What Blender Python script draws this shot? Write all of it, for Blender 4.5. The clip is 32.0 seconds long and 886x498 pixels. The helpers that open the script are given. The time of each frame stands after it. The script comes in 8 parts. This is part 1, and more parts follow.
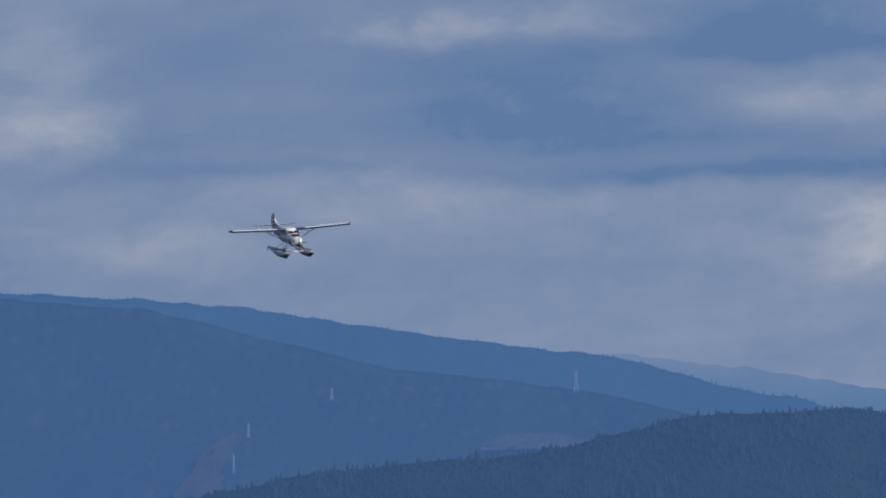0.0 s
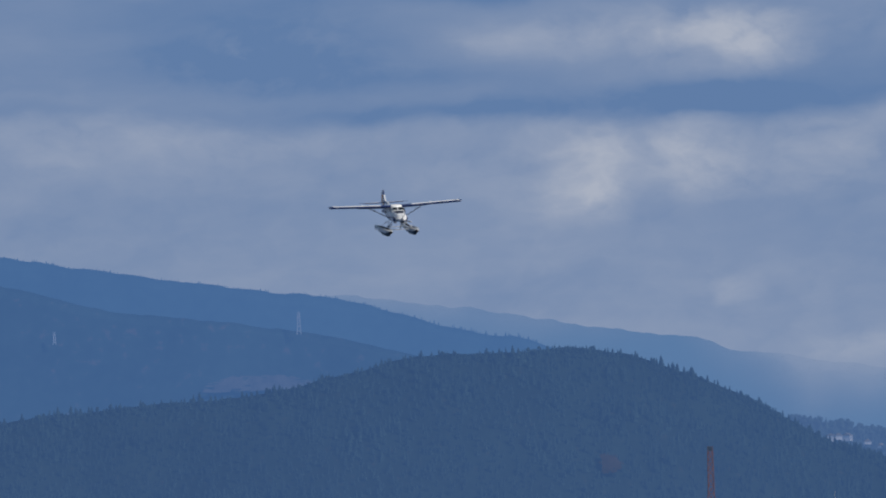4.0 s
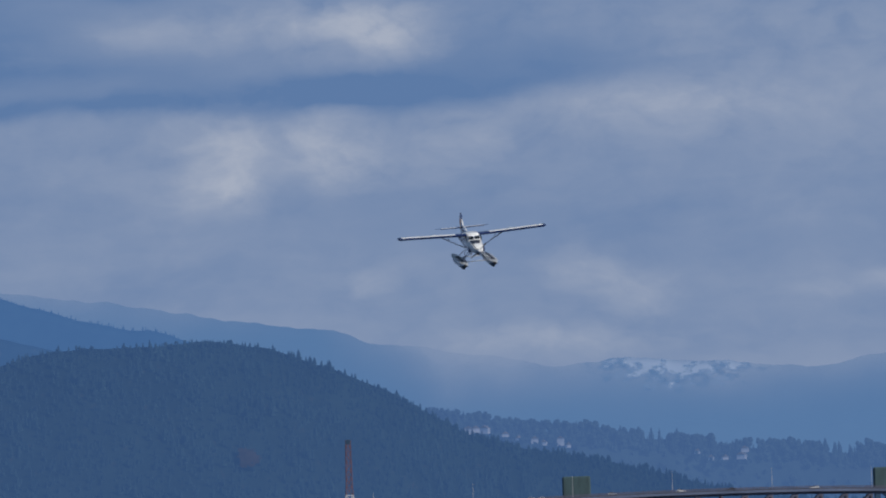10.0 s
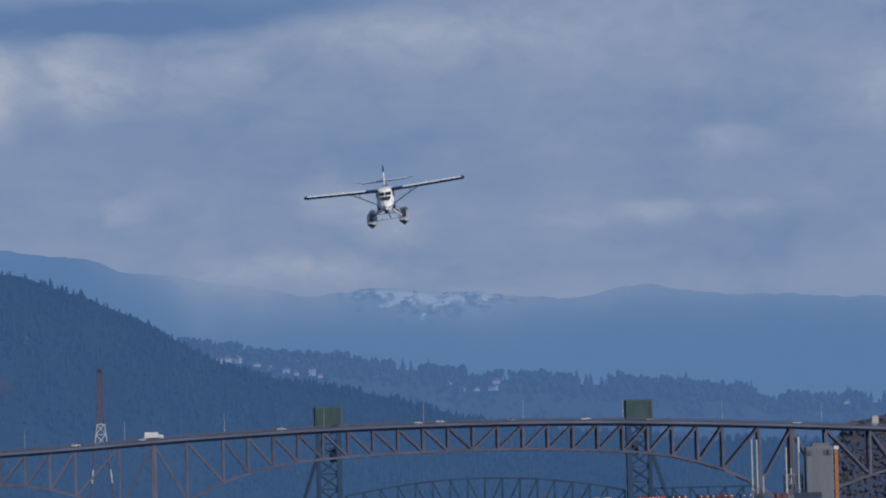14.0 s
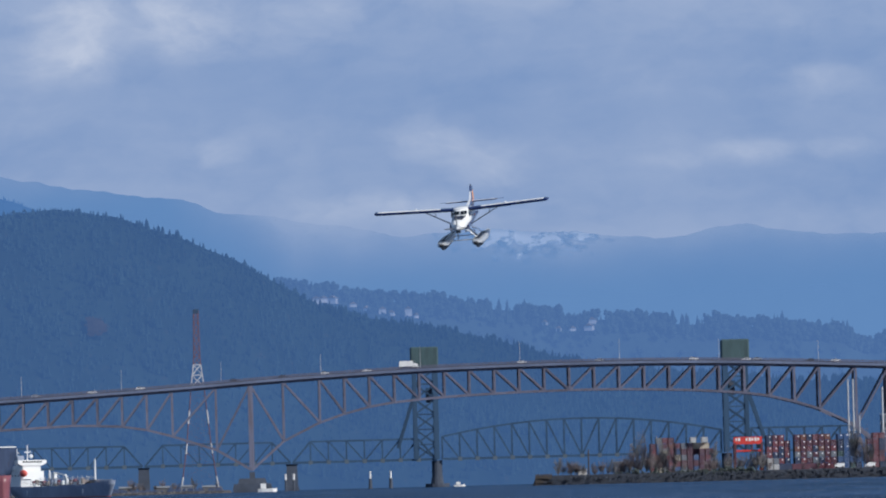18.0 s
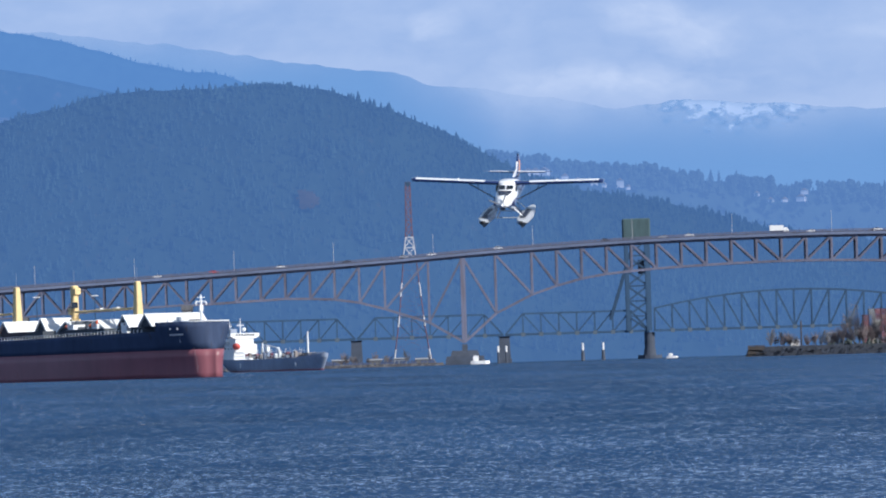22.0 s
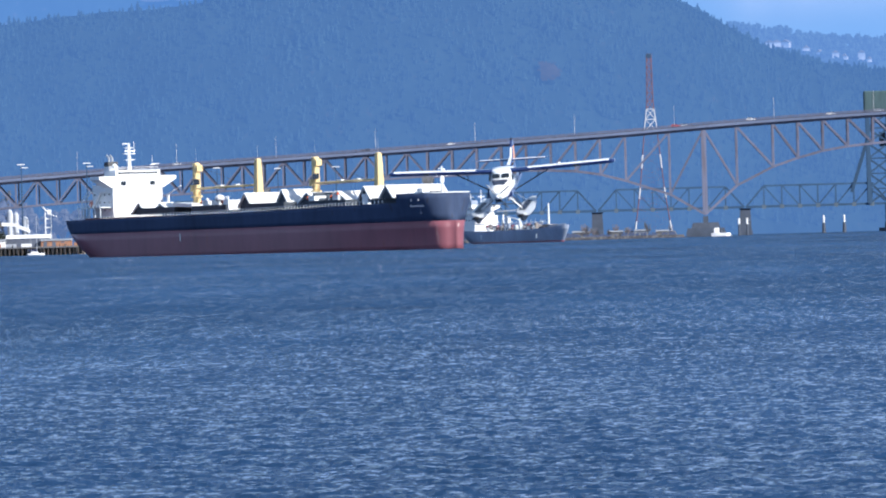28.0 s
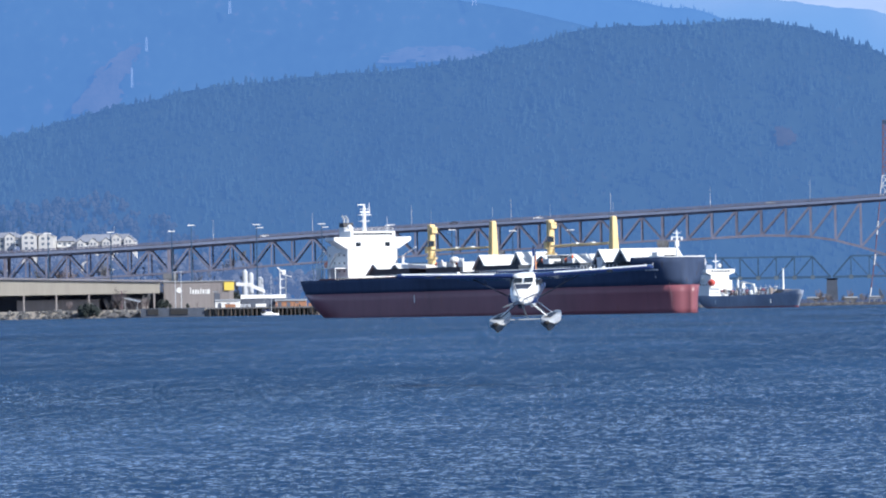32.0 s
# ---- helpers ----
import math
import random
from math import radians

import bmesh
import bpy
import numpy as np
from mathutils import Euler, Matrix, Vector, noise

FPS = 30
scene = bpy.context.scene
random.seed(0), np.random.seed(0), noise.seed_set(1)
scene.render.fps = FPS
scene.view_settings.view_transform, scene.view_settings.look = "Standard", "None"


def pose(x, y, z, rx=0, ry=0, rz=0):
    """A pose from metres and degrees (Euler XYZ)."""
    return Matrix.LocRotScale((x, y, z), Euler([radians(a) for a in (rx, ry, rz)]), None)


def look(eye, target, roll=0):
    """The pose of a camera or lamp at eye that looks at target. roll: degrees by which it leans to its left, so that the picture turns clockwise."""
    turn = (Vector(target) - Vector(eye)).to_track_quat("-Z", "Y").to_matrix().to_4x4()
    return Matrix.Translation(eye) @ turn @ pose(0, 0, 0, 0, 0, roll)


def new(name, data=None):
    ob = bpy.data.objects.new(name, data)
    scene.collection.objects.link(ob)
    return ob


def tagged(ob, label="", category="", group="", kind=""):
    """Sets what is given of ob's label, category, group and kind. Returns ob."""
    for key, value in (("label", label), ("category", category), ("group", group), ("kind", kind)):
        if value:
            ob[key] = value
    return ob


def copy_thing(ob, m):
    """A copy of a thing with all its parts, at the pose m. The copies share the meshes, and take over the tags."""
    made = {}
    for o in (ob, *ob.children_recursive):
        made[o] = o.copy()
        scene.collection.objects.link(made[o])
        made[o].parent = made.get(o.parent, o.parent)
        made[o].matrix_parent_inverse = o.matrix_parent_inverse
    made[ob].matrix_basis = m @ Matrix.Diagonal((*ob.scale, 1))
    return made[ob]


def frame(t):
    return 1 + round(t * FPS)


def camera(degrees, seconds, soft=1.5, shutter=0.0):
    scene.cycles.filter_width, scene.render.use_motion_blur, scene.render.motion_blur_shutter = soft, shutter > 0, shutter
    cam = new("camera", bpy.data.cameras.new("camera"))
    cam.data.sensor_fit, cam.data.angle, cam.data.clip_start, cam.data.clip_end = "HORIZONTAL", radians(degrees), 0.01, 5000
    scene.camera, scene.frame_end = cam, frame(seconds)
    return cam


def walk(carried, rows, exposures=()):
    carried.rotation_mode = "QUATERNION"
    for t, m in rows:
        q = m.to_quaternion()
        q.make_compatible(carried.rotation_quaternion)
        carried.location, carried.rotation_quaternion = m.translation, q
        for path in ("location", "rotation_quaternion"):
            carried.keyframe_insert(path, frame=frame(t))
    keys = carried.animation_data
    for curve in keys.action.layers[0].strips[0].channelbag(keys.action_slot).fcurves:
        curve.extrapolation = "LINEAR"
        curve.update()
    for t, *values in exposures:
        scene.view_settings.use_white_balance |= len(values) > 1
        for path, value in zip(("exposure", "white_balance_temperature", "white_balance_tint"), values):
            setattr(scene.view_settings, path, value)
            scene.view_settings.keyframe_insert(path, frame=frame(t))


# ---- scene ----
# ---- camera: one tripod on the quay, six metres over the water ----
EYE = (0.0, 0.0, 6.0)
cam = camera(6.0646, 32.0, soft=2.0)
WALK = [
    (0.0, 3.6997, 3.0061, -0.777), (0.5, 3.7298, 2.8966, -1.026), (1.0, 3.7651, 2.9458, -1.015), (1.5, 3.6410, 3.0274, -1.094),
    (2.0, 3.3282, 3.1030, -0.951), (2.5, 2.8015, 2.9137, -1.075), (3.0, 2.2771, 2.6283, -0.985), (3.5, 2.0376, 2.5225, -1.174),
    (5.5, 0.9760, 2.8852, -1.467), (6.0, 0.6884, 2.8994, -1.395), (6.5, 0.4883, 2.8460, -1.426), (7.0, 0.3698, 2.9136, -1.407),
    (7.5, 0.2302, 2.9614, -1.448), (8.0, -0.1247, 2.8217, -1.375), (8.5, -0.5583, 2.5684, -1.464), (9.0, -0.8460, 2.3021, -1.430),
    (9.5, -0.8020, 2.2117, -1.508), (10.0, -0.6892, 2.4634, -1.774), (10.5, -0.6754, 2.7595, -1.786), (11.0, -1.3192, 2.8335, -1.696),
    (11.5, -2.1066, 2.5881, -1.639), (12.0, -2.5855, 2.3356, -1.506), (12.5, -2.3936, 2.1898, -1.374), (13.0, -2.1671, 2.1170, -1.394),
    (13.5, -2.1609, 2.0724, -1.465), (14.0, -2.3703, 1.9393, -1.417), (14.5, -2.5979, 1.7394, -1.325), (16.5, -2.0163, 1.1475, -1.396),
    (17.0, -1.8767, 1.3165, -1.337), (17.5, -1.7750, 1.5153, -1.370), (18.0, -1.7024, 1.5453, -1.479), (18.5, -1.6322, 1.3453, -1.486),
    (19.0, -1.4572, 1.0833, -1.512), (19.5, -1.1974, 1.0261, -1.548), (20.0, -0.9493, 1.0965, -1.631), (20.5, -0.7614, 1.0896, -1.529),
    (21.0, -0.6035, 0.9574, -1.603), (21.5, -0.4183, 0.8001, -1.548), (22.0, -0.2271, 0.7085, -1.706), (22.5, -0.0376, 0.7405, -1.735),
    (23.0, 0.2016, 0.7927, -1.649), (23.5, 0.3835, 0.8297, -1.539), (24.0, 0.5709, 0.8014, -1.720), (24.5, 0.7860, 0.7772, -1.626),
    (26.5, 0.7324, 0.8331, -1.465), (27.0, 0.8875, 0.4504, -1.391), (27.5, 1.1937, 0.0689, -1.471), (28.0, 1.4471, -0.1234, -1.573),
    (28.5, 1.6119, -0.1714, -1.552), (29.0, 1.7805, -0.1769, -1.512), (29.5, 1.9926, -0.1282, -1.453), (30.0, 2.3092, -0.0018, -1.406),
    (30.5, 2.6008, 0.1292, -1.266), (31.0, 2.7906, 0.2232, -1.351), (31.5, 2.8901, 0.2873, -1.238), (32.0, 3.0431, 0.3440, -0.992),
]
walk(cam, [(t, pose(*EYE, 90 + tilt, 0, pan) @ pose(0, 0, 0, 0, 0, lean)) for t, pan, tilt, lean in WALK],
     exposures=[(0, -0.64, 6400, 10), (3, -0.56, 6370, 10), (6, -0.67, 6330, 10), (8, -0.76, 6280, 10), (9, -0.71, 6260, 10), (10, -0.64, 6190, 10), (11, -0.77, 6150, 10), (12, -0.79, 6130, 10), (13.7, -0.62, 6200, 10), (14.5, -0.56, 6260, 10),
                (16.5, -0.08, 6030, 10), (17.1, -0.08, 6030, 10), (18.1, -0.24, 6030, 10), (20, 0.08, 6020, 10), (21, 0.08, 6010, 10), (22, 0.26, 5990, 10), (23, 0.35, 5970, 10), (24.5, 0.36, 5940, 10),
                (26.8, 0.39, 5910, 10), (28.2, 0.67, 5930, 10), (30, 0.70, 5930, 10), (31.2, 0.57, 5930, 10), (32, 0.51, 5930, 10)])

# ---- sky and sun ----
SUN_AZ, SUN_EL = radians(127), radians(33)      # clockwise from the line of view


def sky():
    world = bpy.data.worlds.new("sky")
    scene.world = world
    world.use_nodes = True
    nt = world.node_tree
    nt.nodes.clear()
    N = nt.nodes.new
    L = nt.links.new
    out, bg = N("ShaderNodeOutputWorld"), N("ShaderNodeBackground")
    air = N("ShaderNodeTexSky")
    air.sky_type, air.sun_disc = "NISHITA", False
    air.sun_elevation, air.sun_rotation = SUN_EL, SUN_AZ
    air.air_density, air.dust_density = 1.2, 0.6
    co = N("ShaderNodeTexCoord")

    def maths(op, a, b=None, c=None):
        n = N("ShaderNodeMath")
        n.operation = op
        for i, q in enumerate((a, b, c)):
            if q is None:
                continue
            if isinstance(q, (int, float)):
                n.inputs[i].default_value = q
            else:
                L(q, n.inputs[i])
        return n.outputs[0]

    def vmath(op, a, b=None):
        n = N("ShaderNodeVectorMath")
        n.operation = op
        for i, q in enumerate((a, b)):
            if q is None:
                continue
            if isinstance(q, tuple):
                n.inputs[i].default_value = q
            else:
                L(q, n.inputs[i])
        return n

    def span(v, a, b, lo=0.0, hi=1.0):
        n = N("ShaderNodeMapRange")
        n.interpolation_type = "SMOOTHSTEP"
        L(v, n.inputs[0])
        n.inputs[1].default_value, n.inputs[2].default_value = a, b
        n.inputs[3].default_value, n.inputs[4].default_value = lo, hi
        return n.outputs[0]

    def wool(vec, scale, detail=5.0, rough=0.55):
        n = N("ShaderNodeTexNoise")
        L(vec, n.inputs["Vector"])
        n.inputs["Scale"].default_value, n.inputs["Detail"].default_value = scale, detail
        n.inputs["Roughness"].default_value = rough
        return n

    def mix(f, a, b):
        n = N("ShaderNodeMix")
        n.data_type = "RGBA"
        L(f, n.inputs[0])
        for i, q in ((6, a), (7, b)):
            if isinstance(q, tuple):
                n.inputs[i].default_value = (*q, 1)
            else:
                L(q, n.inputs[i])
        return n.outputs[2]

    # the direction in units of about four degrees across and up
    flat = vmath("MULTIPLY", co.outputs["Generated"], (14.8, 0.0, 14.8)).outputs[0]

    def shoved(vec, scale, detail, by):
        n = wool(vmath("MULTIPLY", vec, (1.0, 1.0, 1.7)).outputs[0], scale, detail)
        d = vmath("SUBTRACT", n.outputs["Color"], (0.5, 0.5, 0.5)).outputs[0]
        return vmath("ADD", vec, vmath("MULTIPLY", d, (by, 0.0, by * 0.45)).outputs[0]).outputs[0]
    bent = shoved(shoved(flat, 2.4, 2.0, 0.13), 9.0, 5.0, 0.085)
    # the layer leans a little: it climbs to the right
    tilted = N("ShaderNodeMapping")
    tilted.inputs["Rotation"].default_value = (0.0, radians(3.5), 0.0)
    L(bent, tilted.inputs[0])
    streak = wool(vmath("MULTIPLY", tilted.outputs[0], (0.7, 1.0, 3.4)).outputs[0], 2.1, 5.0, 0.5).outputs[0]
    puff = wool(vmath("MULTIPLY", bent, (1.0, 1.0, 1.45)).outputs[0], 6.5, 4.0, 0.52).outputs[0]
    mottle = wool(vmath("MULTIPLY", bent, (1.0, 1.0, 1.8)).outputs[0], 17.0, 4.0, 0.55).outputs[0]
    # single clouds: across, up, half width, half height, strength
    lit = None
    for a, e, w, h, k in CLOUDS_WEST + CLOUDS_EAST + CLOUD_SHADE:
        d = vmath("SUBTRACT", bent, (a, 0.0, e)).outputs[0]
        d = vmath("MULTIPLY", d, (1 / w, 0.0, 1 / h)).outputs[0]
        one = span(vmath("LENGTH", d).outputs["Value"], 0.0, 1.35, k, 0.0)
        lit = one if lit is None else maths("ADD", lit, one)
    grain = maths("ADD", maths("MULTIPLY", maths("SUBTRACT", puff, 0.5), 1.5), maths("MULTIPLY", maths("SUBTRACT", mottle, 0.5), 0.9))
    level = maths("ADD", maths("MULTIPLY", maths("SUBTRACT", streak, 0.5), 0.50), maths("MULTIPLY", grain, 0.16))
    level = maths("ADD", level, maths("MULTIPLY", lit, maths("ADD", maths("MULTIPLY", grain, 1.9), 1.15)))
    up = N("ShaderNodeSeparateXYZ")
    L(flat, up.inputs[0])
    level = maths("ADD", level, span(up.outputs[2], 0.62, 1.05, 0.36, 0.285))
    # the brightest heads are all lit alike: ease them off
    eased = maths("ADD", maths("MULTIPLY", level, 0.72), 0.12)
    tone = maths("MINIMUM", maths("MAXIMUM", maths("MINIMUM", level, eased), 0.06), 0.95)
    deck = mix(tone, (0.148, 0.280, 0.545), (0.625, 0.674, 0.790))
    # overhead the cover breaks up and the blue comes through
    sep = N("ShaderNodeSeparateXYZ")
    L(co.outputs["Generated"], sep.inputs[0])
    cover = wool(vmath("MULTIPLY", co.outputs["Generated"], (2.0, 2.0, 4.0)).outputs[0], 1.6).outputs[0]
    open_sky = maths("MULTIPLY", span(sep.outputs[2], 0.09, 0.30), span(cover, 0.30, 0.55))
    blue = vmath("MULTIPLY", air.outputs[0], (0.085, 0.085, 0.085)).outputs[0]
    L(mix(open_sky, deck, blue), bg.inputs[0])
    bg.inputs[1].default_value = 1.0
    L(bg.outputs[0], out.inputs[0])


CLOUDS_WEST = [
    (-1.646, 0.998, 0.121, 0.069, 0.40), (-1.663, 1.135, 0.098, 0.084, 0.16), (-0.846, 1.175, 0.305, 0.042, 0.26), (-0.996, 1.167, 0.109, 0.042, 0.22),
    (-1.446, 0.778, 0.149, 0.042, 0.24), (-0.284, 1.029, 0.172, 0.033, 0.16), (-0.189, 0.796, 0.081, 0.096, 0.28), (-0.087, 1.043, 0.299, 0.048, 0.20),
    (0.078, 1.035, 0.098, 0.048, 0.25), (-0.950, 0.863, 0.437, 0.051, 0.16), (-1.160, 0.817, 0.081, 0.039, 0.12), (-0.211, 0.845, 0.138, 0.047, 0.25),
    (0.004, 0.817, 0.098, 0.072, 0.28), (-0.243, 0.755, 0.149, 0.051, 0.15), (-0.486, 0.930, 0.402, 0.022, 0.12),
]
CLOUDS_EAST = [
    (0.110, 1.020, 0.086, 0.057, 0.30), (-0.044, 1.043, 0.115, 0.039, 0.16), (-0.005, 0.805, 0.109, 0.072, 0.18), (0.210, 0.823, 0.092, 0.075, 0.20),
    (-0.237, 0.743, 0.098, 0.051, 0.16), (0.430, 0.595, 0.086, 0.042, 0.26), (0.514, 0.555, 0.092, 0.051, 0.28), (0.070, 0.576, 0.040, 0.039, 0.14),
    (0.352, 0.472, 0.241, 0.030, 0.14), (0.555, 0.874, 0.304, 0.057, 0.14), (0.033, 1.007, 0.138, 0.051, 0.26), (0.640, 0.872, 0.172, 0.069, 0.12),
    (1.382, 0.759, 0.118, 0.072, 0.26), (1.139, 0.686, 0.075, 0.036, 0.20), (0.984, 0.557, 0.072, 0.028, 0.28), (1.136, 0.562, 0.075, 0.024, 0.12),
    (0.861, 0.543, 0.092, 0.019, 0.12), (0.375, 0.468, 0.236, 0.034, 0.16), (0.053, 0.585, 0.057, 0.030, 0.10),
    (-0.072, 0.807, 0.472, 0.063, 0.10), (0.491, 0.893, 0.426, 0.042, 0.08),
]
CLOUD_SHADE = [
    (0.950, 0.980, 0.750, 0.260, 0.11), (-1.000, 1.080, 0.650, 0.220, -0.06),
    (-0.724, 1.018, 0.310, 0.126, -0.16), (-0.342, 1.167, 0.241, 0.072, -0.16), (-1.448, 0.918, 0.385, 0.020, -0.08), (-1.370, 1.122, 0.184, 0.060, -0.07),
    (-0.446, 0.895, 0.356, 0.018, -0.10), (-0.792, 1.007, 0.328, 0.060, -0.11), (-0.089, 0.924, 0.414, 0.030, -0.13), (-0.451, 0.958, 0.397, 0.039, -0.11),
    (-0.248, 0.909, 0.575, 0.038, -0.13), (-0.167, 1.133, 0.431, 0.036, -0.10), (0.394, 0.965, 0.207, 0.066, -0.10), (0.397, 0.951, 0.293, 0.060, -0.09),
    (0.086, 0.921, 0.259, 0.051, -0.11), (1.020, 0.745, 0.499, 0.048, -0.03), (0.135, 0.683, 0.287, 0.054, -0.05), (0.784, 0.626, 0.287, 0.042, -0.04),
    (-0.306, 1.160, 0.235, 0.084, -0.12),
]
sky()
sun = new("sun", bpy.data.lights.new("sun", "SUN"))
sun.data.energy, sun.data.angle, sun.data.color = 5.0, radians(0.53), (1.0, 0.93, 0.82)
sun.matrix_world = look((0, 0, 300), (-math.sin(SUN_AZ) * math.cos(SUN_EL) * 100, -math.cos(SUN_AZ) * math.cos(SUN_EL) * 100, 300 - 100 * math.sin(SUN_EL)))

# ---- small builders ----
class Shape:
    """Collects plain solids into one bmesh."""

    def __init__(self):
        self.bm = bmesh.new()

    def box(self, cx, cy, cz, sx, sy, sz, rx=0, ry=0, rz=0):
        m = pose(cx, cy, cz, rx, ry, rz) @ Matrix.Diagonal((sx, sy, sz, 1))
        bmesh.ops.create_cube(self.bm, size=1, matrix=m)
        return self

    def rod(self, a, b, r, r2=None, n=8):
        a, b = Vector(a), Vector(b)
        d = b - a
        m = Matrix.Translation((a + b) / 2) @ d.to_track_quat("Z", "Y").to_matrix().to_4x4()
        bmesh.ops.create_cone(self.bm, cap_ends=True, segments=n, radius1=r, radius2=r if r2 is None else r2, depth=d.length, matrix=m)
        return self

    def ball(self, x, y, z, r, sx=1, sy=1, sz=1, n=8):
        m = Matrix.Translation((x, y, z)) @ Matrix.Diagonal((sx, sy, sz, 1))
        bmesh.ops.create_uvsphere(self.bm, u_segments=n + 2, v_segments=n, radius=r, matrix=m)
        return self

    def loft(self, rings, cap=True, closed=True):
        vs = [[self.bm.verts.new(p) for p in r] for r in rings]
        n = len(vs[0])
        for a, b in zip(vs, vs[1:]):
            for i in range(n if closed else n - 1):
                j = (i + 1) % n
                self.bm.faces.new((a[i], a[j], b[j], b[i]))
        if cap and closed:
            self.bm.faces.new(vs[0][::-1])
            self.bm.faces.new(vs[-1])
        return self

    def slab(self, poly, axis, lo, hi):
        """A flat outline drawn along one axis."""
        def put(p, w):
            q = list(p)
            q.insert(axis, w)
            return q
        return self.loft([[put(p, lo) for p in poly], [put(p, hi) for p in poly]])

    def bevel(self, w, seg=2):
        bmesh.ops.bevel(self.bm, geom=self.bm.edges[:], offset=w, segments=seg, affect="EDGES", profile=0.5)
        return self


def mesh_of(name, shape, material, smooth=False):
    bmesh.ops.recalc_face_normals(shape.bm, faces=shape.bm.faces[:])
    me = bpy.data.meshes.new(name)
    shape.bm.to_mesh(me)
    shape.bm.free()
    me.materials.append(material)
    if smooth:
        for p in me.polygons:
            p.use_smooth = True
    return me


def part(name, shape, material, parent=None, label="", smooth=False):
    ob = new(name, mesh_of(name, shape, material, smooth))
    ob.parent = parent
    return tagged(ob, label)


def raw(name, verts, faces, material, parent=None, smooth=False):
    me = bpy.data.meshes.new(name)
    me.from_pydata(verts, [], faces)
    me.materials.append(material)
    if smooth:
        me.polygons.foreach_set("use_smooth", [True] * len(me.polygons))
    me.update()
    ob = new(name, me)
    ob.parent = parent
    return ob


def thing(name, m, label, category, group="", kind=""):
    ob = new(name)
    ob.matrix_basis = m
    ob.empty_display_size = 0.5
    return tagged(ob, label, category, group, kind)


UNIT = {}


def unit(material):
    """One shared beam mesh, a metre cube with eased edges, in that material."""
    if material.name not in UNIT:
        UNIT[material.name] = mesh_of("beam", Shape().box(0, 0, 0, 1, 1, 1), material)
    return UNIT[material.name]


def beam(name, a, b, w, h, material, parent=None):
    """A straight member from a to b, w wide across and h deep."""
    a, b = Vector(a), Vector(b)
    d = b - a
    ob = new(name, unit(material))
    q = d.to_track_quat("X", "Z")
    ob.parent = parent
    ob.matrix_basis = Matrix.LocRotScale((a + b) / 2, q, (d.length, w, h))
    return ob


# ---- materials ----
def material(name, colour, rough=0.6, metal=0.0, vary=0.25, grain=1.0, bump=0.0, spots=None, spot_level=0.6, coat=0.0, per_object=0.0, streak=None):
    """A painted or raw surface: a broad mottling, a fine grain, and stains of a second colour."""
    m = bpy.data.materials.new(name)
    m.use_nodes = True
    nt = m.node_tree
    bs = nt.nodes["Principled BSDF"]
    co = nt.nodes.new("ShaderNodeTexCoord")
    vec = co.outputs["Object"]
    if streak:
        sc = nt.nodes.new("ShaderNodeVectorMath")
        sc.operation = "MULTIPLY"
        nt.links.new(vec, sc.inputs[0])
        sc.inputs[1].default_value = streak
        vec = sc.outputs[0]
    big, fine = nt.nodes.new("ShaderNodeTexNoise"), nt.nodes.new("ShaderNodeTexNoise")
    big.inputs["Scale"].default_value, fine.inputs["Scale"].default_value = grain * 0.35, grain * 3.1
    big.inputs["Detail"].default_value, fine.inputs["Detail"].default_value = 4, 6
    for n in (big, fine):
        nt.links.new(vec, n.inputs["Vector"])
    add = nt.nodes.new("ShaderNodeMath")
    add.operation = "MULTIPLY_ADD"
    nt.links.new(big.outputs[0], add.inputs[0])
    add.inputs[1].default_value = 0.62
    half = nt.nodes.new("ShaderNodeMath")
    half.operation = "MULTIPLY"
    nt.links.new(fine.outputs[0], half.inputs[0])
    half.inputs[1].default_value = 0.38
    nt.links.new(half.outputs[0], add.inputs[2])
    ramp = nt.nodes.new("ShaderNodeValToRGB")
    lo, hi = 1 - vary, 1 + vary
    ramp.color_ramp.elements[0].position, ramp.color_ramp.elements[1].position = 0.3, 0.7
    ramp.color_ramp.elements[0].color = (*[min(1, c * lo) for c in colour], 1)
    ramp.color_ramp.elements[1].color = (*[min(1, c * hi) for c in colour], 1)
    nt.links.new(add.outputs[0], ramp.inputs[0])
    col = ramp.outputs[0]
    if spots:
        sp = nt.nodes.new("ShaderNodeMapRange")
        nt.links.new(fine.outputs[0], sp.inputs[0])
        sp.inputs[1].default_value, sp.inputs[2].default_value = spot_level - 0.05, spot_level + 0.06
        mx = nt.nodes.new("ShaderNodeMix")
        mx.data_type = "RGBA"
        nt.links.new(sp.outputs[0], mx.inputs[0])
        nt.links.new(col, mx.inputs[6])
        mx.inputs[7].default_value = (*spots, 1)
        col = mx.outputs[2]
    if per_object:
        inf = nt.nodes.new("ShaderNodeObjectInfo")
        hs = nt.nodes.new("ShaderNodeHueSaturation")
        mr = nt.nodes.new("ShaderNodeMapRange")
        nt.links.new(inf.outputs["Random"], mr.inputs[0])
        mr.inputs[3].default_value, mr.inputs[4].default_value = 1 - per_object, 1 + per_object
        nt.links.new(mr.outputs[0], hs.inputs["Value"])
        nt.links.new(col, hs.inputs["Color"])
        col = hs.outputs[0]
    nt.links.new(col, bs.inputs["Base Color"])
    bs.inputs["Roughness"].default_value, bs.inputs["Metallic"].default_value = rough, metal
    bs.inputs["Coat Weight"].default_value = coat
    if bump:
        bp = nt.nodes.new("ShaderNodeBump")
        bp.inputs["Strength"].default_value, bp.inputs["Distance"].default_value = 1.0, bump
        nt.links.new(fine.outputs[0], bp.inputs["Height"])
        nt.links.new(bp.outputs[0], bs.inputs["Normal"])
    return m


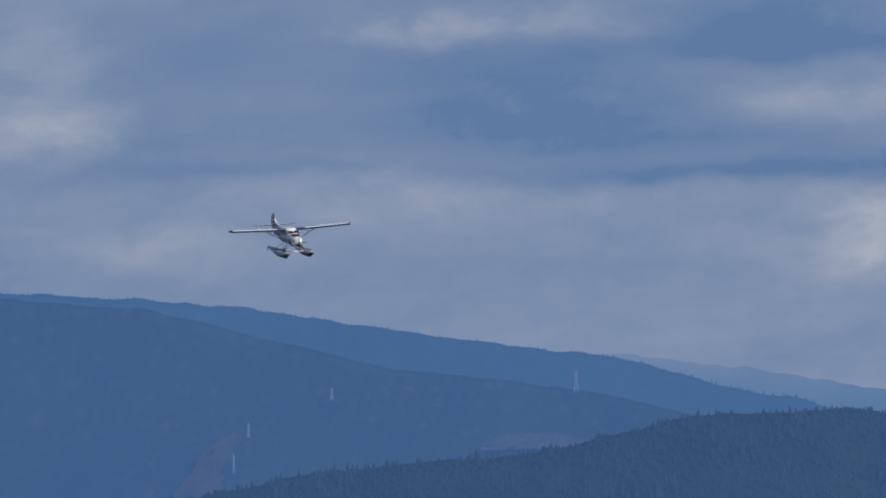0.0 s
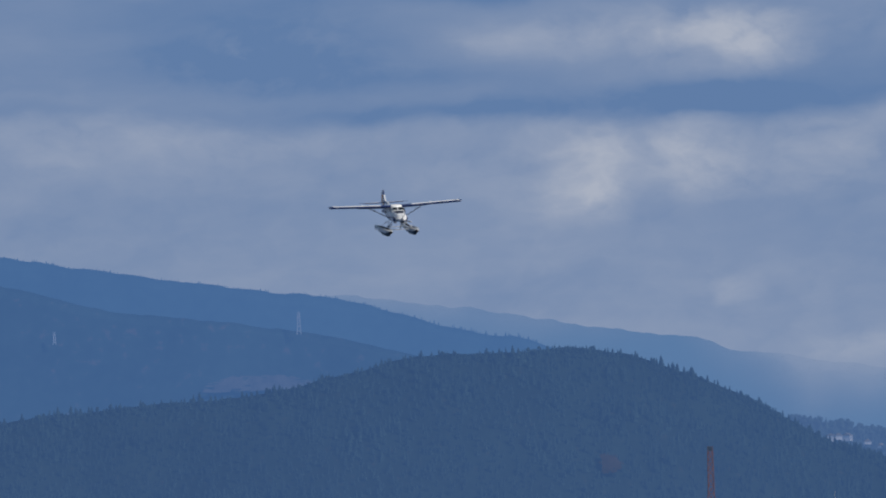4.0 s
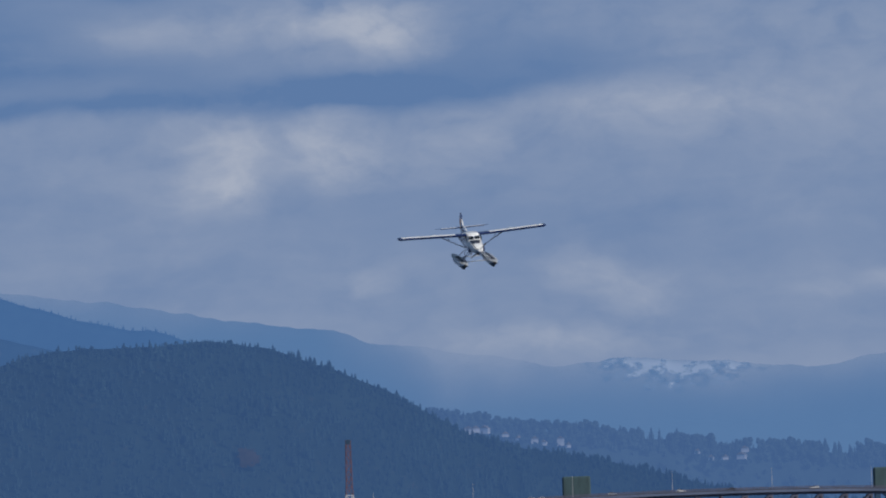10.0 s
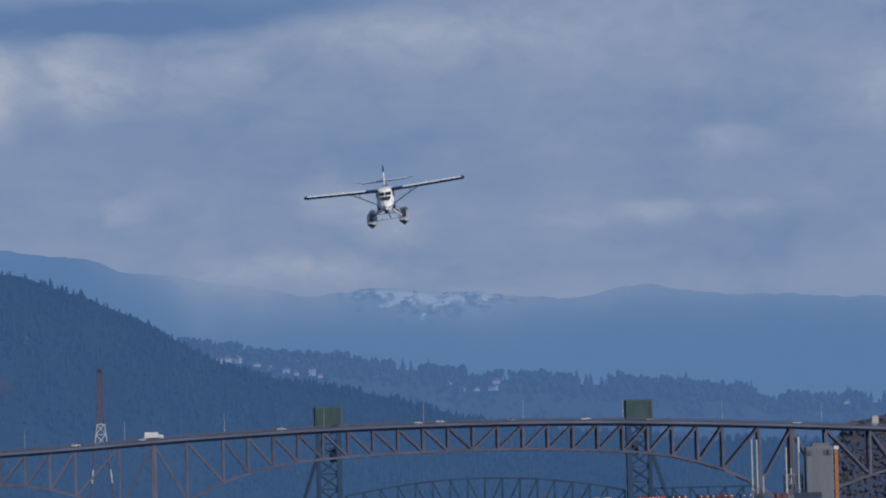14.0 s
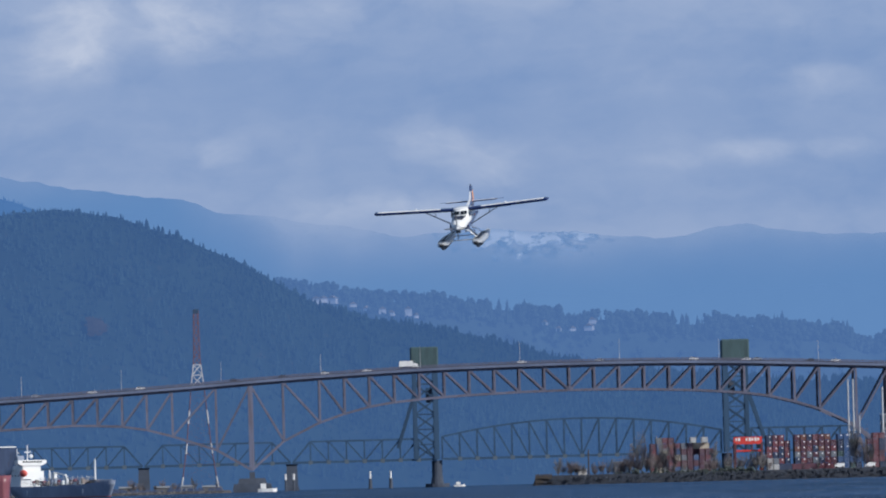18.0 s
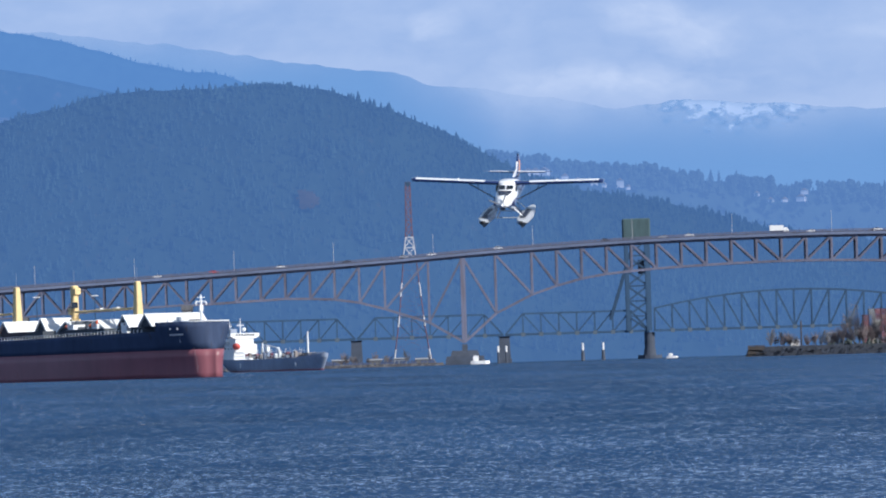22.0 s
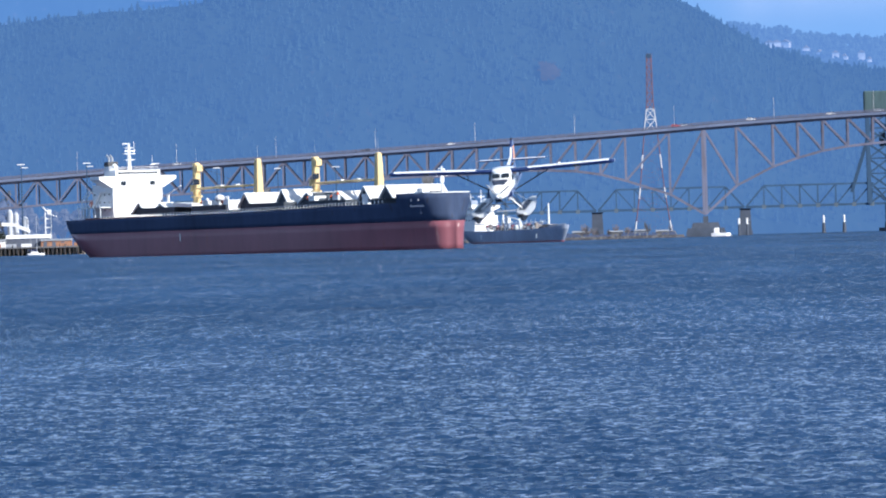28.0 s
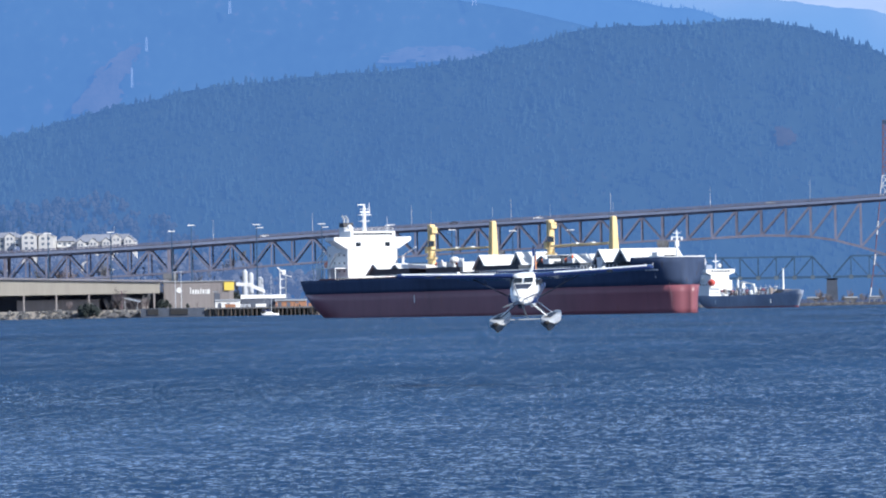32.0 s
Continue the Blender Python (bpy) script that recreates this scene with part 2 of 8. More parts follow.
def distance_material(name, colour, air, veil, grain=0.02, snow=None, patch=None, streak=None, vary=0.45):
    """Far surfaces in haze: their own colour mixed with a blue emission painted in for airlight."""
    m = material(name, colour, 0.95, vary=vary, grain=grain, spots=patch, spot_level=0.66, streak=streak)
    nt = m.node_tree
    bs = nt.nodes["Principled BSDF"]
    bs.inputs["Specular IOR Level"].default_value = 0.0
    if snow:
        # snow lies high on the open faces: centre, half width, lowest height
        x, w, low, thick = snow
        geo = nt.nodes.new("ShaderNodeNewGeometry")
        sep = nt.nodes.new("ShaderNodeSeparateXYZ")
        nt.links.new(geo.outputs["Position"], sep.inputs[0])
        n = nt.nodes.new("ShaderNodeTexNoise")
        n.inputs["Scale"].default_value, n.inputs["Detail"].default_value = 0.19, 6
        flat = nt.nodes.new("ShaderNodeVectorMath")
        flat.operation = "MULTIPLY"
        flat.inputs[1].default_value = (0.6, 0.6, 1.0)
        nt.links.new(geo.outputs["Position"], flat.inputs[0])
        nt.links.new(flat.outputs[0], n.inputs["Vector"])

        def ma(op, a, b):
            q = nt.nodes.new("ShaderNodeMath")
            q.operation = op
            for i, v in enumerate((a, b)):
                if isinstance(v, (int, float)):
                    q.inputs[i].default_value = v
                else:
                    nt.links.new(v, q.inputs[i])
            return q.outputs[0]
        up = ma("DIVIDE", ma("SUBTRACT", sep.outputs[2], low), thick)
        side = ma("DIVIDE", ma("ABSOLUTE", ma("SUBTRACT", sep.outputs[0], x), 0), w)
        f = ma("SUBTRACT", ma("ADD", up, ma("MULTIPLY", ma("SUBTRACT", n.outputs[0], 0.5), 4.4)), ma("MULTIPLY", ma("MULTIPLY", side, side), 2.2))
        mr = nt.nodes.new("ShaderNodeMapRange")
        nt.links.new(f, mr.inputs[0])
        mr.inputs[1].default_value, mr.inputs[2].default_value = 0.0, 1.0
        mx = nt.nodes.new("ShaderNodeMix")
        mx.data_type = "RGBA"
        nt.links.new(mr.outputs[0], mx.inputs[0])
        old = bs.inputs["Base Color"].links[0].from_socket
        nt.links.new(old, mx.inputs[6])
        mx.inputs[7].default_value = (0.66, 0.67, 0.71, 1)
        nt.links.new(mx.outputs[2], bs.inputs["Base Color"])
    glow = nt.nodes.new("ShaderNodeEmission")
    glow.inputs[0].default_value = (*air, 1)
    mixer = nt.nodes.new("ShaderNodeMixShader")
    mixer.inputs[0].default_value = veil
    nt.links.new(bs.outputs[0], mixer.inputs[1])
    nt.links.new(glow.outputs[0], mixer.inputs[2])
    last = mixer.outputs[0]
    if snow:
        # the haze emission is thinned over snow to brighten it; the crest fades as into low cloud
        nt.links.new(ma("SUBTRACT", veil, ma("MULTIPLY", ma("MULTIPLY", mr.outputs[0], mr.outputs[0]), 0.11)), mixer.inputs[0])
        drift = nt.nodes.new("ShaderNodeTexNoise")
        drift.inputs["Scale"].default_value, drift.inputs["Detail"].default_value = 0.012, 5
        nt.links.new(geo.outputs["Position"], drift.inputs["Vector"])
        high = nt.nodes.new("ShaderNodeMapRange")
        west = nt.nodes.new("ShaderNodeMapRange")
        nt.links.new(sep.outputs[0], west.inputs[0])
        for i, v in enumerate((-20.0, 60.0, -55.0, 0.0)):
            west.inputs[i + 1].default_value = v
        nt.links.new(ma("ADD", ma("ADD", sep.outputs[2], west.outputs[0]), ma("MULTIPLY", ma("SUBTRACT", drift.outputs[0], 0.5), 42.0)), high.inputs[0])
        for i, v in enumerate((106.0, 152.0, 0.0, 0.92)):
            high.inputs[i + 1].default_value = v
        clear = nt.nodes.new("ShaderNodeBsdfTransparent")
        cap = nt.nodes.new("ShaderNodeMixShader")
        nt.links.new(ma("MULTIPLY", high.outputs[0], ma("SUBTRACT", 1.0, mr.outputs[0])), cap.inputs[0])
        nt.links.new(last, cap.inputs[1])
        nt.links.new(clear.outputs[0], cap.inputs[2])
        last = cap.outputs[0]
    nt.links.new(last, nt.nodes["Material Output"].inputs[0])
    return m


# Second colour is haze, emitted by the slope itself; veil is its share.
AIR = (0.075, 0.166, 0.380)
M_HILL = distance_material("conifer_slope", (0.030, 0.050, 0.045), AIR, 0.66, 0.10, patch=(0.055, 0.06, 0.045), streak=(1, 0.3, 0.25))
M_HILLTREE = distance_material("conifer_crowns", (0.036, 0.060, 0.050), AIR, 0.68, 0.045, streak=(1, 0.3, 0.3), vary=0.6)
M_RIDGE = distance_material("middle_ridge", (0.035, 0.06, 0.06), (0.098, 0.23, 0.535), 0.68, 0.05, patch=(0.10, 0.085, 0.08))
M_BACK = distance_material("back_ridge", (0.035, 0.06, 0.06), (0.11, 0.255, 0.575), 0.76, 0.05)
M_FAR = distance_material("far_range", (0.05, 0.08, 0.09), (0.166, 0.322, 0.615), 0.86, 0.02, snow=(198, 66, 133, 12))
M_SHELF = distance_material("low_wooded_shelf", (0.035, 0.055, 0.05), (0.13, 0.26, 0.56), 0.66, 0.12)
# Bare ground, house walls, roofs and masts emit the same painted-in haze.
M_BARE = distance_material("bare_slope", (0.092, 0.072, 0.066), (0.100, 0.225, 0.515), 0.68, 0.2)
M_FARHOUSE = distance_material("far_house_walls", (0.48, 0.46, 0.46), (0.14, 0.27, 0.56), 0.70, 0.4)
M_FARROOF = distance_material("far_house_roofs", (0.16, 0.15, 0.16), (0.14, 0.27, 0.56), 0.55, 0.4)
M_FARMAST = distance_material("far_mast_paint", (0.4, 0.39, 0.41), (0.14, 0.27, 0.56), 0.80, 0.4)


def water_material():
    """Sea water; the facets of the chop come as random slopes, so that they hold at any distance."""
    m = bpy.data.materials.new("sea_water")
    m.use_nodes = True
    nt = m.node_tree
    bs = nt.nodes["Principled BSDF"]
    bs.inputs["Roughness"].default_value = 0.09
    bs.inputs["IOR"].default_value = 1.333
    geo = nt.nodes.new("ShaderNodeNewGeometry")

    def vm(op, a, b):
        q = nt.nodes.new("ShaderNodeVectorMath")
        q.operation = op
        for i, v in enumerate((a, b)):
            if isinstance(v, tuple):
                q.inputs[i].default_value = v
            elif v is not None:
                nt.links.new(v, q.inputs[i])
        return q.outputs[0]

    def wool(stretch, scale, detail):
        n = nt.nodes.new("ShaderNodeTexNoise")
        n.inputs["Scale"].default_value, n.inputs["Detail"].default_value = scale, detail
        nt.links.new(vm("MULTIPLY", geo.outputs["Position"], stretch), n.inputs["Vector"])
        return n
    total = geo.outputs["Normal"]
    for stretch, scale, k in (((0.9, 0.6, 0), 8.0, 0.75), ((0.9, 0.6, 0), 4.0, 1.1), ((0.8, 0.5, 0), 2.0, 0.75), ((0.7, 0.4, 0), 0.9, 0.25), ((1, 0.09, 0), 0.12, 0.09), ((1, 0.08, 0), 0.03, 0.10)):
        c = vm("SUBTRACT", wool(stretch, scale, 2).outputs["Color"], (0.5, 0.5, 0.5))
        total = vm("ADD", total, vm("MULTIPLY", c, (0.8 * k, 1.15 * k, 0)))
    # gusts roughen the open middle of the harbour in long patches
    sep = nt.nodes.new("ShaderNodeSeparateXYZ")
    nt.links.new(geo.outputs["Position"], sep.inputs[0])
    open_water = nt.nodes.new("ShaderNodeMapRange")
    nt.links.new(sep.outputs[1], open_water.inputs[0])
    for i, v in enumerate((220.0, 1000.0, 0.0, 1.0)):
        open_water.inputs[i + 1].default_value = v
    for stretch, scale, k in (((1, 0.10, 0), 0.6, 0.16), ((1, 0.06, 0), 0.6, 0.2), ((1, 0.06, 0), 1.2, 0.7), ((1, 0.05, 0), 2.6, 1.0)):
        c = vm("MULTIPLY", vm("SUBTRACT", wool(stretch, scale, 2).outputs["Color"], (0.5, 0.5, 0.5)), (0.8 * k, 1.15 * k, 0))
        far = nt.nodes.new("ShaderNodeVectorMath")
        far.operation = "SCALE"
        nt.links.new(c, far.inputs[0])
        nt.links.new(open_water.outputs[0], far.inputs["Scale"])
        total = vm("ADD", total, far.outputs[0])
    # normals lean to the quay like the wave faces that show,
    # and lean more with distance to darken the far water
    reach = nt.nodes.new("ShaderNodeMapRange")
    reach.interpolation_type = "SMOOTHSTEP"
    nt.links.new(sep.outputs[1], reach.inputs[0])
    for i, v in enumerate((200.0, 820.0, -0.215, -0.42)):
        reach.inputs[i + 1].default_value = v
    lean = nt.nodes.new("ShaderNodeCombineXYZ")
    band = nt.nodes.new("ShaderNodeMath")
    band.operation = "MULTIPLY_ADD"
    nt.links.new(wool((0.22, 1, 0), 0.012, 3).outputs[0], band.inputs[0])
    band.inputs[1].default_value = 0.34
    shift = nt.nodes.new("ShaderNodeMath")
    nt.links.new(reach.outputs[0], shift.inputs[0])
    shift.inputs[1].default_value = -0.17
    nt.links.new(shift.outputs[0], band.inputs[2])
    nt.links.new(band.outputs[0], lean.inputs[1])
    total = vm("ADD", total, lean.outputs[0])
    nt.links.new(vm("NORMALIZE", total, None), bs.inputs["Normal"])
    gust = wool((1, 0.12, 0), 0.022, 4)
    ramp = nt.nodes.new("ShaderNodeValToRGB")
    ramp.color_ramp.elements[0].position, ramp.color_ramp.elements[1].position = 0.36, 0.66
    ramp.color_ramp.elements[0].color, ramp.color_ramp.elements[1].color = (0.011, 0.032, 0.078, 1), (0.018, 0.050, 0.120, 1)
    nt.links.new(gust.outputs[0], ramp.inputs[0])
    nt.links.new(ramp.outputs[0], bs.inputs["Base Color"])
    return m


M_WATER = water_material()
# Bridge steels lightened toward blue-grey: distance haze is put into the base colours.
M_STEEL = material("weathered_hazed_bridge_steel", (0.132, 0.138, 0.196), 0.85, 0.0, 0.3, 0.3, spots=(0.120, 0.106, 0.130), per_object=0.16)
M_GIRDER = material("hazed_deck_girder_steel", (0.142, 0.172, 0.262), 0.85, 0.0, 0.3, 0.3, spots=(0.125, 0.142, 0.200), streak=(0.4, 1, 2))
M_STEEL2 = material("hazed_rail_steel", (0.038, 0.075, 0.135), 0.7, 0.0, 0.3, 0.3, per_object=0.12)
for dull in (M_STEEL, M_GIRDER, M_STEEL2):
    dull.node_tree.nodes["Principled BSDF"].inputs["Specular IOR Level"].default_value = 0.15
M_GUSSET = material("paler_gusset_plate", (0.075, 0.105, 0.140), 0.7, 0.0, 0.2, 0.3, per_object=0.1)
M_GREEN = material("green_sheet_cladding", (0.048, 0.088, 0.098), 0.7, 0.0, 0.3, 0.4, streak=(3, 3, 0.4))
M_CONC = material("weathered_concrete", (0.130, 0.135, 0.150), 0.9, 0, 0.3, 0.5, bump=0.05, spots=(0.10, 0.09, 0.08), streak=(2, 2, 0.5))
M_DARKCONC = material("tide_stained_concrete", (0.064, 0.078, 0.108), 0.9, 0, 0.4, 0.6, bump=0.05)
M_WETCONC = material("dark_wet_caisson", (0.050, 0.064, 0.095), 0.85, 0, 0.35, 0.6, bump=0.05)
M_ASPH = material("asphalt", (0.05, 0.05, 0.052), 0.9, 0, 0.2, 2)
M_PYGREY = material("weathered_white_mast_paint", (0.50, 0.50, 0.52), 0.7, 0, 0.2, 0.5)
M_PYRED = material("faded_red_mast_paint", (0.135, 0.070, 0.095), 0.7, 0, 0.25, 0.5)
M_PYWHITE = material("white_mast_paint", (0.74, 0.74, 0.74), 0.6, 0, 0.15, 0.5)
M_ALU = material("galvanised_metal", (0.55, 0.56, 0.58), 0.4, 0.6, 0.15, 2)
M_BLACK = material("black_rubber", (0.02, 0.02, 0.022), 0.7, 0, 0.2, 2)
M_GLASS = material("dark_window_glass", (0.015, 0.02, 0.026), 0.08, 0, 0.2, 0.5, coat=0.5)


# ---- water ----
def sea():
    rng = np.random.default_rng(4)
    y = [165.0]
    while y[-1] < 4390:
        q = y[-1]
        y.append(q + (0.22 if q < 300 else 0.22 + (q - 300) * 0.0016 if q < 900 else 1.18 + (q - 900) * 0.009))
    y = np.array(y)
    a = np.linspace(-0.135, 0.118, 360)
    X = y[:, None] * a[None, :]
    Y = np.repeat(y[:, None], len(a), 1)
    step = np.gradient(y)[:, None]
    Z = np.zeros_like(X)
    for i in range(70):
        length = 0.55 * (2.7 / 0.55) ** rng.random()
        ang = radians(-97) + rng.normal() * 0.62
        k = 2 * math.pi / length
        amp = 0.0031 * length ** 0.45 * (0.5 + 0.9 * rng.random())
        ph = rng.random() * 6.28
        fade = np.clip(2.0 - step / length * 4.2, 0, 1)
        th = k * (X * math.cos(ang) + Y * math.sin(ang)) + ph
        Z += fade * amp * (np.sin(th) + 0.25 * np.cos(2 * th))
    # gusts: the chop is uneven from place to place
    g = np.zeros_like(X)
    for i in range(9):
        length = 60 + 160 * rng.random()
        ang = rng.random() * 6.28
        g += np.sin(2 * math.pi / length * (X * math.cos(ang) + 0.35 * Y * math.sin(ang)) + rng.random() * 6.28)
    Z *= np.clip(0.9 + 0.16 * g, 0.3, 1.6)
    n, c = X.shape
    verts = np.stack([X, Y, Z], -1).reshape(-1, 3)
    idx = np.arange(n * c).reshape(n, c)
    quads = np.stack([idx[:-1, :-1], idx[:-1, 1:], idx[1:, 1:], idx[1:, :-1]], -1).reshape(-1, 4)
    s = 9000.0
    base = len(verts)
    outer = np.array([(-s, -s, -0.6), (s, -s, -0.6), (s, s, -0.6), (-s, s, -0.6)])
    verts = np.concatenate([verts, outer])
    quads = np.concatenate([quads, [[base, base + 1, base + 2, base + 3]]])
    me = bpy.data.meshes.new("water")
    me.vertices.add(len(verts))
    me.vertices.foreach_set("co", verts.ravel())
    me.loops.add(quads.size)
    me.loops.foreach_set("vertex_index", quads.ravel().astype(np.int32))
    me.polygons.add(len(quads))
    me.polygons.foreach_set("loop_start", np.arange(0, quads.size, 4, dtype=np.int32))
    me.polygons.foreach_set("loop_total", np.full(len(quads), 4, dtype=np.int32))
    me.polygons.foreach_set("use_smooth", np.ones(len(quads), dtype=bool))
    me.update(calc_edges=True)
    me.materials.append(M_WATER)
    tagged(new("water", me), "choppy dark blue harbour water with small wind waves", "water", kind="structure")


sea()


# ---- far hills ----
MIL = 1 / 14800.0


def ridge(name, profile, y0, depth, foot, mat, label, rough=1.0, seed=1.0, steps=420):
    """A hillside: its crest line is given as (across, up) in 1/14.8 thousandths of the distance; noise breaks it."""
    px, pz = [p[0] for p in profile], [p[1] for p in profile]
    xs = np.linspace(px[0], px[-1], steps)
    crest = np.interp(xs, px, pz)
    ker = np.hanning(13)
    crest = np.convolve(np.pad(crest, 6, mode="edge"), ker / ker.sum(), "valid")
    rows = 26
    verts, faces = [], []
    for j in range(rows + 1):
        f = j / rows
        d = y0 + depth * f
        for i, u in enumerate(xs):
            x = u * MIL * d
            top = 6 + crest[i] * MIL * (y0 + depth)
            s = f ** 0.85
            wob = noise.fractal(Vector((x * 0.006, f * 2.2, seed)), 1.0, 2.0, 4) * 9.0 * math.sin(math.pi * f) + \
                noise.fractal(Vector((x * 0.05, f * 9, seed)), 1.0, 2.0, 4) * rough * (0.5 + 0.5 * f)
            verts.append((x, d, foot + (top - foot) * s + wob))
    w = len(xs)
    for i, u in enumerate(xs):
        verts.append((u * MIL * (y0 + depth + 40), y0 + depth + 40, foot))
    for j in range(rows + 1):
        for i in range(w - 1):
            faces.append((j * w + i, j * w + i + 1, (j + 1) * w + i + 1, (j + 1) * w + i))
    ob = raw(name, verts, faces, mat, smooth=True)
    tagged(ob, label, "hill", kind="structure")

    def spot(u, f):
        """A place on the slope."""
        g = min(w - 1.001, max(0.0, (u - xs[0]) / (xs[-1] - xs[0]) * (w - 1)))
        i = int(g)
        j = min(rows - 1, max(0, int(f * rows)))
        k = f * rows - j
        a = Vector(verts[j * w + i]).lerp(Vector(verts[j * w + i + 1]), g - i)
        b = Vector(verts[(j + 1) * w + i]).lerp(Vector(verts[(j + 1) * w + i + 1]), g - i)
        return a.lerp(b, k)
    return spot


HILL = [(-2100, 150), (-1800, 230), (-1567, 298), (-1366, 350), (-1215, 382), (-965, 403), (-830, 408), (-714, 429), (-549, 470), (-478, 480), (-363, 479), (-228, 484), (-148, 475),
        (-89, 455), (-29, 431), (30, 407), (84, 381), (131, 355), (155, 342), (202, 310), (276, 285), (357, 271), (439, 257), (492, 246), (520, 238), (615, 205), (800, 175), (1100, 150), (1600, 120), (2000, 110)]
BACK = [(-2300, 740), (-1741, 713), (-1541, 700), (-1341, 683), (-1141, 652), (-982, 626), (-842, 606), (-692, 587), (-592, 568), (-493, 536), (-443, 523), (-293, 495), (-200, 462), (-80, 400), (100, 280), (400, 150)]
MIDDLE = [(-2300, 730), (-1741, 703), (-1491, 680), (-1342, 643), (-1242, 616), (-1043, 566), (-843, 543), (-693, 521), (-593, 499), (-400, 445), (-200, 380), (100, 240)]
FAR = [(-900, 600), (-600, 580), (-427, 559), (-267, 532), (-138, 509), (-8, 494), (62, 472), (231, 448), (331, 430), (373, 424), (523, 436), (600, 428), (673, 422), (833, 411), (973, 433), (1073, 415), (1341, 399), (1700, 390), (2200, 380)]
SHELF = [(100, 340), (171, 334), (290, 316), (390, 302), (490, 295), (600, 283), (612, 268), (625, 270), (690, 262), (710, 268), (849, 256), (969, 250), (1149, 232), (1185, 205), (1208, 212), (1336, 212), (1700, 205), (2100, 200)]
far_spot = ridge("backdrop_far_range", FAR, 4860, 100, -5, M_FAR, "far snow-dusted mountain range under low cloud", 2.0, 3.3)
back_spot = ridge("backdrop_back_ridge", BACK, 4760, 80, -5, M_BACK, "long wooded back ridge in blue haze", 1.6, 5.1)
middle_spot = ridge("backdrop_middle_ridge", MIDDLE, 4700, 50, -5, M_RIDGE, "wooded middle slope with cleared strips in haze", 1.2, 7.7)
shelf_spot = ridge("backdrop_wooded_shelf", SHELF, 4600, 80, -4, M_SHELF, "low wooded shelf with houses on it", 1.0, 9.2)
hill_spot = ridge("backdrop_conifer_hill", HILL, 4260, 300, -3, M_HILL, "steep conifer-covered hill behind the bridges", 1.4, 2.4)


def conifers(name, places, mat, label, wide=1.0):
    """Firs: a stem and three ragged skirts each, joined into one wood."""
    verts, faces = [], []
    for p, h in places:
        r = h * random.uniform(0.17, 0.26) * wide
        lean = random.uniform(-0.03, 0.03) * h
        n = 5
        for k, (z0, z1, rr) in enumerate(((0.08, 0.55, 1.0), (0.36, 0.8, 0.72), (0.62, 1.0, 0.45))):
            b = len(verts)
            a0 = random.random() * 6.28
            for i in range(n):
                a = a0 + i * 6.283 / n
                q = r * rr * random.uniform(0.7, 1.25)
                verts.append((p.x + lean * z0 + math.cos(a) * q, p.y + math.sin(a) * q, p.z + h * (z0 + random.uniform(-0.04, 0.04))))
            verts.append((p.x + lean, p.y, p.z + h * z1))
            for i in range(n):
                faces.append((b + i, b + (i + 1) % n, b + n))
    ob = raw(name, verts, faces, mat)
    return tagged(ob, label, "trees", kind="stuff")


def broadleaves(name, places, mat, label):
    """Round-headed trees: a handful of uneven leafy clumps each, joined into one wood."""
    verts, faces = [], []
    for p, h in places:
        for k in range(5):
            r = h * random.uniform(0.16, 0.3)
            c = p + Vector((random.gauss(0, 0.14) * h, random.gauss(0, 0.14) * h, h * random.uniform(0.15, 0.85)))
            b = len(verts)
            for j, (zz, q) in enumerate(((-0.8, 0.55), (0.0, 1.0), (0.9, 0.55))):
                for i in range(6):
                    a = i * 1.047 + j * 0.5
                    g = q * r * random.uniform(0.7, 1.25)
                    verts.append((c.x + math.cos(a) * g, c.y + math.sin(a) * g, c.z + zz * r + random.uniform(-0.15, 0.15) * r))
            verts.append((c.x, c.y, c.z + r * random.uniform(1.0, 1.35)))
            for j in range(2):
                for i in range(6):
                    faces.append((b + j * 6 + i, b + j * 6 + (i + 1) % 6, b + j * 6 + 6 + (i + 1) % 6, b + j * 6 + 6 + i))
            for i in range(6):
                faces.append((b + 12 + i, b + 12 + (i + 1) % 6, b + 18))
    return tagged(raw(name, verts, faces, mat), label, "trees", kind="stuff")


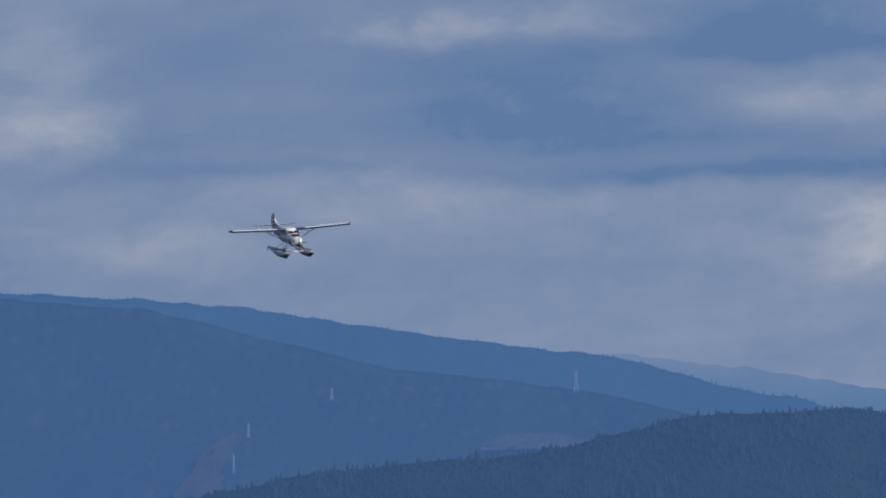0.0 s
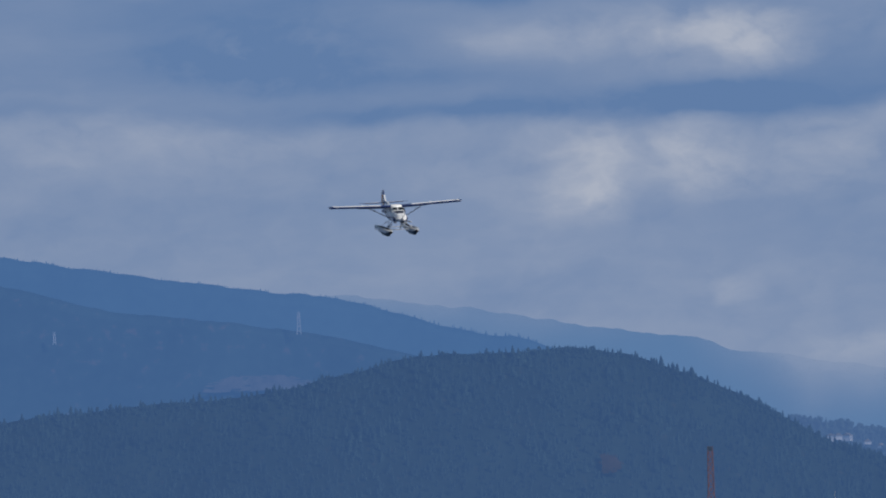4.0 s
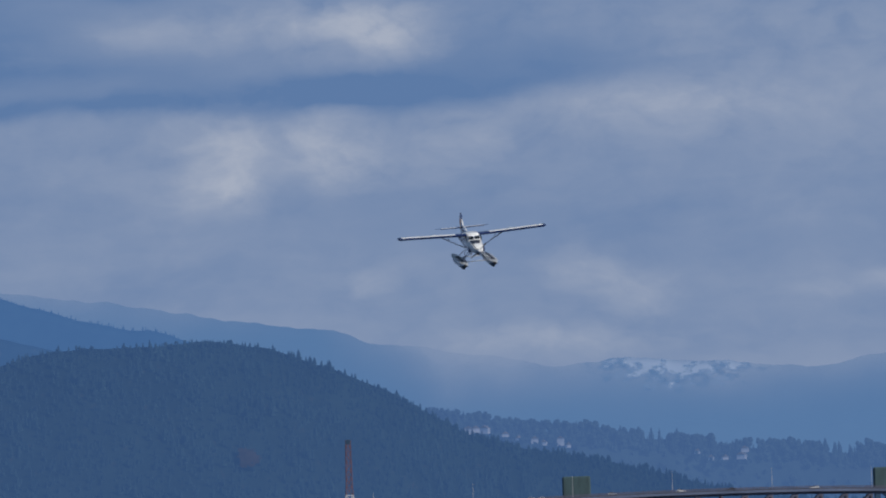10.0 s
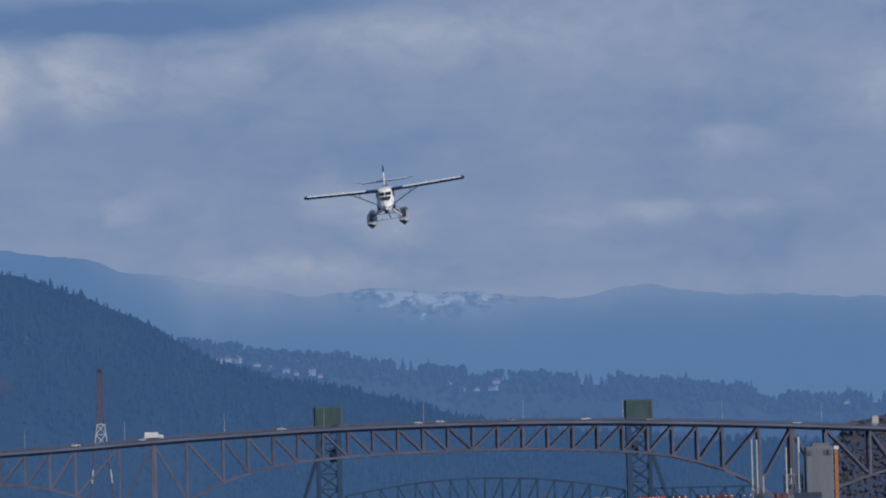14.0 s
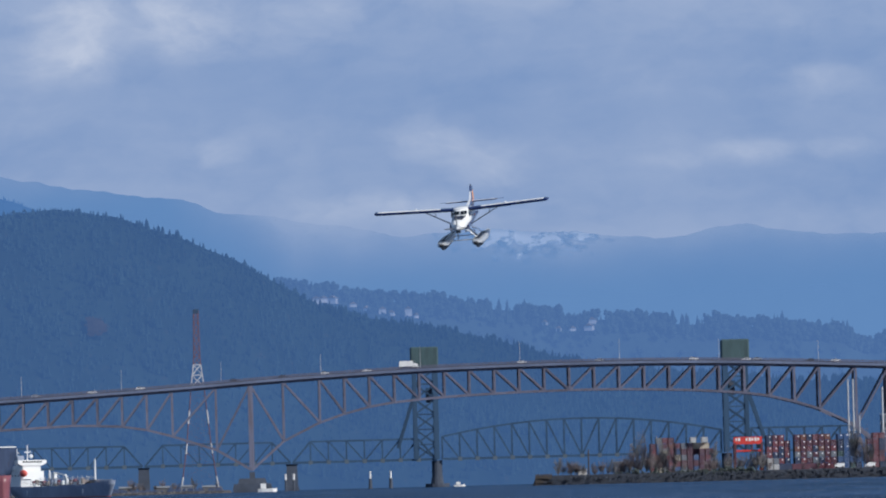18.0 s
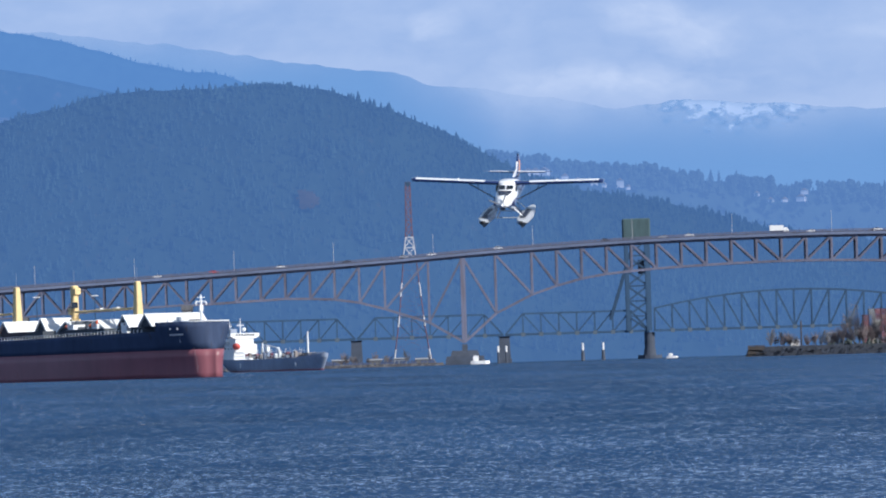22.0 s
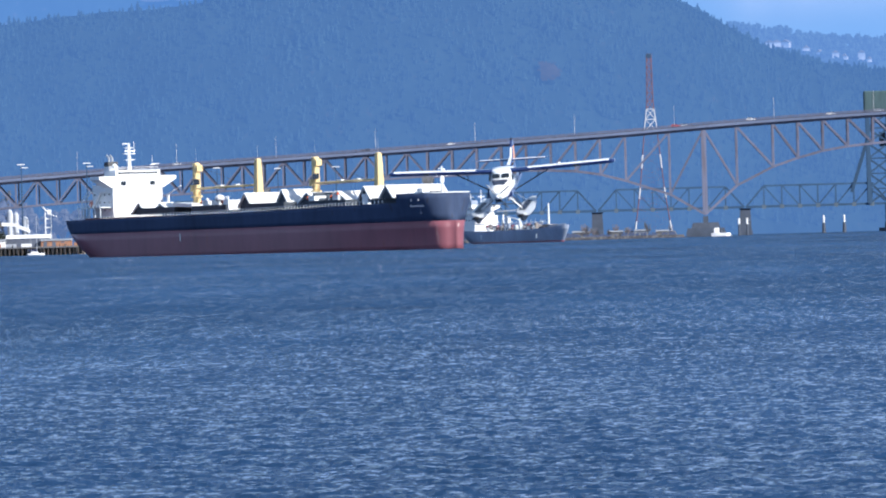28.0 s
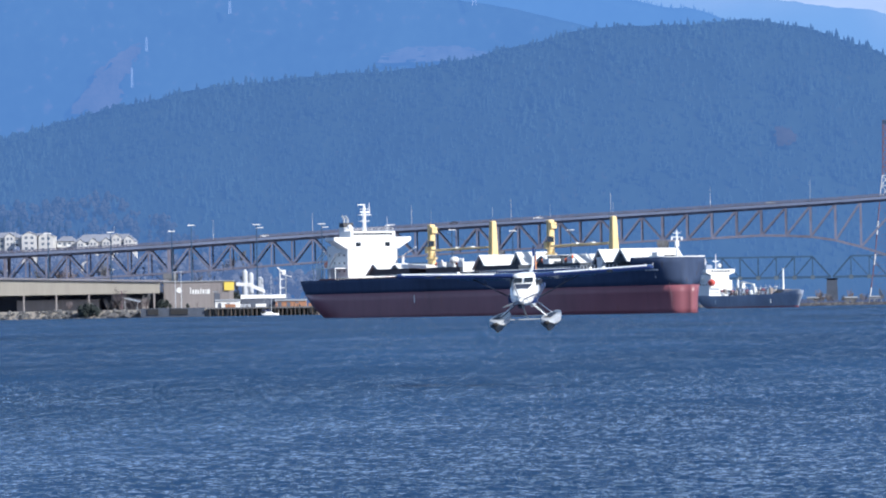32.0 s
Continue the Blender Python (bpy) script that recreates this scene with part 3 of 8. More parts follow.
def woods():
    random.seed(11)
    places = []
    for i in range(15000):
        u, f = random.uniform(-2050, 1500), random.random() ** 0.75
        p = hill_spot(u, f)
        if p.z < 3:
            continue
        places.append((p - Vector((0, 0, 0.6)), random.uniform(2.8, 5.0) * (1.45 if noise.noise(Vector((p.x * 0.03, f * 9, 2))) > 0.25 else 1.0)))
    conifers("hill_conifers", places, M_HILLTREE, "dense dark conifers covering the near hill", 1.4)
    places = []
    for i in range(1150):
        u = random.uniform(-2050, 900)
        p = hill_spot(u, random.uniform(0.97, 1.0))
        big = 1.25 if noise.noise(Vector((u * 0.02, 3, 1))) > 0.1 else 0.85
        places.append((p - Vector((0, 0, 1.6)), random.choice((random.uniform(2.6, 4.3), random.uniform(1.9, 3.0))) * big))
    round_ones = []
    for i in range(800):
        u = random.uniform(-2050, 900)
        p = hill_spot(u, random.uniform(0.95, 1.0))
        round_ones.append((p - Vector((0, 0, 1.4)), random.uniform(2.4, 4.6) * (0.9 + 0.4 * noise.noise(Vector((u * 0.03, 8, 1))))))
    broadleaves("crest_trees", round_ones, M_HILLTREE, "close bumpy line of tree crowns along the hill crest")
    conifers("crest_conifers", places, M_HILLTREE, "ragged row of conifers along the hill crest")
    places = []
    for i in range(2300):
        u = random.uniform(140, 2000)
        f = random.choice((1.0, random.uniform(0.9, 1), random.uniform(0.3, 1)))
        if noise.noise(Vector((u * 0.012, 1, 7))) < -0.28 and f > 0.9:
            continue
        p = shelf_spot(u, f)
        big = 0.9 + 0.45 * noise.noise(Vector((u * 0.02, 4, 2)))
        places.append((p - Vector((0, 0, 0.8)), random.uniform(4.0, 8.5) * big * (1.0 if f > 0.9 else 0.75)))
    for i in range(150):
        u = random.choice((random.uniform(205, 395), random.uniform(600, 710)))
        p = shelf_spot(u, random.uniform(0.5, 0.95))
        places.append((p - Vector((0, 10, 0.8)), random.uniform(2.2, 4.2)))
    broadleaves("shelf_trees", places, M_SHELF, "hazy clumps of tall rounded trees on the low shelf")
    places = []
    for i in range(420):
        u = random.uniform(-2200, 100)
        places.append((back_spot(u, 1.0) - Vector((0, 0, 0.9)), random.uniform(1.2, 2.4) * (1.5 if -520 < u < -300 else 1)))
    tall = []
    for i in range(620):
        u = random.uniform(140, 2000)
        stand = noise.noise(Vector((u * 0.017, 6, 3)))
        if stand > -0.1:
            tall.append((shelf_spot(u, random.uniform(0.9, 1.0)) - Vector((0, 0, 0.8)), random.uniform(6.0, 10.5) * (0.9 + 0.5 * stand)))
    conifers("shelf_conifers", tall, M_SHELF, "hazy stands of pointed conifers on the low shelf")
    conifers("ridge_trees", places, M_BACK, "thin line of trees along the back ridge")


woods()


# ---- highway bridge: steel cantilever deck truss ----
def highway():
    Y0 = 3950.0
    root = thing("highway_bridge", pose(0, Y0, 0), "long brown-grey steel cantilever truss road bridge on concrete piers", "bridge", kind="structure")
    W = 9.0                                             # half the spacing of the trusses
    road_x = [-620, -419, -353, -264, -98, 0, 23, 111, 196, 246, 309, 348, 470, 620]
    road_z = [24, 31.4, 33.5, 38.6, 46.2, 50.9, 53.0, 57.0, 57.9, 57.0, 54.3, 52.2, 45.5, 36]

    def road(x):
        return float(np.interp(x, road_x, road_z))
    xs = [road_x[0] + (road_x[-1] - road_x[0]) * i / 90 for i in range(91)]
    zs = [road(x) for x in xs]
    ker = np.hanning(9)
    zs = np.convolve(np.pad(zs, 4, mode="edge"), ker / ker.sum(), "valid")

    def top(x):
        return float(np.interp(x, xs, zs))
    sh = Shape()
    sh.loft([[(x, -10.5, top(x) - 1.5), (x, 10.5, top(x) - 1.5), (x, 10.5, top(x) - 0.25), (x, -10.5, top(x) - 0.25)] for x in xs])
    part("deck", sh, M_GIRDER, root, "hazed steel deck girders")
    sh = Shape().loft([[(x, -10.2, top(x) - 0.246), (x, 10.2, top(x) - 0.246), (x, 10.2, top(x) - 0.05), (x, -10.2, top(x) - 0.05)] for x in xs])
    part("roadway", sh, M_ASPH, root, "grey asphalt roadway")
    # open railings: two rails on closely set posts
    for s in (-1, 1):
        verts, faces = [], []

        def bar(x0, x1, z0, z1, t):
            b = len(verts)
            for x in (x0, x1):
                zt = top(x)
                verts.extend([(x, s * 10.3 - t, zt + z0), (x, s * 10.3 + t, zt + z0), (x, s * 10.3 + t, zt + z1), (x, s * 10.3 - t, zt + z1)])
            faces.extend([(b, b + 1, b + 2, b + 3), (b + 7, b + 6, b + 5, b + 4)] + [(b + q, b + 4 + q, b + 4 + (q + 1) % 4, b + (q + 1) % 4) for q in range(4)])
        for a, b in zip(xs, xs[1:]):
            bar(a, b, 0.92, 1.12, 0.09)
            bar(a, b, 0.42, 0.56, 0.06)
            bar(a, b, -0.05, 0.18, 0.10)
            for q in range(5):
                x = a + (b - a) * q / 5
                bar(x - 0.11, x + 0.11, 0.0, 1.0, 0.08)
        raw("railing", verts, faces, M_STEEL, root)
    # panel points: anchor arm, main span, anchor arm, then simple spans to the north
    L, R = 24.6, 325.9
    pts = [L - 130.5 + 11.65 * i for i in range(8)] + [L - 37.0, L - 16.3, L, L + 15.4, L + 32.6]
    pts += [L + 32.6 + 11.8 * i for i in range(1, 20)] + [R - 32.6, R - 15.4, R, R + 16.3, R + 37.0] + [R + 49 + 11.65 * i for i in range(8)]

    def low(x):
        d = min(abs(x - L), abs(x - R))
        inside = L < x < R
        if inside:
            return top(x) - float(np.interp(d, [0, 15.5, 32.6, 45, 57, 69.3, 92, 127, 151], [42.3, 29.8, 22.4, 19.0, 16.5, 15.2, 14.2, 13.4, 13.2]))
        return top(x) - float(np.interp(d, [0, 16.5, 33.5, 46, 58, 71, 84, 131], [42.3, 31.3, 24.4, 19.9, 17.0, 15.6, 14.6, 14.2]))
    for s in (-W, W):
        for i, (a, b) in enumerate(zip(pts, pts[1:])):
            ta, tb, la, lb = top(a) - 2.0, top(b) - 2.0, low(a), low(b)
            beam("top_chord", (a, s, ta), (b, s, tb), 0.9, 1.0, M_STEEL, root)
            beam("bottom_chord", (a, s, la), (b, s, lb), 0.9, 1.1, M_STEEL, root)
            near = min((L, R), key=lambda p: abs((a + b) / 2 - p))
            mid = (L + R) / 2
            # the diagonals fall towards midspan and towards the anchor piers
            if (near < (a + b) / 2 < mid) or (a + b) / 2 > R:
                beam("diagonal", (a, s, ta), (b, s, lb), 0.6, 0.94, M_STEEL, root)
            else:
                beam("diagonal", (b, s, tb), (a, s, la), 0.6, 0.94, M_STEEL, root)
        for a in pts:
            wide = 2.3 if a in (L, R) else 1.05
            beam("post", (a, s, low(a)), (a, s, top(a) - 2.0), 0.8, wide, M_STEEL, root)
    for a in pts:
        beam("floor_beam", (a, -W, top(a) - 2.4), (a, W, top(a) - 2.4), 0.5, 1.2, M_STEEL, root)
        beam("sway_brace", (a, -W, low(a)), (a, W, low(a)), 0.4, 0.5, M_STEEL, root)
    # simple spans
    piers = [pts[0]]
    x = pts[0]
    for k in range(6):
        x1 = x - 77.8
        n = 8
        for s in (-W, W):
            q = [x + (x1 - x) * i / n for i in range(n + 1)]
            for i, (a, b) in enumerate(zip(q, q[1:])):
                ta, tb = top(a) - 2.0, top(b) - 2.0
                la, lb = top(a) - 13.8, top(b) - 13.8
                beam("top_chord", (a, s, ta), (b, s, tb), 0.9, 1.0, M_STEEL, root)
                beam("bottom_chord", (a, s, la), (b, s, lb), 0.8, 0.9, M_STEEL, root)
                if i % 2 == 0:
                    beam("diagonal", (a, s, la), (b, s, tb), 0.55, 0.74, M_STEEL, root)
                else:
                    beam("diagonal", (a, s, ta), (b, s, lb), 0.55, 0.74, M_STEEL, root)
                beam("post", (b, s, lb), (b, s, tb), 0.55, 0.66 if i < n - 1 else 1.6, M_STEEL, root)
        x = x1
        piers.append(x)
    for x in piers + [pts[-1]]:
        z = top(x) - 14.0
        sh = Shape()
        for s in (-W, W):
            sh.loft([[(x - 2.4 * k, s - 2.2, h), (x + 2.4 * k, s - 2.2, h), (x + 2.4 * k, s + 2.2, h), (x - 2.4 * k, s + 2.2, h)] for h, k in ((-3, 1.25), (z - 2, 0.9))])
        sh.box(x, 0, z - 1.2, 5.2, 2 * W + 5, 2.4)
        part("pier", sh, M_CONC, root, "twin-column concrete pier")
    for x in (L, R):
        sh = Shape()
        sh.loft([[(x + a * w, b * 13, h) for a, b in ((-1, -1), (1, -1), (1, 1), (-1, 1))] for h, w in ((-3, 9.2), (2.6, 9.2), (2.7, 8.8), (4.0, 8.8))])
        part("pier_base", sh, M_WETCONC, root, "broad tide-stained concrete footing")
        sh = Shape().loft([[(x + a * w, b * 12, h) for a, b in ((-1, -1), (1, -1), (1, 1), (-1, 1))] for h, w in ((4.0, 6.8), (6.6, 6.0))])
        for s in (-W, W):
            sh.box(x, s, 8.0, 2.4, 2.4, 3.2)
        part("pier_cap", sh, M_DARKCONC, root, "grey concrete pier cap")
    # lamp posts along the near parapet
    for i in range(22):
        x = -600 + 47 * i
        lamp = thing("street_lamp", pose(x, Y0 - 10.0, top(x)), "slender grey lamp post on the bridge parapet", "street lamp", "bridge lamp posts")
        part("post", Shape().rod((0, 0, 0), (0, 0, 9.5), 0.10, 0.07), M_PYGREY, lamp)
        part("head", Shape().rod((0, 0, 9.4), (0, 1.6, 9.8), 0.07).box(0, 1.7, 9.8, 0.3, 0.8, 0.16), M_ALU, lamp)
    return top


road_top = highway()


# ---- railway lift bridge behind it ----
def railway():
    Y0 = 4100.0
    root = thing("railway_bridge", pose(0, Y0, 0), "grey-green steel railway lift bridge with two tall towers", "bridge", kind="structure")
    W = 3.2
    zd = 13.6

    def truss(x0, x1, n, crown, ends, camel=False):
        for s in (-W, W):
            q = [x0 + (x1 - x0) * i / n for i in range(n + 1)]

            def up(i):
                f = i / n
                if camel:
                    return zd + ends + (crown - ends) * (1 - (2 * f - 1) ** 2)
                return zd + crown
            for i, (a, b) in enumerate(zip(q, q[1:])):
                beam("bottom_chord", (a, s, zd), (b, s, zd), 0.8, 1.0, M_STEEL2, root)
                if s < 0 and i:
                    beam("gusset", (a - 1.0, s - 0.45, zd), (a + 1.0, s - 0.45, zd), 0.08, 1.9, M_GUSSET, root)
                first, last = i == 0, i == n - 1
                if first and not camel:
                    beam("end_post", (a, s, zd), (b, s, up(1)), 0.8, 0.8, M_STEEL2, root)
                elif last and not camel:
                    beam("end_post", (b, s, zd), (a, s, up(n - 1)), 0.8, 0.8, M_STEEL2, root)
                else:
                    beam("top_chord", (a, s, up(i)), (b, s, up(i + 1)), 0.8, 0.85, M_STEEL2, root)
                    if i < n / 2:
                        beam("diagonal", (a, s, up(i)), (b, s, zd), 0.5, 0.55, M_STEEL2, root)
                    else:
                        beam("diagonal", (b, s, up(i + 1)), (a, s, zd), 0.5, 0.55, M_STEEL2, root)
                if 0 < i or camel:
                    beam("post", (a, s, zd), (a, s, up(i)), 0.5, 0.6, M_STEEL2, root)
            if camel:
                beam("post", (q[-1], s, zd), (q[-1], s, up(n)), 0.5, 0.6, M_STEEL2, root)
        beam("track_deck", (x0, 0, zd + 0.2), (x1, 0, zd + 0.2), 2 * W - 1, 0.8, M_STEEL2, root)
    truss(119.0, 256.0, 16, 18.4, 11.0, True)
    for x0, x1 in ((45.5, 116), (-27, 44.5), (-99, -28), (-171, -100), (-243, -172)):
        truss(x0, x1, 8, 10.2, 0)
    for x0, x1 in ((262, 332), (333, 404)):
        truss(x0, x1, 8, 11.4, 0)
    for x in (45, -27.5, -99.5, -171.5, -243, 332.5):
        sh = Shape().loft([[(x + a * k, b * 5 * k / 2.8, h) for a, b in ((-1, -1), (1, -1), (1, 1), (-1, 1))] for h, k in ((-3, 3.4), (2, 3.3), (2.1, 2.9), (12.2, 2.5), (13.0, 3.0))])
        part("pier", sh, M_WETCONC, root, "dark concrete rail pier")
    for x0, d in ((116.2, -1), (258.6, 1)):
        # a lift tower: two front legs, two rear legs, raking struts, bracing, the machine house
        fx, rx = x0, x0 + d * 10.2
        for s in (-W - 0.6, W + 0.6):
            beam("leg", (fx, s, zd), (fx, s, 58), 1.6, 2.5, M_STEEL2, root)
            beam("leg", (rx, s, zd), (rx, s, 58), 1.4, 1.9, M_STEEL2, root)
            beam("rake", (rx, s, 46), (rx + d * 8.6, s, zd + 6), 1.2, 1.5, M_STEEL2, root)
            zs = [zd + (58 - zd) * i / 6 for i in range(7)]
            for i, (a, b) in enumerate(zip(zs, zs[1:])):
                beam("strut", (fx, s, b), (rx, s, b), 0.5, 0.6, M_STEEL2, root)
                beam("brace", (fx if i % 2 else rx, s, a), (rx if i % 2 else fx, s, b), 0.6, 0.8, M_STEEL2, root)
                beam("brace", (rx if i % 2 else fx, s, a), (fx if i % 2 else rx, s, b), 0.6, 0.8, M_STEEL2, root)
        for z in (20, 29, 38, 47, 57):
            beam("cross_strut", (fx, -W, z), (fx, W, z), 0.5, 0.6, M_STEEL2, root)
        cx = x0 + d * 5.1
        sh = Shape().box(cx, 0, 63.6, 13.6, 11.0, 10.4).bevel(0.5, 1)
        house = part("machine_house", sh, M_GREEN, root, "green sheet-clad machine house on the tower")
        sh = Shape().box(cx, 0, 57.9, 14.2, 11.6, 0.7)
        part("platform", sh, M_STEEL2, house)
        sh = Shape()
        for k in range(-2, 3):
            sh.box(cx + k * 2.5, -5.52, 63, 0.14, 0.05, 9.2)
        part("cladding_rib", sh, M_GREEN, house)
        sh = Shape().box(cx + d * -2, 0, 45, 3.0, 4.0, 7.0)
        part("counterweight", sh, M_DARKCONC, root, "dark concrete counterweight")
        sh = Shape().rod((fx, 0, -3), (fx, 0, 1.8), 6.0, 6.0, 14).rod((fx, 0, 1.8), (fx, 0, 5), 3.2, 2.8, 14).rod((fx, 0, 5), (fx, 0, 13), 2.6, 2.6, 14)
        part("pier", sh, M_WETCONC, root, "round dark concrete tower pier")
    for x in (83, 93):
        pile = thing("navigation_marker", pose(x, 4085, 0), "dark timber dolphin with a white top beside the channel", "marker", "channel markers")
        part("post", Shape().rod((0, 0, -2), (0, 0, 5), 1.1, 0.7), M_DARKCONC, pile)
        part("light", Shape().rod((0, 0, 5), (0, 0, 8.6), 0.5, 0.5), M_PYWHITE, pile, "white marker column")


railway()


# ---- red and white transmission pylon ----
def pylon():
    root = thing("transmission_pylon", pose(-0.2, 4030, 0), "tall red and white lattice power pylon on four legs", "pylon")

    def half(z):
        return float(np.interp(z, [0, 22, 55, 64, 88], [9.2, 6.0, 2.7, 1.5, 1.1]))
    zs = [1.5, 8, 14, 19, 24, 29, 33.5, 40, 46, 51, 57, 62, 66, 70, 74, 78, 82, 85.5, 88.5]
    for a, b in zip(zs, zs[1:]):
        mid = (a + b) / 2
        mt = M_PYGREY if mid < 8 or 19 < mid < 24 or 33 < mid < 40 or 51 < mid < 62 else M_PYRED
        p, q = half(a), half(b)
        c = [(-1, -1), (1, -1), (1, 1), (-1, 1)]
        w = 0.55 if mt is M_PYGREY and a < 50 else 0.36
        for i in range(4):
            (x0, y0), (x1, y1) = c[i], c[(i + 1) % 4]
            beam("leg", (x0 * p, y0 * p, a), (x0 * q, y0 * q, b), w, w, mt, root)
            v = 0.03 if a < 51 else 0.34
            beam("brace", (x0 * p, y0 * p, a), (x1 * q, y1 * q, b), v, v, M_PYRED if a < 51 else mt, root)
            beam("brace", (x1 * p, y1 * p, a), (x0 * q, y0 * q, b), v, v, M_PYRED if a < 51 else mt, root)
            beam("ring", (x0 * q, y0 * q, b), (x1 * q, y1 * q, b), v, v, M_PYRED if a < 51 else mt, root)
    for x in (-1, 1):
        for y in (-1, 1):
            sh = Shape().loft([[(x * 9.2 + i * k, y * 9.2 + j * k, h) for i, j in ((-1, -1), (1, -1), (1, 1), (-1, 1))] for h, k in ((-3, 2.6), (1, 2.2), (3.2, 1.2))])
            part("footing", sh, M_CONC, root, "stepped concrete footing")
    part("mast_head", Shape().box(0, 0, 87.6, 2.6, 2.6, 2.0), M_STEEL2, root, "dark head of the mast")


pylon()


# ---- the seaplane ----
M_WHITE = material("white_aircraft_paint", (0.86, 0.86, 0.85), 0.28, 0, 0.05, 1.5, coat=0.6)
M_NAVY = material("navy_aircraft_paint", (0.018, 0.035, 0.125), 0.25, 0, 0.15, 1.5, coat=0.6)
M_ORANGE = material("orange_tail_paint", (0.62, 0.24, 0.05), 0.35, 0, 0.12, 1.5, coat=0.4)
M_FLOAT = material("float_aluminium", (0.60, 0.62, 0.64), 0.38, 0.35, 0.12, 2.0, spots=(0.42, 0.43, 0.44))
M_FLOATLOW = material("dark_float_bottom", (0.10, 0.11, 0.12), 0.35, 0.2, 0.2, 2.0)
M_STRUT = material("dark_strut_paint", (0.018, 0.024, 0.045), 0.45, 0.0, 0.15, 3)


M_BLADE = material("grey_propeller_blades", (0.22, 0.23, 0.25), 0.4, 0.4, 0.1, 3)


def oval(y, hw, top, bot, n=18, power=2.6):
    """A rounded-square ring of the fuselage at station y."""
    cz, hz = (top + bot) / 2, (top - bot) / 2
    ring = []
    for i in range(n):
        a = 2 * math.pi * (i + 0.5) / n
        c, s = math.cos(a), math.sin(a)
        ring.append((hw * math.copysign(abs(c) ** (2 / power), c), y, cz + hz * math.copysign(abs(s) ** (2 / power), s)))
    return ring


def seaplane():
    root = thing("seaplane", pose(-97, 1166, 71), "white and navy high-wing turboprop floatplane coming in to land", "seaplane")
    fus = [(-4.35, 0.36, -1.38, -1.94), (-4.15, 0.55, -1.20, -2.02), (-3.5, 0.72, -1.00, -2.06), (-2.6, 0.84, -0.86, -2.12), (-1.8, 0.92, -0.72, -2.18),
           (-1.55, 0.94, -0.58, -2.22), (-1.15, 0.95, -0.32, -2.25), (-0.75, 0.96, -0.12, -2.28), (-0.2, 0.96, -0.02, -2.30), (1.0, 0.94, -0.10, -2.28),
           (2.2, 0.86, -0.26, -2.18), (3.6, 0.65, -0.42, -1.90), (5.4, 0.44, -0.54, -1.55), (7.2, 0.23, -0.60, -1.25), (8.3, 0.08, -0.64, -1.08)]
    body = part("fuselage", Shape().loft([oval(*q) for q in fus]), M_WHITE, root, "glossy white fuselage", True)
    cone = [(y, hw + 0.012, a + 0.012, b - 0.012) for y, hw, a, b in fus[10:]]
    part("tail_cone", Shape().loft([oval(*q) for q in cone]), M_NAVY, body, "navy rear fuselage", True)
    sh = Shape().loft([oval(y, hw, z + 0.14, z - 0.25, 14, 2) for y, hw, z in ((-0.9, 0.55, -0.20), (-0.6, 0.92, -0.17), (1.2, 0.92, -0.20), (1.9, 0.55, -0.30))])
    part("wing_fairing", sh, M_WHITE, root, "", True)
    # black panel ahead of the windscreen, and the panes
    sh = Shape().loft([[(-w, y, z + 0.03), (w, y, z + 0.03), (w * 0.9, y, z + 0.09), (-w * 0.9, y, z + 0.09)] for y, w, z in ((-3.2, 0.40, -1.03), (-2.5, 0.54, -0.90), (-2.0, 0.66, -0.80))])
    part("glare_panel", sh, M_STRUT, body, "matt black anti-glare panel")
    for s in (-1, 1):
        x0, x1 = 0.07 * s, 0.68 * s
        a, b = (-1.72, -0.64), (-1.28, -0.36)
        quad = [(x0, *a), (x1, a[0] + 0.16, a[1]), (x1 * 0.97, b[0] + 0.14, b[1]), (x0, *b)]
        sh = Shape().loft([[(x, y, z) for x, y, z in quad], [(x, y - 0.035, z + 0.035) for x, y, z in quad]])
        part("windscreen_pane", sh, M_GLASS, body, "dark windscreen pane")
        sh = Shape().slab([(-1.42, -0.88), (-0.72, -0.88), (-0.72, -0.40), (-1.05, -0.40)], 0, s * 0.88, s * 0.965)
        part("cockpit_window", sh, M_GLASS, body)
        for k in range(5):
            y = -0.1 + 0.72 * k
            sh = Shape().slab([(y - 0.24, -1.0), (y + 0.24, -1.0), (y + 0.24, -0.55), (y - 0.24, -0.55)], 0, s * (0.84 - 0.028 * max(0, k - 2)), s * (0.968 - 0.03 * max(0, k - 2)))
            part("cabin_window", sh, M_GLASS, body)
        sh = Shape().slab([(-2.9, -2.0), (-2.2, -1.9), (4.6, -1.25), (4.6, -1.05), (-2.2, -1.45), (-2.9, -1.6)], 0, s * 0.45, s * 0.972)
        part("side_stripe", sh, M_NAVY, body, "navy stripe along the side")
        sh = Shape().rod((s * 0.70, -3.4, -2.15), (s * 0.86, -2.7, -2.05), 0.11, 0.09)
        part("exhaust_pipe", sh, M_ALU, body, "metal exhaust stub")
    sh = Shape().slab([(-4.36, -1.86), (-4.2, -2.12), (-3.7, -2.28), (-3.7, -2.05)], 0, -0.22, 0.22)
    part("air_intake", sh, M_STRUT, body, "dark chin intake")
    # wings: a white upper skin and nose over a navy underside
    upper = [(-0.685, 0.105), (-0.65, 0.14), (-0.56, 0.165), (-0.42, 0.185), (0.0, 0.20), (0.6, 0.15), (1.28, 0.0), (0.4, 0.02), (-0.4, 0.035)]
    lower = [(-0.685, 0.10), (-0.4, 0.03), (0.4, 0.015), (1.27, -0.005), (0.6, -0.10), (0.0, -0.16), (-0.45, -0.17), (-0.64, -0.12), (-0.70, -0.02), (-0.705, 0.05)]

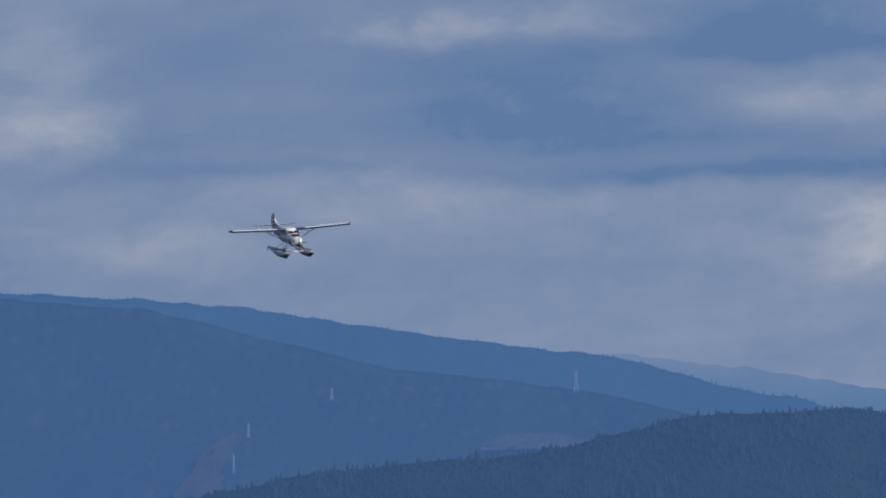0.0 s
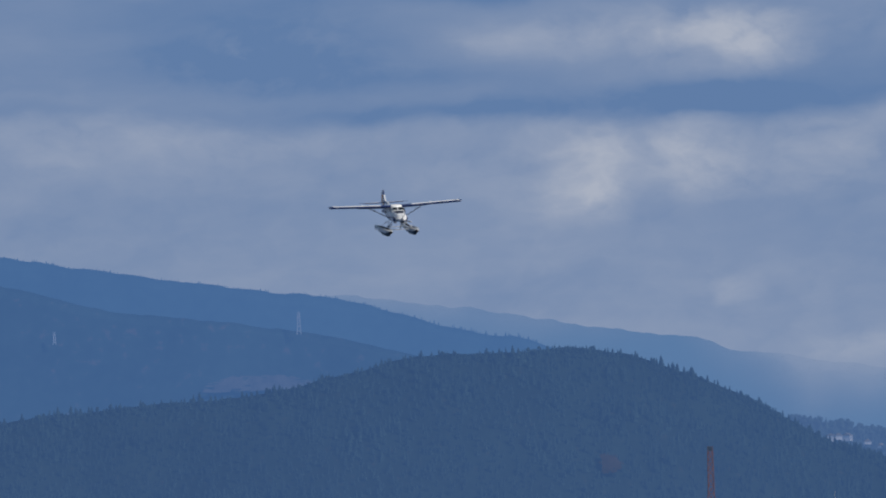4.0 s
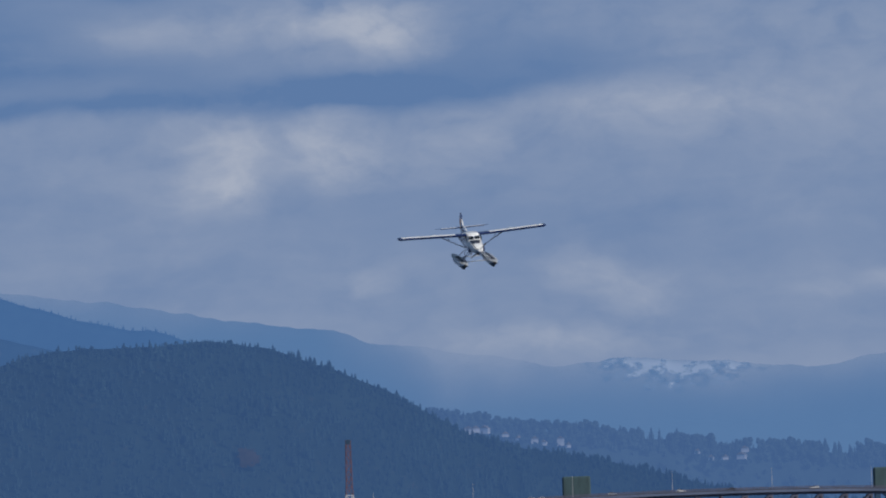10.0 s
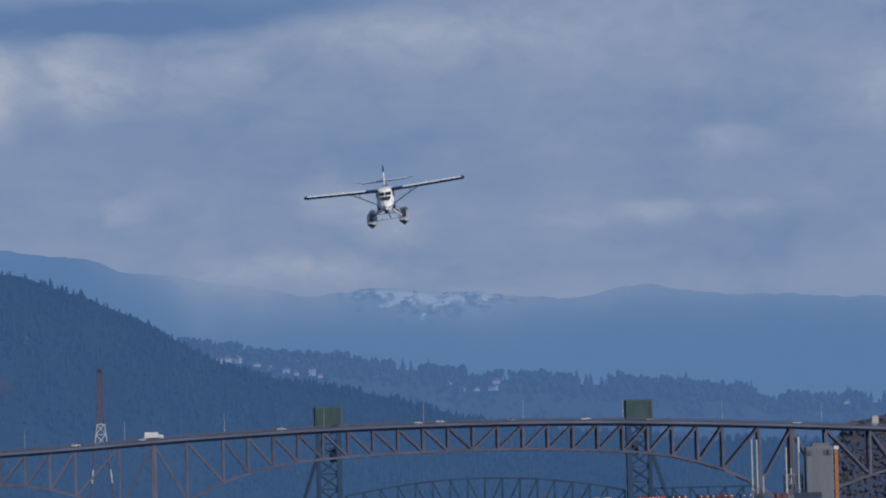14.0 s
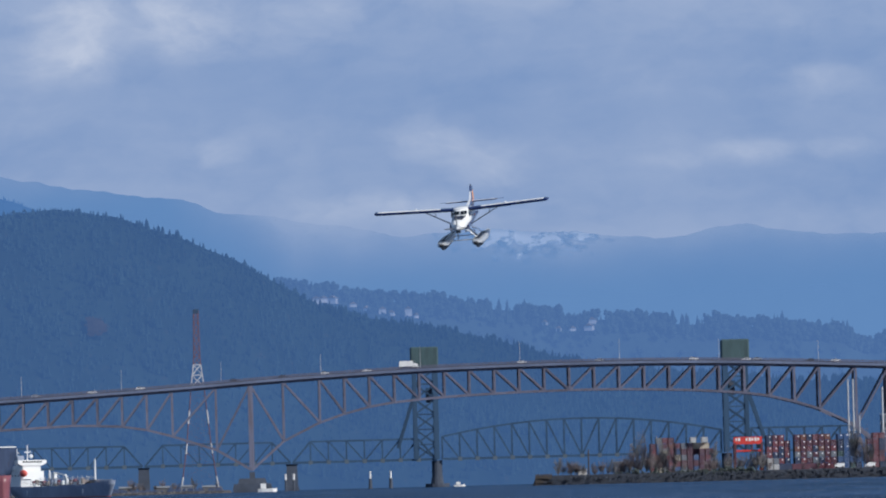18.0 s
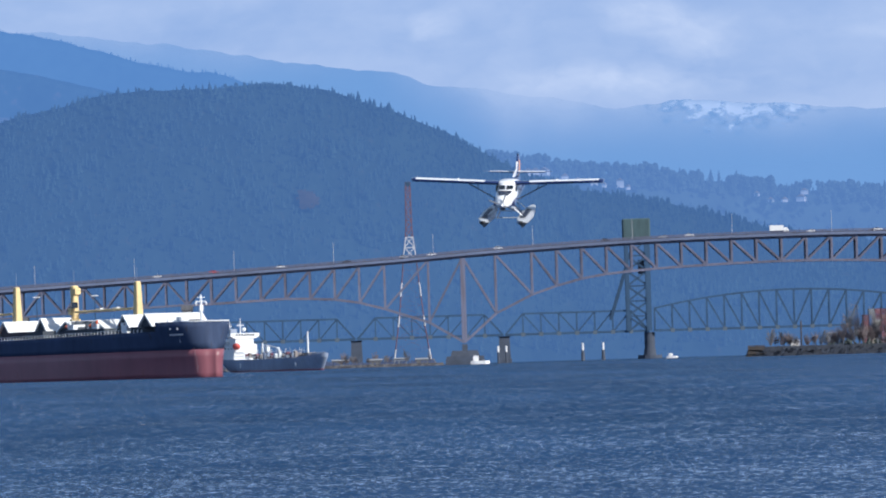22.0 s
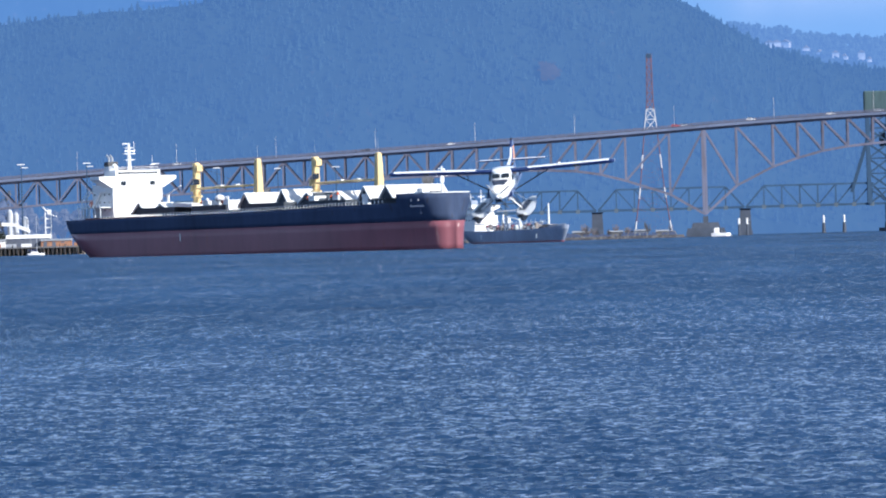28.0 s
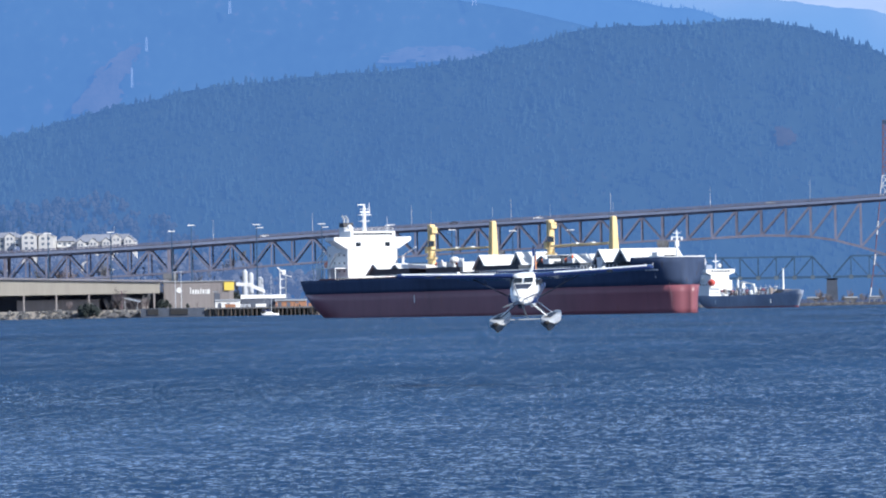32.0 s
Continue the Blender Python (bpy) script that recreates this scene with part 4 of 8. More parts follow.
    def wing_ring(sec, x, k=1.0):
        z0 = -0.30 + abs(x) * 0.034
        return [(x, y * k, z0 + (z - 0.055 * y) * k) for y, z in sec]
    for s in (-1, 1):
        wing = part("wing", Shape().loft([wing_ring(upper, s * x, k) for x, k in ((2.05, 1), (8.45, 1))]), M_WHITE, root, "long straight white wing")
        part("wing_root", Shape().loft([wing_ring(upper, s * x, 1.005) for x in (0.7, 2.05)]), M_NAVY, wing, "navy inner wing")
        part("underside", Shape().loft([wing_ring(lower, s * x) for x in (0.7, 8.45)]), M_NAVY, wing, "navy wing underside")
        sh = Shape().loft([wing_ring(upper[:7] + lower[4:], s * x, k) for x, k in ((8.45, 1.0), (8.7, 0.93), (8.84, 0.6))])
        part("wing_tip", sh, M_NAVY, wing, "rounded navy wing tip")
        for x0, x1, drop in ((0.95, 4.7, 26), (4.8, 8.3, 14)):
            rings = []
            for x in (x0, x1):
                z0 = -0.33 + x * 0.034
                rings.append([(s * x, 1.18 + y * math.cos(radians(drop)) + z * math.sin(radians(drop)), z0 - 0.06 - y * math.sin(radians(drop)) + z * math.cos(radians(drop)))
                              for y, z in ((0, 0.06), (0.25, 0.075), (0.72, 0), (0.25, -0.04), (0, -0.05))])
            part("flap" if x0 < 2 else "aileron", Shape().loft(rings), M_NAVY, wing)
        sh = Shape().rod((s * 4.55, -0.35, -0.24), (s * 4.55, -0.35, 0.16), 0.05)
        sh.ball(s * 4.55, -0.45, 0.1, 0.11, 1, 1.6, 1)
        part("fuel_vent", sh, M_WHITE, wing)
        sh = Shape().box(s * 5.9, -0.74, -0.12, 0.42, 0.06, 0.16)
        part("landing_light", sh, M_GLASS, wing, "glazed landing light in the leading edge")
        # lift strut from the wing to the foot of the cabin
        sh = Shape().loft([[(x + dx, y + dy, z) for dx, dy in ((0, -0.16), (0.105, 0), (0, 0.17), (-0.105, 0))] for x, y, z in ((s * 0.86, -0.5, -1.78), (s * 3.75, -0.05, -0.29))])
        part("lift_strut", sh, M_STRUT, root, "dark slender lift strut")
        sh = Shape().rod((s * 2.7, 0.15, -0.78), (s * 2.9, 0.3, -0.3), 0.03)
        part("jury_strut", sh, M_STRUT, root)
        # tailplane
        sec = [(-0.62, 0.0), (-0.4, 0.04), (0.2, 0.035), (0.75, 0), (0.2, -0.012), (-0.4, -0.012)]
        tp = part("tailplane", Shape().loft([[(s * x, 7.55 + y * k, -0.30 + (z - 0.085 * y) * k) for y, z in sec] for x, k in ((0.05, 1.1), (2.6, 0.9))]), M_WHITE, root, "white tailplane")
        part("underside", Shape().loft([[(s * x, 7.55 + y * k, -0.30 + (z - 0.085 * y) * k) for y, z in ((-0.615, -0.004), (0.745, -0.006), (0.2, -0.08), (-0.4, -0.12), (-0.63, -0.07))] for x, k in ((0.05, 1.1), (2.6, 0.9))]), M_NAVY, tp, "navy underside")
        part("tailplane_tip", Shape().loft([[(s * x, 7.55 + y * k, -0.30 + (z - 0.085 * y) * k) for y, z in sec] for x, k in ((2.6, 0.905), (3.2, 0.72))]), M_NAVY, tp, "navy tailplane tip")
    # fin and rudder
    def blade(poly, t):
        return Shape().slab(poly, 0, -t, t)
    fin = part("fin", blade([(5.0, -0.42), (6.5, 0.0), (7.14, 1.19), (7.45, 1.23), (7.45, -0.55)], 0.075), M_NAVY, root, "tall navy fin")
    part("fin_edge", blade([(3.6, -0.28), (5.0, -0.44), (6.53, -0.04), (6.92, 0.66), (6.80, 0.70), (6.36, 0.09)], 0.062), M_WHITE, fin, "white leading edge")
    rudder = part("rudder", blade([(7.46, -0.6), (7.46, 0.72), (8.28, 0.70), (8.5, 0.2), (8.4, -0.6)], 0.08), M_ORANGE, root, "orange rudder")
    part("rudder_cap", blade([(7.46, 0.725), (7.46, 1.22), (8.05, 1.15), (8.277, 0.705)], 0.08), M_NAVY, rudder, "navy rudder top")
    part("beacon", Shape().rod((0, 7.5, 1.22), (0, 7.5, 1.42), 0.03).ball(0, 7.5, 1.30, 0.08), M_STRUT, fin, "")
    # floats
    for s in (-1, 1):
        x = 1.76 * s
        st = [(-4.7, 0.06, -3.12, -3.22), (-4.45, 0.30, -3.05, -3.50), (-3.9, 0.46, -2.99, -3.76), (-2.8, 0.53, -2.95, -3.86), (-0.8, 0.55, -2.94, -3.88),
              (0.6, 0.54, -2.94, -3.84), (0.62, 0.54, -2.94, -3.68), (2.6, 0.42, -2.95, -3.44), (4.3, 0.24, -2.97, -3.2), (4.8, 0.1, -2.99, -3.1)]
        rings = []
        for y, hw, top, keel in st:
            ch = keel + (top - keel) * 0.5
            rings.append([(x, y, keel), (x + hw, y, ch), (x + hw, y, top - 0.10 * hw), (x + hw * 0.7, y, top - 0.02 * hw), (x, y, top), (x - hw * 0.7, y, top - 0.02 * hw), (x - hw, y, top - 0.10 * hw), (x - hw, y, ch)])
        fl = part("pontoon", Shape().loft(rings), M_FLOAT, root, "riveted aluminium float")
        part("float_bottom", Shape().loft([[(x, y, k - 0.015), (x + hw + 0.008, y, k + (t - k) * 0.46), (x - hw - 0.008, y, k + (t - k) * 0.46)] for y, hw, t, k in st]), M_FLOATLOW, fl, "dark planing bottom")
        part("walkway", Shape().box(x, -1.0, -2.93, 0.5, 5.2, 0.025), M_STRUT, fl, "dark non-slip walkway")
        part("bow_bumper", Shape().ball(x, -4.62, -3.26, 0.16, 1.3, 0.9, 1.0), M_BLACK, fl, "black rubber bow bumper")
        part("keel_strip", Shape().loft([[(x - 0.03, y, k - 0.04), (x + 0.03, y, k - 0.04), (x + 0.03, y, k + 0.02), (x - 0.03, y, k + 0.02)] for y, k in ((-4.45, -3.54), (-3.9, -3.78), (-2.8, -3.90), (0.58, -3.89))]), M_BLACK, fl)
        sh = Shape().rod((x, 4.7, -3.0), (x, 5.0, -3.15), 0.05).box(x, 5.05, -3.35, 0.04, 0.36, 0.6)
        part("water_rudder", sh, M_FLOAT, fl, "small water rudder")
        for k in (-2.4, -0.6, 1.4):
            part("cleat", Shape().box(x, k, -2.92, 0.1, 0.34, 0.1), M_STRUT, fl)
        for y0, y1, mt in ((-2.2, -2.5, M_WHITE), (-0.9, -2.2, M_STRUT), (1.3, 1.6, M_WHITE)):
            sh = Shape().loft([[(px + dx, py + dy, pz) for dx, dy in ((0, -0.14), (0.07, 0), (0, 0.16), (-0.07, 0))] for px, py, pz in ((s * 0.74, y0, -2.2), (s * 1.66, y1, -2.98))])
            part("float_strut", sh, mt, root)
        part("float_strut", Shape().rod((s * 0.66, 1.2, -2.2), (s * 1.6, -1.9, -2.98), 0.035), M_STRUT, root)
    for y in (-2.6, 1.7):
        part("spreader_bar", Shape().rod((-1.35, y, -3.12), (1.35, y, -3.12), 0.045), M_FLOAT, root)
    part("mooring_step", Shape().rod((0.8, -1.4, -2.3), (1.25, -1.4, -2.75), 0.03).box(0.95, -1.4, -2.5, 0.25, 0.2, 0.03), M_FLOAT, root)
    seat = pose(0, -4.42, -1.70)
    prop = new("propeller", mesh_of("propeller", propeller_shape(), M_BLADE))
    prop.parent = root
    prop.matrix_basis = seat
    tagged(prop, "grey four-bladed propeller, turning")
    part("spinner", Shape().loft([[(math.cos(a) * r, y, math.sin(a) * r) for a in [6.2832 * i / 12 for i in range(12)]] for y, r in ((0.1, 0.27), (-0.12, 0.25), (-0.34, 0.16), (-0.46, 0.04))]), M_ALU, prop, "polished spinner", True)
    return root, prop, seat


def propeller_shape():
    sh = Shape()
    for k in range(4):
        turn = pose(0, 0, 0, 0, k * 90, 0)
        ring = []
        for r, c, tw in ((0.2, 0.05, 60), (0.5, 0.075, 45), (0.95, 0.07, 28), (1.30, 0.035, 20)):
            m = turn @ pose(0, 0, r, 0, 0, tw)
            ring.append([(m @ Vector(p))[:] for p in ((-c, 0, 0), (0, -0.03, 0), (c, 0, 0), (0, 0.03, 0))])
        sh.loft(ring)
    return sh


plane, propeller, propeller_seat = seaplane()

# ---- the bulk carrier at anchor ----
# Navy and red raised toward blue, with distance haze in the base colours.
M_HULL = material("hazed_navy_hull_paint", (0.039, 0.057, 0.108), 0.7, 0, 0.35, 0.12, spots=(0.04, 0.035, 0.035), spot_level=0.68, streak=(1, 1, 0.25))
M_BOOT = material("red_antifouling_paint", (0.215, 0.074, 0.092), 0.38, 0, 0.22, 0.12, spots=(0.22, 0.07, 0.075), spot_level=0.66, streak=(1, 1, 0.3))
M_HULL.node_tree.nodes["Principled BSDF"].inputs["Specular IOR Level"].default_value = 0.12
M_SHIPW = material("white_ship_paint", (0.72, 0.73, 0.73), 0.45, 0, 0.06, 0.3, spots=(0.55, 0.42, 0.33), spot_level=0.74, streak=(1, 1, 0.3))
M_DECK = material("oxide_red_deck_paint", (0.20, 0.075, 0.055), 0.8, 0, 0.3, 0.3)
M_YELLOW = material("pale_yellow_crane_paint", (0.70, 0.52, 0.25), 0.55, 0, 0.15, 0.5, spots=(0.42, 0.26, 0.12), spot_level=0.7)
M_COVER = material("off_white_hatch_paint", (0.68, 0.68, 0.67), 0.5, 0, 0.08, 0.2, spots=(0.5, 0.42, 0.36), spot_level=0.72, streak=(1, 1, 0.3))
# Dark colour stands for the shade under raised covers; also paints coamings and stripes.
M_COVERIN = material("hatch_shade_and_dark_coaming", (0.045, 0.055, 0.07), 0.8, 0, 0.3, 0.5)
M_FUNNEL = material("black_funnel_paint", (0.03, 0.03, 0.035), 0.5, 0, 0.2, 0.5)
M_LIFEBOAT = material("orange_lifeboat_shell", (0.72, 0.14, 0.04), 0.4, 0, 0.1, 1)


def bow_half(db, fl, length, fine=1.0):
    """Half-breadth forward, as a part of the beam: a stem that runs out into long fine shoulders, fuller at the deck."""
    blunt, run_out = (0.25 + 0.27 * fl * fl) / fine ** 2, fine * length * (0.30 - 0.05 * fl)
    hb, hc = min(1.0, db / (length * (0.014 + 0.01 * fl))), min(1.0, db / run_out)
    return blunt * (1 - (1 - hb) ** 2) ** 0.55 + (1 - blunt) * (1 - (1 - hc) ** 2)


STATIONS = [i / 28 * 0.924 for i in range(29)] + [0.9245, 0.936, 0.948, 0.958, 0.967, 0.975, 0.982, 0.988, 0.993, 0.997, 1.0]


def hull_rings(length, beam, deck, z0, z1, zfun, mid=0.0, entry=1.0):
    """Half-breadths along a full-bodied hull between two heights."""
    out = []
    for f in STATIONS:
        ring_l, ring_r = [], []
        for k in range(5):
            g = k / 4
            z = z0 + (zfun(f) - z0) * g if z1 is None else z0 + (z1 - z0) * g
            flare = max(0.0, z) / deck
            # stem and stern lines change with height
            xb = length / 2 + length * 0.012 - 0.4 + 6.0 * (entry - 1) * (min(flare, 1.0) - 1)
            xa = -length / 2 + length * 0.048 * (1 - math.sqrt(1 - max(0.0, 1 - flare / 0.85) ** 2 * 0.999))
            x = xa + (xb - xa) * f
            db, da = max(0.0, xb - x), max(0.0, x - xa)
            b = bow_half(db, min(1.0, flare), length, entry)
            run = 26 - 17 * min(1, flare)
            ha = min(1.0, da / run)
            st = (0.62 * min(1, flare) + 0.02)
            b *= st + (1 - st) * (1 - (1 - ha) ** 2) ** 0.7
            ring_l.append((x + mid, b * beam / 2, z))
            ring_r.append((x + mid, -b * beam / 2, z))
        out.append(ring_r + ring_l[::-1])
    return out


def bulk_carrier():
    LEN, B, MID = 226.0, 32.2, -10.0

    def fore(x):
        """Stations forward of the house lie a little further on."""
        return x + 0.075 * (x + 60) if x > -60 else x
    ship = thing("bulk_carrier", pose(-129.5, 2912, 0, 0, 0, -53.5) @ pose(0, 0, 0, 0, -0.3, 0), "large bulk carrier at anchor, navy hull over red boot-topping, hatches open", "ship")

    def deckline(f):
        return 13.9 + 0.9 * f + 0.9 * max(0, f - 0.5) * 2 + (3.0 if f > 0.9242 else 0)
    part("lower_hull", Shape().loft(hull_rings(LEN, B, 16, -1.5, 9.0, None, MID)), M_BOOT, ship, "red underwater hull riding high", True)
    up = Shape()
    up.loft(hull_rings(LEN, B * 1.0006, 16, 9.0, None, deckline, MID))
    hull = part("upper_hull", up, M_HULL, ship, "navy blue topsides")
    for ob in (hull,):
        for p in ob.data.polygons:
            p.use_smooth = abs(p.normal.z) < 0.8
    S = lambda: Shape()
    # bulb of the stem just under the boot-topping, rudder head at the stern
    part("bulbous_bow", S().ball(95, 0, -3.2, 3.6, 1.7, 0.8, 0.8, 12), M_BOOT, hull, "", True)
    part("rudder", S().slab([(-110, -3), (-104, -3), (-104, 3.0), (-110, 3.0)], 1, -0.4, 0.4), M_BOOT, hull)
    def side(x, z):
        """The port side of the hull forward, at a station and a height."""
        return -bow_half(max(0.0, LEN / 2 + LEN * 0.012 - 0.4 + MID - x), min(1.0, max(0.0, z) / 16), LEN) * B / 2
    for k in range(9):
        part("draught_mark", S().box(102.2, side(102.2, 1.5 + k) - 0.05, 1.5 + k, 0.06, 0.14, 0.25, 0, 0, -50), M_PYGREY, hull)
    part("load_line_mark", S().box(-40, -16.2, 6.5, 0.35, 0.3, 2.4), M_SHIPW, hull)
    # the name, as unreadable bars, and the anchor
    for i, w in enumerate((0.8, 0.5, 0.3, 0.8, 0.8, 0.9, 0.7, 0.8, 0.6)):
        x = 94.2 + i * 0.66
        part("name_bar", S().box(x, side(x, 14.2) - 0.06, 14.2, w * 0.5, 0.3, 0.6, 0, 0, -22), M_PYGREY, hull, "white lettering too small to read")
    for x in (95.0, 98.2):
        part("hull_mark", S().box(x, side(x, 16.2) - 0.06, 16.2, 0.7, 0.3, 0.6, 0, 0, -22), M_PYGREY, hull)
    part("anchor", S().box(98, side(98, 12.6) - 0.25, 12.6, 0.5, 0.5, 2.0, 0, 0, -35).box(98, side(98, 11.7) - 0.3, 11.7, 1.6, 0.5, 0.5, 0, 0, -35), M_HULL, ship, "stocked anchor in its pocket")
    edge = [(x, side(x, 14.6) * 0.96) for x in range(-103, 87, 9)]
    part("main_deck", S().slab(edge + [(x, -y) for x, y in reversed(edge)], 2, 14.0, 14.5), M_DECK, ship, "oxide red main deck")
    # white bulwark round the forecastle head, leaning out a little
    tip = LEN / 2 + LEN * 0.012 - 0.4 + MID
    near = [tip - d for d in (9.0, 6.5, 4.5, 3.0, 1.8, 0.9, 0.35, 0.05)]
    path = [(x, side(x, 18)) for x in near] + [(x, -side(x, 18)) for x in reversed(near)]
    part("bulwark", S().loft([[(x + 0.02, y, 18.35), (x + 0.1, y * 1.01, 18.75), (x - 0.1, y * 0.98, 18.75), (x - 0.25, y * 0.96, 18.35)] for x, y in path]), M_SHIPW, ship, "white bulwark round the forecastle")
    part("breakwater", S().box(88.5, 0, 19.3, 0.5, 15, 2.0, 0, -14, 0).box(92.5, -4.0, 19.2, 3.0, 3.0, 1.8), M_SHIPW, ship, "white breakwater on the forecastle")
    for k in range(9):
        part("rail_post", S().rod((87 + 1.7 * k, side(87 + 1.7 * k, 18) + 0.4, 18.3), (87 + 1.7 * k, side(87 + 1.7 * k, 18) + 0.4, 19.5), 0.07, n=4), M_SHIPW, ship)
    # accommodation block
    x0, x1 = -105.0, -91.5
    house = part("accommodation_block", S().box((x0 + x1) / 2, 0, 20.2, x1 - x0, 21.0, 12.0), M_SHIPW, ship, "tall white accommodation block")
    bridge = S().slab([(-11, 25.0), (11, 25.0), (16.4, 28.0), (16.4, 29.2), (-16.4, 29.2), (-16.4, 28.0)], 0, x1 - 5.5, x1 + 0.35)
    bridge.box(x1 - 3, 0, 30.2, 7.0, 19.0, 2.2)
    part("navigation_bridge", bridge, M_SHIPW, house, "white bridge with wide wings")
    for i in range(13):
        part("bridge_window", S().box(x1 + 0.53, -7.8 + 1.3 * i, 30.3, 0.12, 1.0, 0.75), M_GLASS, house)
    for y in (-6.2, 6.2):
        part("front_window", S().box(x1 + 0.38, y, 26.6, 0.12, 2.2, 1.5).bevel(0.05, 1), M_GLASS, house, "dark square front window")
    for z in (17.2, 20.0, 22.8):
        for i in range(4):
            part("side_window", S().box(-103.5 + 3.2 * i, -10.53, z, 0.7, 0.1, 0.7), M_GLASS, house)
    rl = S()
    for y in range(-9, 10, 3):
        rl.rod((x1, y, 31.3), (x1, y, 32.4), 0.06, n=4)
    rl.rod((x1, -9, 32.4), (x1, 9, 32.4), 0.06, n=4).rod((x1, -9, 31.9), (x1, 9, 31.9), 0.05, n=4)
    part("monkey_island_rail", rl, M_SHIPW, house)
    # funnel, masts, deck house aft
    fn = part("funnel", S().slab([(-110.5, 15), (-107.0, 15), (-107.0, 33.0), (-110, 33.0)], 1, -2.0, 2.0), M_SHIPW, ship, "white funnel casing with a black top")
    part("funnel_top", S().slab([(-110.05, 33.0), (-106.95, 33.0), (-107.2, 34.6), (-109.8, 34.6)], 1, -2.05, 2.05), M_FUNNEL, fn, "black funnel top")
    for y in (-0.8, 0.6):
        part("exhaust_pipe", S().rod((-108.5, y, 34.6), (-108.5, y, 36.0), 0.4).rod((-108.5, y, 36.0), (-109.8, y, 37.0), 0.4), M_ALU, fn)
    ms = part("radar_mast", S().rod((-96.5, 0, 31), (-96.5, 0, 40.5), 0.75, 0.45).box(-96.5, 0, 35.0, 1.6, 3.6, 0.3).box(-96.5, 0, 37.2, 1.8, 5.0, 0.3).box(-96.5, 0, 39.3, 1.2, 3.6, 0.25), M_SHIPW, ship, "white radar mast with cross-arms")
    part("radar_scanner", S().box(-95.9, 0, 38.2, 0.4, 4.4, 0.5).box(-96, -1.5, 40.8, 0.4, 3.0, 0.4).rod((-96.5, 2.2, 37), (-96.5, 2.2, 41.5), 0.12), M_SHIPW, ms)
    part("satellite_dome", S().ball(-98.5, -5, 32.9, 0.9).rod((-98.5, -5, 31.3), (-98.5, -5, 32.6), 0.3), M_SHIPW, ship)
    part("whip_aerial", S().rod((-94.5, 8.5, 31), (-94.5, 8.5, 36.5), 0.07, n=5).box(-94.5, 8.5, 33.2, 0.3, 2.2, 0.2), M_SHIPW, ship)
    part("aft_deck_house", S().box(-108, 3, 16.6, 6, 17, 4), M_SHIPW, ship)
    dv = S()
    for y in (-12.2, -10.9):
        dv.rod((-109.5, y, 14.5), (-109.5, y, 21.0), 0.22, n=6).rod((-109.5, y, 21), (-104.5, y, 24.4), 0.2, n=6)
    part("davit", dv, M_SHIPW, ship, "white boat davit")
    part("free_fall_boat", S().ball(-110.5, -6, 19.5, 1.5, 2.4, 1, 1), M_LIFEBOAT, ship, "orange free-fall lifeboat", True)
    gl = S()
    for i in range(9):
        gl.rod((-112.5 + i * 1.5, -13.6 - 0.2 * i, 13.6), (-112.5 + i * 1.5, -13.6 - 0.2 * i, 15.2), 0.06, n=4)
    gl.rod((-112.5, -13.6, 15.2), (-100.5, -15.2, 15.2), 0.06, n=4).rod((-112.5, -13.6, 14.6), (-100.5, -15.2, 14.6), 0.05, n=4)
    part("stern_rail", gl, M_SHIPW, ship)
    part("boat_deck", S().box(-100.5, -13.0, 18.2, 15.5, 4.6, 0.35), M_SHIPW, house, "white boat deck along the house")
    for k in range(5):
        part("pillar", S().rod((-107.5 + 3.6 * k, -15.0, 14.6), (-107.5 + 3.6 * k, -15.0, 18.1), 0.2, n=6), M_SHIPW, house)
    rl = S().rod((-108, -15.2, 19.3), (-93, -15.2, 19.3), 0.07, n=4)
    for i in range(8):
        rl.rod((-108 + 2.1 * i, -15.2, 18.3), (-108 + 2.1 * i, -15.2, 19.3), 0.07, n=4)
    part("side_rail", rl, M_SHIPW, house)
    part("outside_stairs", S().slab([(-104.5, 18.4), (-103.3, 18.4), (-98.4, 23.6), (-99.6, 23.6)], 1, -11.4, -10.7), M_SHIPW, house, "white outside stair up the house side")
    part("landing", S().box(-97.2, -11.6, 23.6, 3.4, 2.2, 0.25), M_SHIPW, house)
    part("engine_casing", S().box(-107.4, 5.5, 22.0, 4.6, 8.0, 13.0), M_SHIPW, ship, "white engine casing behind the house")
    part("provision_crane", S().rod((-88.5, 11.0, 15), (-88.5, 11.0, 22.5), 0.6, 0.5).rod((-88.5, 11.0, 22.3), (-81.5, 12.0, 25.2), 0.25, n=6), M_SHIPW, ship, "white provision crane")
    part("vent_mushroom", S().rod((-28.0, -7, 15), (-28.0, -7, 19.2), 0.9).ball(-28.0, -7, 19.8, 1.7, 1, 1, 0.75), M_SHIPW, ship, "white mushroom ventilator")
    part("mooring_winch", S().rod((-113, -4, 15.6), (-113, 4, 15.6), 0.9).box(-113, 0, 15.0, 2.2, 3, 1.4), M_FUNNEL, ship, "dark mooring winch aft")
    # side rails: stanchions one by one
    post = mesh_of("stanchion", S().box(0, 0, 0.55, 0.22, 0.12, 1.1), M_SHIPW)
    for i in range(92):
        x = -92 + i * 1.9
        ob = new("stanchion", post)
        ob.parent = ship
        ob.location = (x, side(x, 15) + 0.4, deckline((x + 123) / 226))
    rail = [(x, side(x, 15) + 0.4, deckline((x + 123) / 226) + 1.05) for x in range(-92, 82, 6)]
    part("hand_rail", S().loft([[(x, y - 0.08, z), (x, y + 0.08, z), (x, y + 0.08, z + 0.1), (x, y - 0.08, z + 0.1)] for x, y, z in rail]), M_SHIPW, ship)
